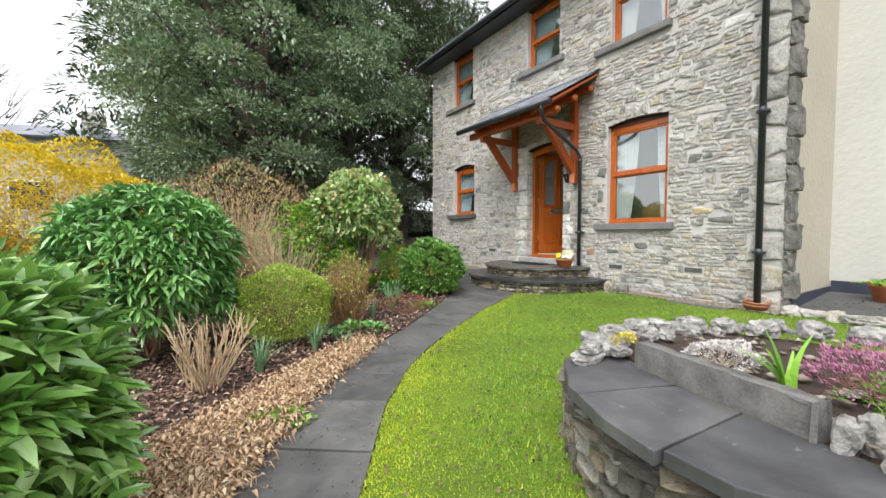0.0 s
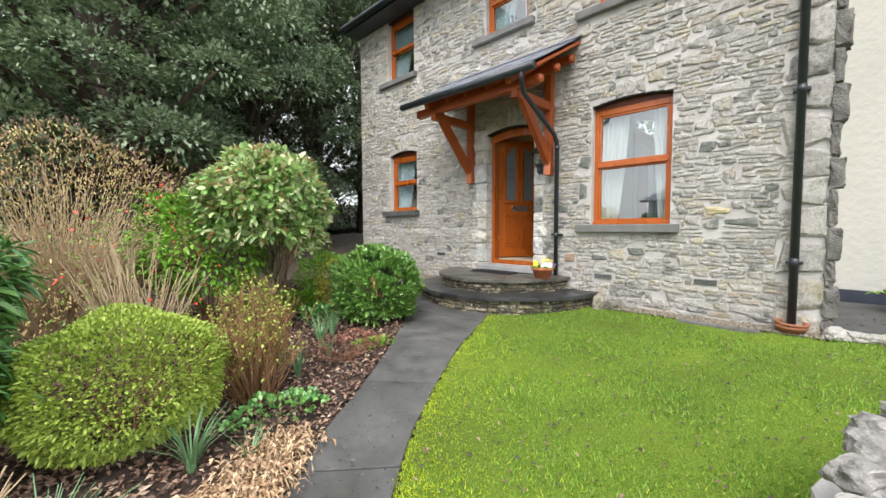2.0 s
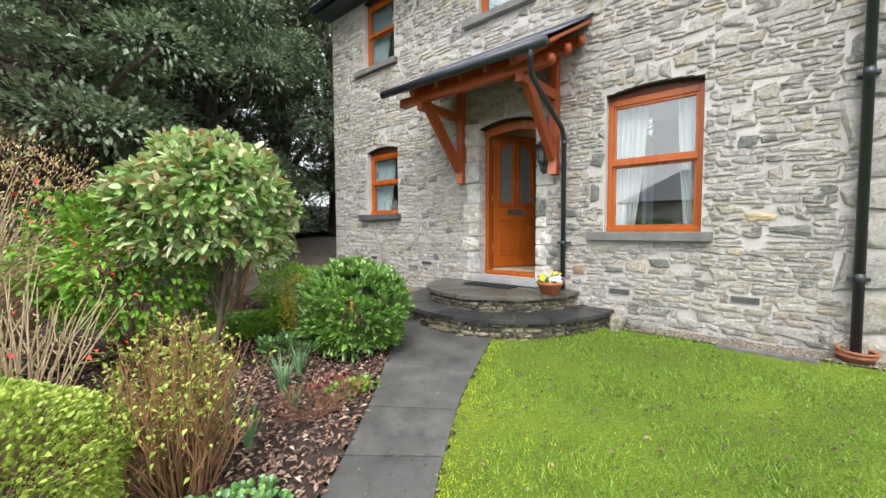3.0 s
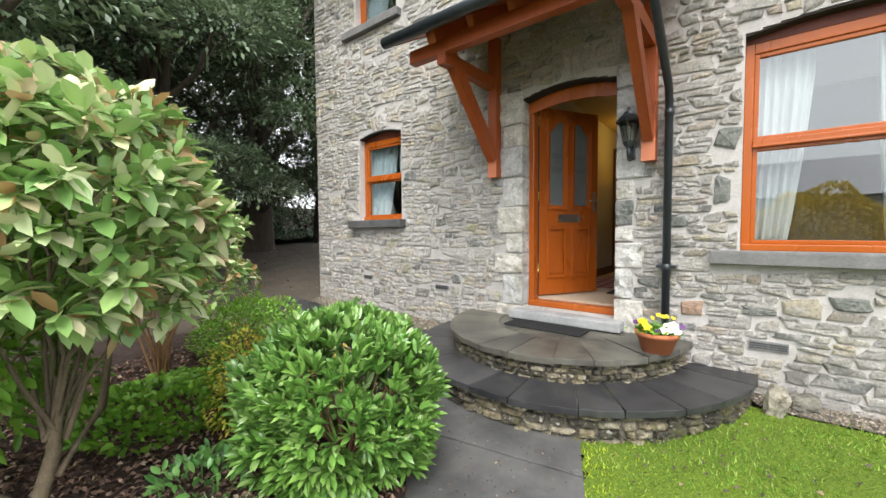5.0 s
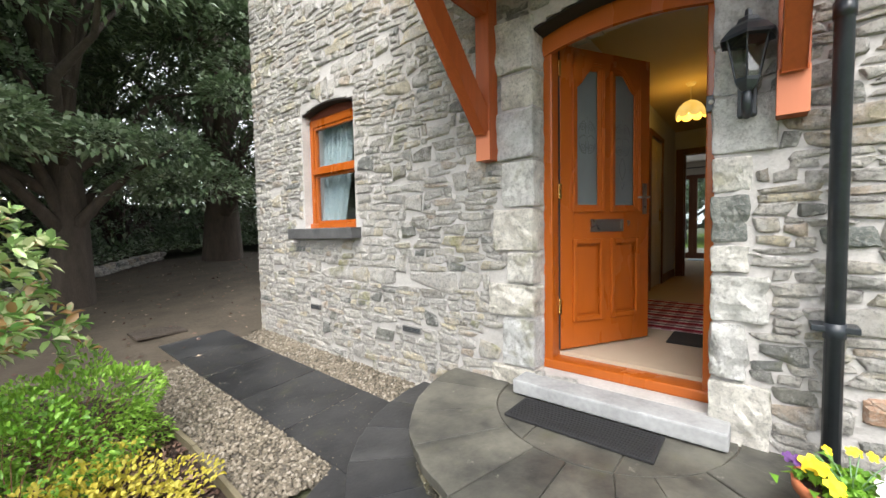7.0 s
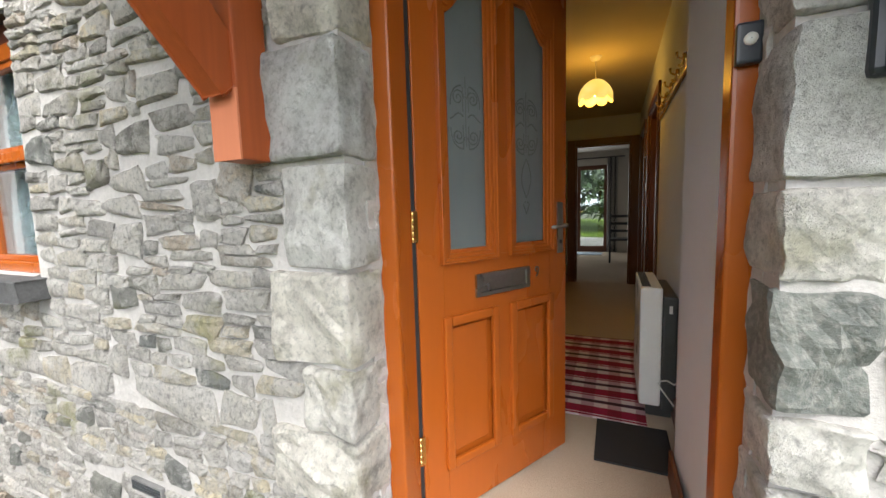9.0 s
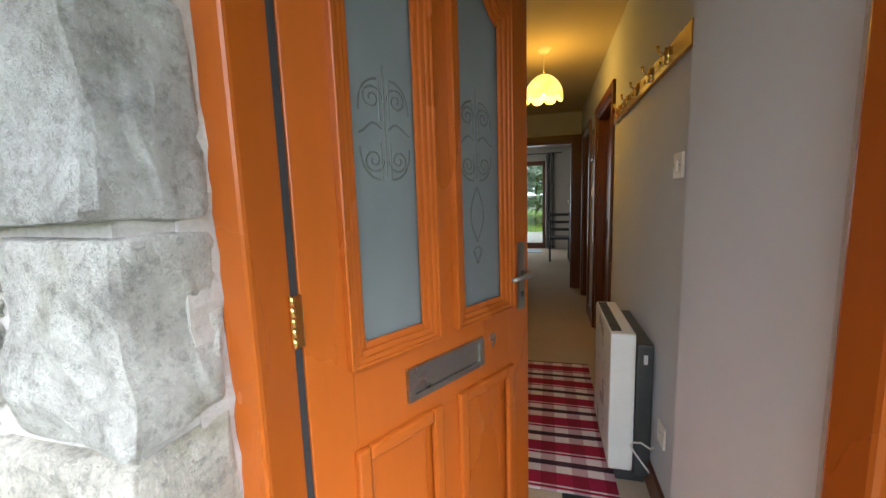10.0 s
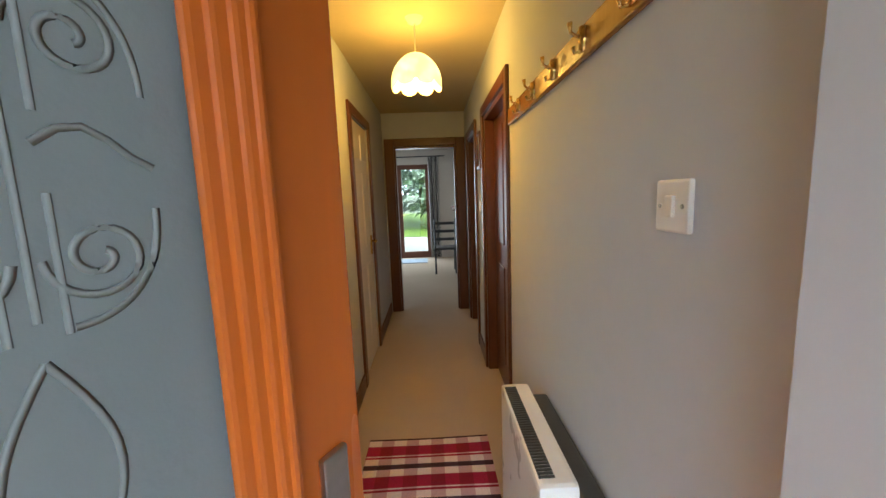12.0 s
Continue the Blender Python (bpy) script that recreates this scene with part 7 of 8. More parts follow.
# variegated shrub on a bent trunk
ob, rng, c = shrub("pieris_tree", "rounded small tree with cream-edged green leaves on a bent trunk", "shrub", gz(2.20, 5.95, 0), (2.20, 6.05, 1.62), (0.62, 0.62, 0.57), 900, 0.108, 0.056, PIERIS, 36, 0, TWIG, depth=0.45, up=0.3, out=0.8, droop=0.15, fold=0.12, whorl=6, open_=1.2, lumps=0.1)
runs = stems((0.0, 0.05, 0.55), c, (0.6, 0.6, 0.55), 13, rng, 0.011, 0.16)
put("branch_mass", tubes("branch_mass", runs, OLDWOOD, 5), ob, kind="stuff")
put("trunk", tubes("trunk", [([(0.12, -0.10, -0.05), (0.02, -0.02, 0.12), (-0.06, 0.03, 0.30), (0, 0.05, 0.5), (0.03, 0.06, 0.8)], [0.05, 0.036, 0.030, 0.026, 0.018]), ([(-0.05, 0.03, 0.27), (-0.20, 0.06, 0.42), (-0.30, 0.12, 0.75), (-0.33, 0.12, 1.1)], [0.026, 0.022, 0.016, 0.010]), ([(0.0, 0.05, 0.4), (0.16, 0.08, 0.62), (0.22, 0.12, 1.0)], [0.022, 0.018, 0.010])], OLDWOOD, 8), ob)
shrub("photinia_bush", "bushy evergreen with orange-brown stems and pale-edged green leaves", "shrub", gz(3.0, 7.75, 0), (3.0, 7.7, 1.30), (0.64, 0.64, 0.60), 600, 0.082, 0.044, PIERIS, 37, 13, STEMO, 0.013, depth=0.5, up=0.4, lumps=0.2, droop=0.12, low=-0.5, whorl=6, open_=1.1)
shrub("euonymus_bush", "bright mid-green leafy shrub behind the variegated one", "shrub", gz(1.75, 6.6, 0), (1.75, 6.6, 1.12), (0.62, 0.62, 0.66), 4200, 0.07, 0.042, GREEN, 38, 16, TWIGB, depth=0.4)
ob, rng, c = shrub("tangled_hedge", "tall tangled brown hedge of bare twigs with mauve tips", "hedge", gz(0.55, 7.1, 0), (0.55, 7.1, 1.12), (1.38, 0.85, 1.08), 9500, 0.050, 0.013, OLIVE, 39, 900, TWIG, 0.006, lumps=0.14, depth=0.7, up=0.7, low=-0.9, reach=1.02)
at, d = shell_points(2600, c, (1.40, 0.87, 1.14), rng, 0.14, 0.22, 0.5, 39)
put("tip_growth", leaves("tip_growth", at, unit(d * 0.5 + [0, 0, 0.9]), 0.045, 0.010, MAUVE, rng), ob)
ob, rng, c = shrub("rose_bush", "bare pale-twigged rose bush with a few red hips", "shrub", gz(0.98, 5.55, 0), (0.98, 5.6, 0.92), (0.52, 0.52, 0.66), 500, 0.035, 0.016, GREEN, 40, 80, TWIG, 0.007, depth=0.6, wiggle=0.14, reach=1.05)
at, d = shell_points(60, c, (0.56, 0.56, 0.7), rng, 0.14, 0.3, -0.3, 1)
put("hip_mass", leaves("red_hips", at, d, 0.035, 0.03, REDF, rng), ob, kind="stuff")
shrub("forsythia", "large forsythia covered in bright yellow flowers", "shrub", gz(-2.1, 9.3, 0), (-2.1, 9.3, 1.45), (1.8, 1.0, 1.3), 24000, 0.058, 0.05, FORS, 41, 200, TWIG, 0.010, lumps=0.18, depth=0.6, up=0.5, round_=False)
shrub("forsythia", "forsythia in yellow flower at the back of the border", "shrub", gz(-4.6, 8.6, 0), (-4.6, 8.6, 1.2), (1.8, 1.1, 1.15), 12000, 0.085, 0.07, FORS, 42, 60, TWIG, 0.010, lumps=0.18, depth=0.6, up=0.5, round_=False)
# dry stalks
ob = thing("cut_stalks", "clump of dry straw-coloured cut-back shrub stalks", "shrub", gz(0.02, 3.62, 0))
rng = np.random.default_rng(43)
for i in range(46):
    a, r = rng.uniform(0, 6.28), rng.uniform(0.0, 0.13)
    b0 = np.array([r * math.cos(a), r * math.sin(a), 0])
    out = rng.uniform(0.02, 0.36)
    e = b0 + np.array([math.cos(a) * out, math.sin(a) * out, rng.uniform(0.26, 0.56)])
    m_ = (b0 + e) / 2 + rng.normal(0, 0.02, 3)
    runs = [([b0, m_, e], [0.0075, 0.006, 0.004])]
    for k in range(int(rng.integers(1, 4))):
        f = m_ + (e - m_) * rng.uniform(0, 0.8)
        g = f + np.array([math.cos(a), math.sin(a), 0]) * rng.uniform(0.0, 0.08) + np.array([*rng.normal(0, 0.04, 2), rng.uniform(0.07, 0.20)])
        runs.append(([f, g], [0.0045, 0.0025]))
    put("stalk", tubes("stalk", runs, TWIG, 5), ob)


def tuft(name, label, x, y, n, h, spread, mat, seed, width=0.012):
    """A clump of strap leaves that arch outward."""
    rng = np.random.default_rng(seed)
    ob = thing(name, label, "plant", gz(x, y, 0))
    V, F = [], []
    for i in range(n):
        a, L, lean = rng.uniform(0, 6.28), h * rng.uniform(0.6, 1.15), spread * rng.uniform(0.2, 1.1)
        d, s = Vector((math.cos(a), math.sin(a), 0)), Vector((-math.sin(a), math.cos(a), 0))
        o = len(V)
        for k in range(5):
            t = k / 4
            p = d * (0.02 + lean * t * t) + Vector((0, 0, L * (t - 0.28 * t * t * lean / max(h, 0.01))))
            w = width * (1 - 0.85 * t)
            V += [p - s * w, p + s * w]
        F += [(o + 2 * k, o + 2 * k + 1, o + 2 * k + 3, o + 2 * k + 2) for k in range(4)]
    put("strap_leaves", mesh_from("strap_leaves", V, F, mat), ob)
    return ob


for i, (x, y, n, h, s) in enumerate([(0.42, 3.72, 40, 0.36, 0.28), (0.98, 4.05, 44, 0.34, 0.25), (1.22, 3.88, 18, 0.24, 0.12), (1.9, 4.75, 24, 0.28, 0.14), (2.35, 5.2, 40, 0.34, 0.16), (2.62, 5.45, 30, 0.30, 0.16), (1.45, 5.3, 20, 0.24, 0.2), (2.3, 4.95, 24, 0.22, 0.12), (1.9, 5.15, 24, 0.2, 0.25)]):
    tagged(tuft("daffodil_clump", "clump of narrow blue-green bulb leaves in the bark mulch", x, y, n, h, s, DAFF, 50 + i, 0.008), group="bulb clumps in the bed")
tuft("iris_clump", "broad light green strap leaves in the rockery", 2.12, 0.62, 9, 0.26, 0.22, GREEN, 70, 0.022).location.z = 0.52

shrub("heather", "clump of pink flowering heather in the rockery", "plant", (2.35, 0.35, 0.5), (2.35, 0.35, 0.57), (0.26, 0.26, 0.14), 1500, 0.028, 0.006, PINK, 71, 60, TWIGB, 0.003, up=0.9, low=-0.1)
shrub("heather", "pink heather growing over the pale rocks", "plant", (2.05, 0.05, 0.5), (2.05, 0.05, 0.57), (0.22, 0.24, 0.12), 1400, 0.028, 0.006, PINK, 72, 50, TWIGB, 0.003, up=0.9, low=-0.1)
shrub("heath_greens", "spiky green heath foliage in the rockery", "plant", (2.3, 0.12, 0.5), (2.3, 0.12, 0.54), (0.36, 0.3, 0.13), 1600, 0.04, 0.005, GREEN, 73, 30, TWIGB, 0.003, up=0.9, low=-0.1)
shrub("santolina", "low silvery-white cushion plant in the rockery", "plant", (2.33, 0.95, 0.5), (2.33, 0.95, 0.53), (0.22, 0.15, 0.08), 2200, 0.022, 0.008, WHITEF, 74, 20, TWIG, 0.003, up=0.8, low=-0.1)
shrub("yellow_sedum", "little yellow flowering sedum between the pale rocks", "plant", (2.1, 1.38, 0.5), (2.1, 1.38, 0.565), (0.11, 0.05, 0.03), 400, 0.018, 0.010, YELLOWL, 75, 0, low=-0.1, up=0.8)
# low planting by the gravel
shrub("green_cushion", "bright green feathery low shrub beside the gravel", "shrub", gz(3.72, 7.62, 0), (3.72, 7.62, 0.58), (0.40, 0.44, 0.30), 4600, 0.042, 0.016, LIMEGREEN, 76, 24, TWIGB, 0.004, up=0.6, lumps=0.2)
shrub("golden_privet", "low golden-leaved shrub at the edge of the bark bed", "shrub", gz(3.62, 6.72, 0), (3.62, 6.72, 0.42), (0.38, 0.44, 0.18), 2600, 0.035, 0.020, YELLOWL, 77, 20, TWIG, 0.004, up=0.5, lumps=0.25, depth=0.5)
shrub("golden_spiraea", "yellow speckled small shrub behind the evergreen mound", "shrub", gz(3.06, 6.2, 0), (3.06, 6.2, 0.60), (0.20, 0.20, 0.34), 900, 0.030, 0.015, YELLOWL, 78, 30, TWIG, 0.004, depth=0.5)
shrub("green_box", "small green-leaved shrub behind the evergreen mound", "shrub", gz(3.45, 7.05, 0), (3.45, 7.05, 0.62), (0.30, 0.30, 0.34), 1800, 0.035, 0.018, GREEN, 79, 20, TWIGB, 0.004, depth=0.4)
shrub("geranium_carpet", "spreading low carpet of lobed green leaves", "plant", gz(3.0, 6.9, 0), (3.0, 7.0, 0.28), (0.62, 0.62, 0.09), 1500, 0.07, 0.06, GREEN, 80, 0, up=1.2, low=-0.05)
shrub("hellebore", "dark green divided leaves in the bark mulch", "plant", gz(2.7, 5.9, 0), (2.7, 5.9, 0.26), (0.2, 0.2, 0.12), 160, 0.09, 0.035, LAURELDARK, 81, 0, up=0.8, low=-0.05)
shrub("red_stubble", "short red-brown dead stems at the path edge", "plant", gz(2.35, 4.72, 0), (2.35, 4.72, 0.22), (0.34, 0.18, 0.14), 500, 0.05, 0.006, REDLEAF, 82, 70, TWIGB, 0.003, up=1.2, low=-0.05, reach=1.1)
shrub("ivy_patch", "small patch of ivy leaves at the path edge", "plant", gz(2.72, 4.85, 0), (2.72, 4.85, 0.14), (0.22, 0.14, 0.06), 160, 0.05, 0.045, GREEN, 83, 0, up=0.9, low=-0.05)
shrub("ivy_patch", "small patch of ivy leaves among dry fern", "plant", gz(0.35, 2.62, 0), (0.35, 2.62, 0.0), (0.2, 0.14, 0.06), 120, 0.045, 0.04, GREEN, 84, 0, up=0.9, low=-0.05)
shrub("pennywort_patch", "low green leaves at the foot of the brown shrub", "plant", gz(1.5, 4.18, 0), (1.5, 4.2, 0.1), (0.3, 0.16, 0.10), 260, 0.05, 0.04, LAURELDARK, 85, 0, up=0.9, low=-0.05)

# dead leaves and bark over the bed
BEDN = [(-0.6, 1.3), (0.12, 2.10), (0.62, 2.83), (1.10, 3.36), (1.62, 3.82), (2.20, 4.22), (2.80, 4.66), (3.45, 5.22), (3.95, 5.90), (4.14, 6.42), (4.14, 7.8), (3.2, 8.6), (0.2, 7.2), (-1.2, 4.0), (-1.2, 1.6)]
bp = scatter(BEDN, 24000, grng)
d = unit(np.concatenate([grng.normal(0, 1, (24000, 2)), grng.normal(0.1, 0.25, (24000, 1))], 1))
tagged(new("leaf_litter", leaves("leaf_litter", np.concatenate([bp, (ground_zs(bp[:, 0], bp[:, 1]) + grng.uniform(0.0, 0.035, 24000))[:, None]], 1), d, 0.052, 0.024, DEAD, grng, 0.1, 0.35)), "dead leaves and bark chips over the bed", kind="stuff")
STRIP = [(-0.55, 1.5), (-0.2, 1.75), (0.12, 2.12), (0.60, 2.85), (1.08, 3.38), (1.55, 3.80), (1.35, 3.95), (0.75, 3.55), (0.25, 3.1), (-0.2, 2.75), (-0.6, 2.3)]
bp = scatter(STRIP, 11000, grng) + grng.normal(0, 0.05, (11000, 2))
d = unit(np.concatenate([grng.normal(0, 1, (11000, 2)), grng.normal(0.25, 0.45, (11000, 1))], 1))
tagged(new("dry_fern_litter", leaves("dry_fern_litter", np.concatenate([bp, (ground_zs(bp[:, 0], bp[:, 1]) + grng.uniform(0.0, 0.09, 11000))[:, None]], 1), d, 0.085, 0.009, STRAW, grng, 0.55, 0.7)), "matted tan dry fern along the path", kind="stuff")
bp = scatter(STRIP, 4200, grng) + grng.normal(0, 0.07, (4200, 2))
d = unit(np.concatenate([grng.normal(0, 1, (4200, 2)), grng.normal(0.25, 0.5, (4200, 1))], 1))
tagged(new("tan_leaves", leaves("tan_leaves", np.concatenate([bp, (ground_zs(bp[:, 0], bp[:, 1]) + grng.uniform(0.03, 0.10, 4200))[:, None]], 1), d, 0.055, 0.022, STRAW, grng, 0.3, 0.5)), "curled tan dead leaves", kind="stuff")

# ---- trees ----
def tree(name, label, base, height, spread, crown_z, n, leaf, mat, seed, trunk_r=0.25, limbs=9, clumps=60, bark=BARK, squash=0.6, sag=0.2):
    """A tapered trunk, forking limbs and a crown of leaf clumps with gaps."""
    rng = np.random.default_rng(seed)
    ob = thing(name, label, "tree", base)
    h0, top = crown_z, height
    runs = [([(0, 0, -0.3), (0.05, 0.04, h0 * 0.5), (0.0, 0.1, h0), (0.1, -0.1, (h0 + top) / 2), (0, 0, top * 0.96)], [trunk_r * 1.35, trunk_r, trunk_r * 0.85, trunk_r * 0.5, 0.03])]
    centres = []
    for i in range(clumps):
        a, u = rng.uniform(0, 6.283), rng.uniform(0, 1)
        z = h0 * 0.75 + (top - h0 * 0.75) * u
        prof = math.sin(math.pi * min(0.97, 0.18 + 0.80 * u)) ** 0.6
        r = spread * prof * rng.uniform(0.45, 1.0)
        centres.append(np.array([r * math.cos(a), r * math.sin(a), z - sag * r * 0.3]))
    for i in range(limbs):
        e = centres[i * max(1, clumps // limbs) % clumps]
        z0 = min(max(h0 * 0.35, e[2] * rng.uniform(0.3, 0.7)), top * 0.8)
        p = [np.array([0, 0, z0]), e * [0.35, 0.35, 0] + [0, 0, z0 + (e[2] - z0) * 0.5], e * [0.7, 0.7, 0] + [0, 0, z0 + (e[2] - z0) * 0.8], e]
        p = [q + rng.normal(0, 0.12, 3) * (0 < j < 3) for j, q in enumerate(p)]
        runs.append((p, [trunk_r * 0.45, trunk_r * 0.3, trunk_r * 0.18, 0.02]))
        for k in range(3):
            f = centres[int(rng.integers(clumps))]
            if np.linalg.norm(f - p[2]) < spread * 0.9:
                runs.append(([p[2], (p[2] + f) / 2 + rng.normal(0, 0.1, 3), f], [trunk_r * 0.14, trunk_r * 0.08, 0.01]))
    put("trunk", tubes("trunk", runs, bark, 8), ob)
    at, way = [], []
    per = max(1, n // clumps)
    for c in centres:
        rad = spread * rng.uniform(0.17, 0.33)
        d = unit(rng.normal(0, 1, (per, 3)))
        d[:, 2] = np.where(rng.uniform(0, 1, per) < 0.8, np.abs(d[:, 2]), d[:, 2])
        r = rad * rng.uniform(0.35, 1, per)[:, None] ** 0.5 * (1 + 0.35 * np.sin(d[:, :1] * 9 + c[0] * 5) * np.cos(d[:, 1:2] * 8 + c[1] * 3))
        q = d * r * [1, 1, squash]
        q[:, 2] -= 0.5 * (q[:, 0] ** 2 + q[:, 1] ** 2) / rad * (0.3 + sag)
        at.append(c + q)
        way.append(unit(d + [0, 0, -sag * 0.6]))
    at, way = np.concatenate(at), np.concatenate(way)
    put("crown", leaves("crown", at, way, leaf[0], leaf[1], mat, rng, 0.2, 0.2), ob)
    return ob


tree("holly_tree", "large dense dark evergreen tree with spreading limbs beside the house", gz(1.5, 11.4, 0), 9.6, 3.1, 3.3, 100000, (0.105, 0.066), HOLLY, 91, 0.30, 34, 150, squash=0.36)
tree("holly_tree", "dense dark evergreen tree close to the house end", gz(4.3, 12.6, 0), 8.6, 2.8, 2.6, 56000, (0.105, 0.066), HOLLY, 92, 0.22, 20, 84, squash=0.36)
tree("yew_tree", "tall dark yew with drooping needled branches behind the drive", gz(7.6, 15.6, 0), 13.0, 4.2, 3.2, 52000, (0.24, 0.05), YEW, 93, 0.38, 18, 150, squash=0.45, sag=0.7)
tree("yew_tree", "tall dark yew standing behind the first trees", gz(3.2, 17.8, 0), 14.0, 4.6, 3.0, 44000, (0.26, 0.06), YEW, 94, 0.40, 16, 130, squash=0.5, sag=0.6)
tree("yew_tree", "dark yew in the wood behind the house", gz(11.2, 17.5, 0), 13.0, 4.2, 3.0, 32000, (0.28, 0.06), YEW, 95, 0.36, 14, 100, squash=0.5, sag=0.7)
tree("holly_tree", "dark evergreen tree at the back of the border", gz(0.9, 16.6, 0), 10.5, 3.2, 2.6, 36000, (0.18, 0.07), HOLLY, 96, 0.28, 12, 110, squash=0.6)
tree("yew_tree", "dark evergreen filling the far side of the wood", gz(6.6, 22.5, 0), 14.0, 5.0, 2.0, 19000, (0.40, 0.11), YEW, 97, 0.4, 12, 110, squash=0.6, sag=0.4)
tree("yew_tree", "dark evergreen behind the drive bank", gz(0.5, 21.5, 0), 13.0, 5.0, 2.0, 19000, (0.40, 0.11), YEW, 98, 0.4, 12, 110, squash=0.6, sag=0.4)
# bare trees against the sky
def bare_tree(x, y, h, seed):
    rng = np.random.default_rng(seed)
    ob = thing("bare_tree", "distant bare winter tree", "tree", gz(x, y, 0))
    runs = [([(0, 0, -0.2), (0.1, 0, h * 0.5), (0, 0.1, h)], [0.2, 0.13, 0.02])]
    for i in range(60):
        z = h * rng.uniform(0.25, 0.9)
        a = rng.uniform(0, 6.28)
        L = (h - z) * rng.uniform(0.4, 0.9) + 0.6
        e = np.array([math.cos(a) * L * 0.7, math.sin(a) * L * 0.7, z + L * 0.8])
        runs.append(([(0, 0, z), (e * [0.5, 0.5, 0]) + [0, 0, z + L * 0.3], e], [0.05, 0.03, 0.008]))
        for k in range(6):
            f = e + rng.normal(0, 0.5, 3) + [0, 0, 0.4]
            runs.append(([e * 0.7 + np.array([0, 0, z]) * 0.3, f], [0.014, 0.005]))
    put("trunk", tubes("trunk", runs, BARK, 5), ob)


bare_tree(-9.0, 26.0, 8.5, 5)
bare_tree(-13.0, 30.0, 9.0, 6)

# the bank and the low stone wall beyond the drive
BANK = [(3.2, 12.6), (3.5, 13.9), (6.2, 16.9), (12, 17.6), (13, 22), (-6, 24), (-6, 11.5), (0, 10.9)]
sheet("ivy_bank", -6, 13, 10.8, 24, 0.35, FARGROUND, 0.16, BANK, 0.07, label="shaded ground under the trees")
bp = scatter(BANK, 18000, grng)
d = unit(np.concatenate([grng.normal(0, 1, (18000, 2)), grng.uniform(0, 1, (18000, 1))], 1))
tagged(new("ground_ivy", leaves("ground_ivy", np.concatenate([bp, (ground_zs(bp[:, 0], bp[:, 1]) + 0.18 + grng.uniform(0, 0.08, 18000))[:, None]], 1), d, 0.12, 0.08, HOLLY, grng)), "dark ivy and ferns under the trees", kind="stuff")
dw = thing("stone_edging", "low mossy dry-stone edging along the drive", "garden wall", (0, 0, 0))
for i in range(64):
    t = i / 63
    x, y = (3.5 + 3.0 * t * 1.0, 13.75 + 3.2 * t) if t < 0.99 else (6.5, 16.9)
    for k in range(2):
        rock("edging_stone", (x + brng.normal(0, 0.03), y + brng.normal(0, 0.03), ground_z(x, y) + 0.05 + 0.10 * k), (0.12, 0.08, 0.05), brng, STONE, dw)
fence = thing("boundary_wall", "dark stone boundary wall behind the trees", "wall", (0, 0, 0))
part("wall_body", box((-14, 24.0, 0.0), (20, 24.4, 2.9), 0.02), BARK, fence)
dl = scatter(DRIVE_EDGE, 900, grng)
d = unit(np.concatenate([grng.normal(0, 1, (900, 2)), np.full((900, 1), 0.1)], 1))
tagged(new("drive_leaves", leaves("drive_leaves", np.concatenate([dl, (ground_zs(dl[:, 0], dl[:, 1]) + 0.02)[:, None]], 1), d, 0.06, 0.035, DEAD, grng, 0.1, 0.2)), "fallen leaves on the drive", kind="stuff")

# the low slate-roofed building beyond the hedge
def cottage(name, label, x, y, w, dpt, eave, ridge, rz, wallmat, windows):
    ob = thing(name, label, "house", (x, y, ground_z(x, y) - 0.3), rz)
    part("wall", box((-w / 2, -dpt / 2, 0), (w / 2, dpt / 2, eave), 0), wallmat, ob)
    bm = bmesh.new()
    o = 0.3
    p = [bm.verts.new(q) for q in ((-w / 2 - o, -dpt / 2 - o, eave), (w / 2 + o, -dpt / 2 - o, eave), (w / 2 + o, dpt / 2 + o, eave), (-w / 2 - o, dpt / 2 + o, eave), (-w / 2 + dpt * 0.35, 0, ridge), (w / 2 - dpt * 0.35, 0, ridge))]
    for f in ((0, 1, 5, 4), (1, 2, 5), (2, 3, 4, 5), (3, 0, 4), (3, 2, 1, 0)):
        bm.faces.new([p[i] for i in f])
    part("roof", bm, SLATE_ROOF, ob)
    part("gutter", box((-w / 2 - o - 0.05, -dpt / 2 - o - 0.08, eave - 0.12), (w / 2 + o + 0.05, -dpt / 2 - o, eave - 0.01), 0.02), BLACK, ob)
    part("chimney", box((w * 0.2, -0.3, ridge - 0.6), (w * 0.2 + 0.8, 0.3, ridge + 0.8), 0.02), wallmat, ob)
    for wx, wz, ww, wh in windows:
        win = part("window", box((wx - ww / 2, -dpt / 2 - 0.04, wz), (wx + ww / 2, -dpt / 2 - 0.005, wz + wh), 0.01), WHITEPL, ob)
        part("pane", box((wx - ww / 2 + 0.08, -dpt / 2 - 0.05, wz + 0.08), (wx + ww / 2 - 0.08, -dpt / 2 - 0.041, wz + wh - 0.08), 0), DARKGREY, win)
    return ob


cottage("bungalow", "low white bungalow with grey slate roof beyond the hedge", -6.6, 26.6, 11, 7, 4.7, 5.9, -15, WHITER, [(-3, 1.6, 1.6, 1.3), (2, 1.6, 1.6, 1.3)])
cottage("white_cottage", "white rendered cottage across the lane", -17.0, 3.0, 12, 6.5, 3.4, 5.4, 90, WHITER, [(-3.4, 0.9, 1.2, 1.3), (0, 0.9, 1.2, 1.3), (3.4, 0.9, 1.2, 1.3)])
shrub("forsythia", "yellow forsythia hedge at the front of the garden", "hedge", gz(-5.4, 2.5, 0), (-5.4, 2.5, 1.35), (1.0, 1.5, 1.15), 12000, 0.10, 0.06, FORS, 44, 40, TWIG, 0.01, lumps=0.15)
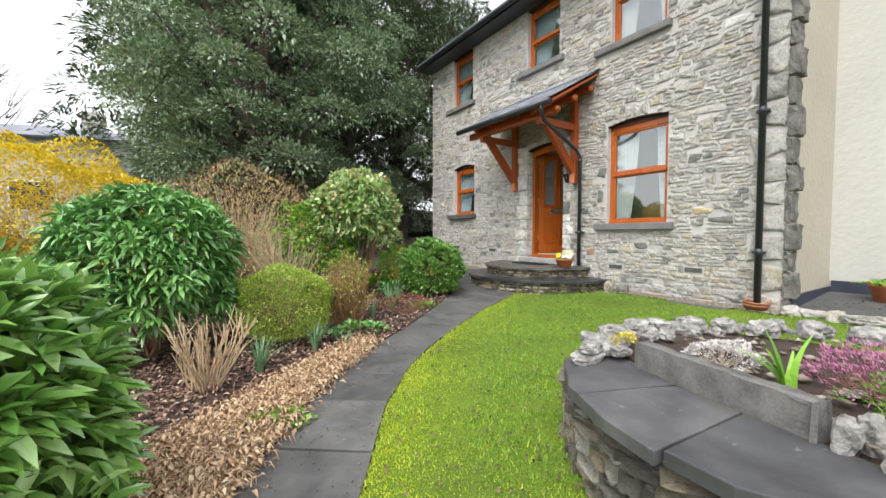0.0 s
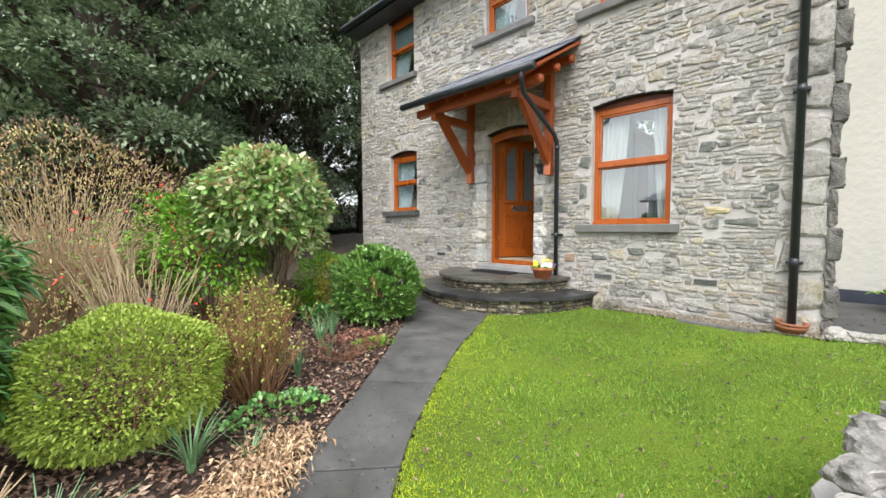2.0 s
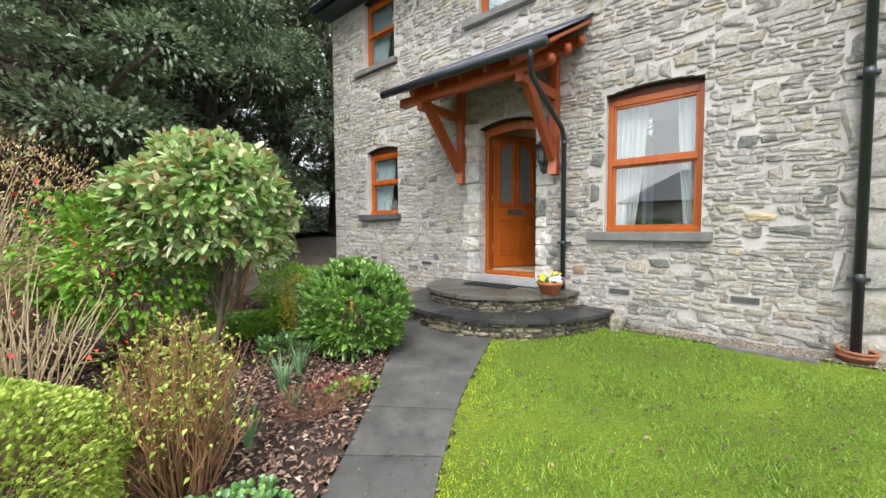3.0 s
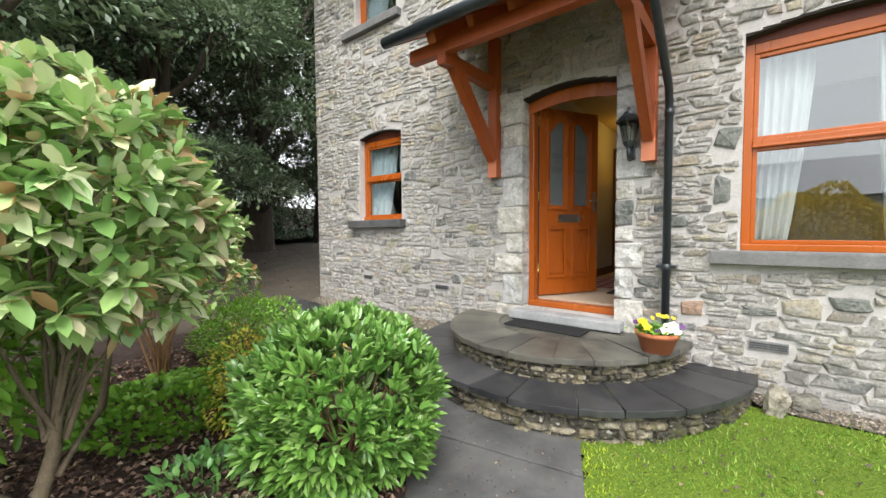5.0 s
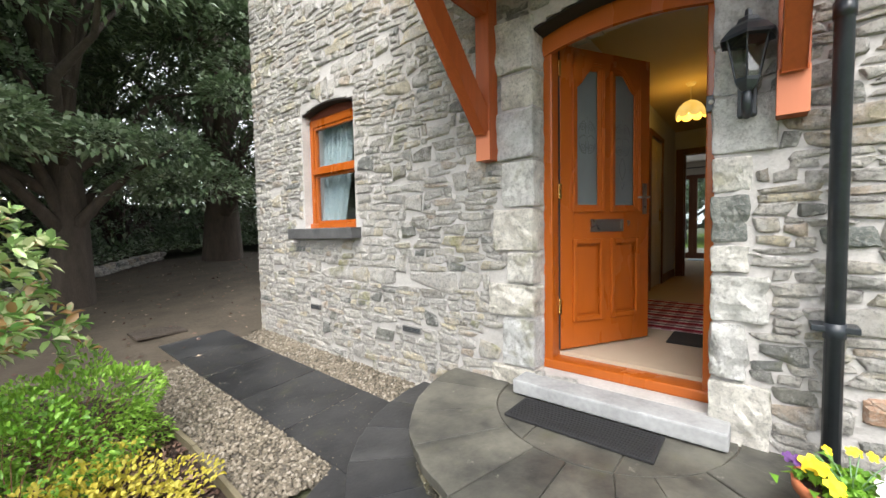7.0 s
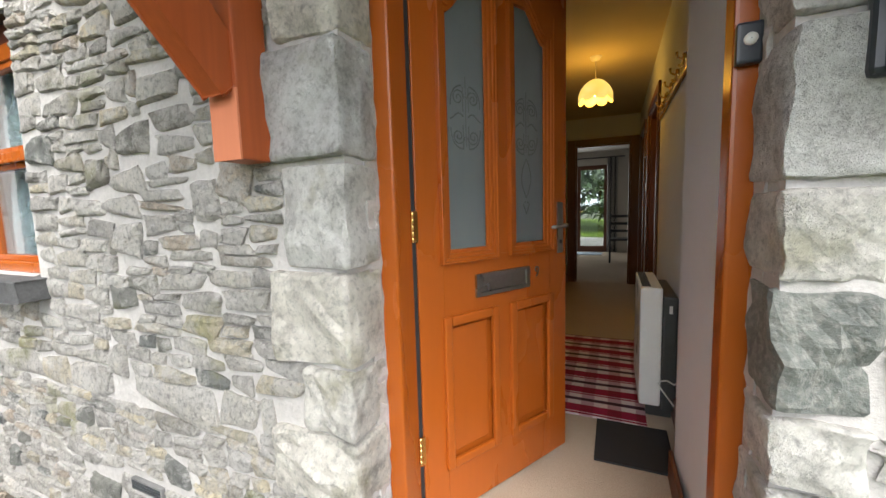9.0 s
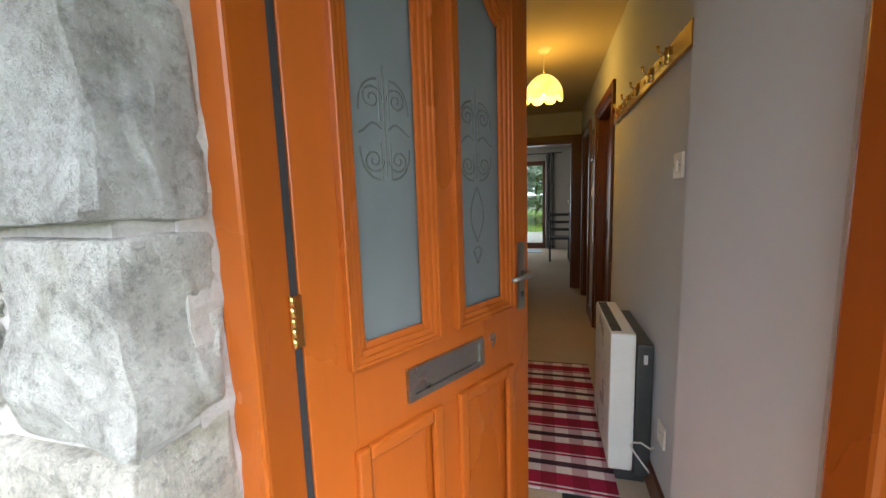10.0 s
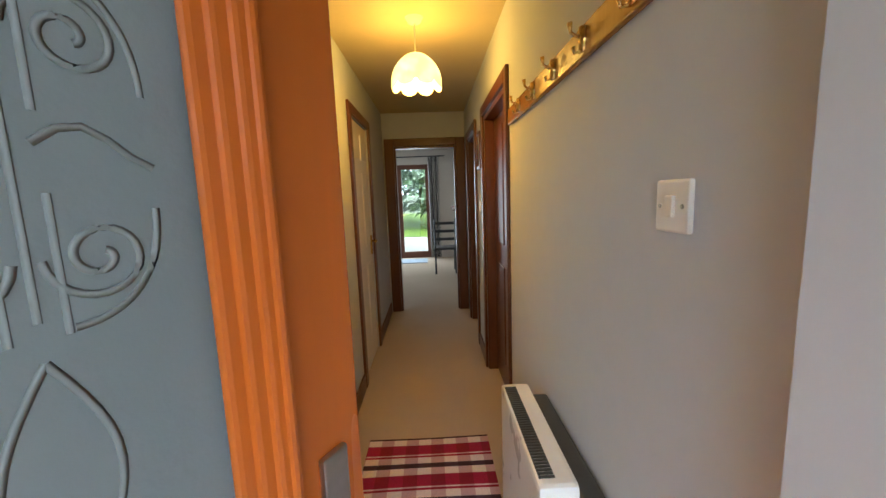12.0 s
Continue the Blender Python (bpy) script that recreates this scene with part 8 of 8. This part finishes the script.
tree("yew_tree", "dark conifer in the front garden", gz(-11.0, 17.5, 0), 9.0, 2.6, 2.2, 9000, (0.3, 0.08), YEW, 99, 0.3, 8, 60)
for i, (x, y, r, h) in enumerate([(6.2, 19.6, 2.0, 1.7), (9.2, 20.6, 2.0, 1.8), (3.4, 20.2, 2.2, 1.7), (0.2, 19.0, 2.4, 1.8), (12.0, 20.2, 2.0, 1.7)]):
    shrub("undergrowth", "dark evergreen undergrowth below the yew trees", "shrub", gz(x, y, 0), (x, y, ground_z(x, y) + h * 0.7), (r, 1.2, h), 3500, 0.22, 0.10, HOLLY, 110 + i, 20, BARK, 0.03, round_=False)
tree("holly_tree", "dark evergreen tree beyond the patio", gz(24.0, 7.4, 0), 9.0, 4.4, 1.5, 9000, (0.4, 0.2), HOLLY, 100, 0.3, 8, 90)
tree("holly_tree", "dark evergreen tree at the end of the back lawn", gz(23.0, 3.4, 0), 8.0, 3.6, 1.2, 7000, (0.4, 0.2), HOLLY, 101, 0.3, 8, 80)
sheet("patio", 15.0, 18.6, 2.0, 10.0, 0.4, PATIO, 0.18, [(15.0, 2.0), (18.6, 2.0), (18.6, 10), (15.0, 10)], 0.0, label="pale patio paving")
sheet("back_lawn", 18.6, 30, 0.0, 12.0, 0.5, LAWN, 0.18, [(18.6, 0), (30, 0), (30, 12), (18.6, 12)], 0.01, label="green back lawn")

# ---- paving of the path ----
path = tagged(new("path"), "curved garden path of dark slate slabs", kind="structure")
prng = np.random.default_rng(77)


def along_line(line, t):
    p = np.array(line)
    s = np.linspace(0, 1, len(p))
    return np.array([np.interp(t, s, p[:, 0]), np.interp(t, s, p[:, 1])])


ts = np.concatenate([[0], np.cumsum(prng.uniform(0.055, 0.095, 13))])
ts = ts / ts[-1]
for i in range(len(ts) - 1):
    t0, t1 = ts[i] + 0.0009, ts[i + 1] - 0.0009
    L = [along_line(PATH_L, t0 + (t1 - t0) * k / 3) for k in range(4)]
    R = [along_line(PATH_R, t0 + (t1 - t0) * k / 3) for k in range(4)]
    cut = [0, 1]
    for u0, u1 in zip(cut, cut[1:]):
        a = [tuple(l * (1 - u0) + r * u0 + (r - l) * 0.006 * (u0 > 0)) for l, r in zip(L, R)]
        b = [tuple(l * (1 - u1) + r * u1 - (r - l) * 0.006 * (u1 < 1)) for l, r in zip(L, R)]
        dz = prng.normal(0, 0.002)
        solid("slate_slab", b + a[::-1], lambda x, y: ground_z(x, y) - 0.03, lambda x, y: ground_z(x, y) + 0.014 + dz, PATHSLATE, path, bevel=0.005)
side = tagged(new("path_side"), "straight slate slab path along the house wall", kind="structure")
ys_ = [6.28, 6.95, 7.6, 8.3, 8.95, 9.6]
for y0, y1 in zip(ys_, ys_[1:]):
    solid("slate_slab", [(4.62, y0 + 0.004), (5.28, y0 + 0.004), (5.28, y1 - 0.004), (4.62, y1 - 0.004)], lambda x, y: ground_z(x, y) - 0.03, lambda x, y: ground_z(x, y) + 0.022, WETSLATE, side, bevel=0.005)
solid("slate_slab", [(4.5, 5.6), (4.7, 6.28), (4.62, 6.4), (4.1, 6.2), (4.05, 5.8)], lambda x, y: ground_z(x, y) - 0.03, lambda x, y: ground_z(x, y) + 0.016, WETSLATE, side, bevel=0.005)

# ---- stones of the walls and steps, one by one ----
kinds = [STONE_LIGHT, PECKED] + [SLATESTONE] * 5 + [SANDSTONE, SLATESTONE, SLATESTONE, REDSTONE]
labels = ["pale smooth name stone", "grey pecked corner block"] + ["dark grey-green block of stone"] * 5 + ["buff sandstone"] + ["dark grey-green block of stone"] * 2 + ["red-brown stone"]
for i, m, k in feature_pieces:
    me = piece[i].copy()
    me.materials.clear()
    me.materials.append(kinds[k])
    put("feature_stone", me, wall, labels[k], m=m)
for i, m in wall_pieces:
    put("stone", piece[i], wall, m=m)
bench_piece = []
for me in piece:
    c = me.copy()
    c.materials.clear()
    c.materials.append(RISERST)
    bench_piece.append(c)
wall_piece = []
for me in piece:
    c = me.copy()
    c.materials.clear()
    c.materials.append(BENCHST)
    wall_piece.append(c)
for i, m, owner in riser_pieces:
    put("stone", (wall_piece if owner is bw else bench_piece)[i], owner, m=m)
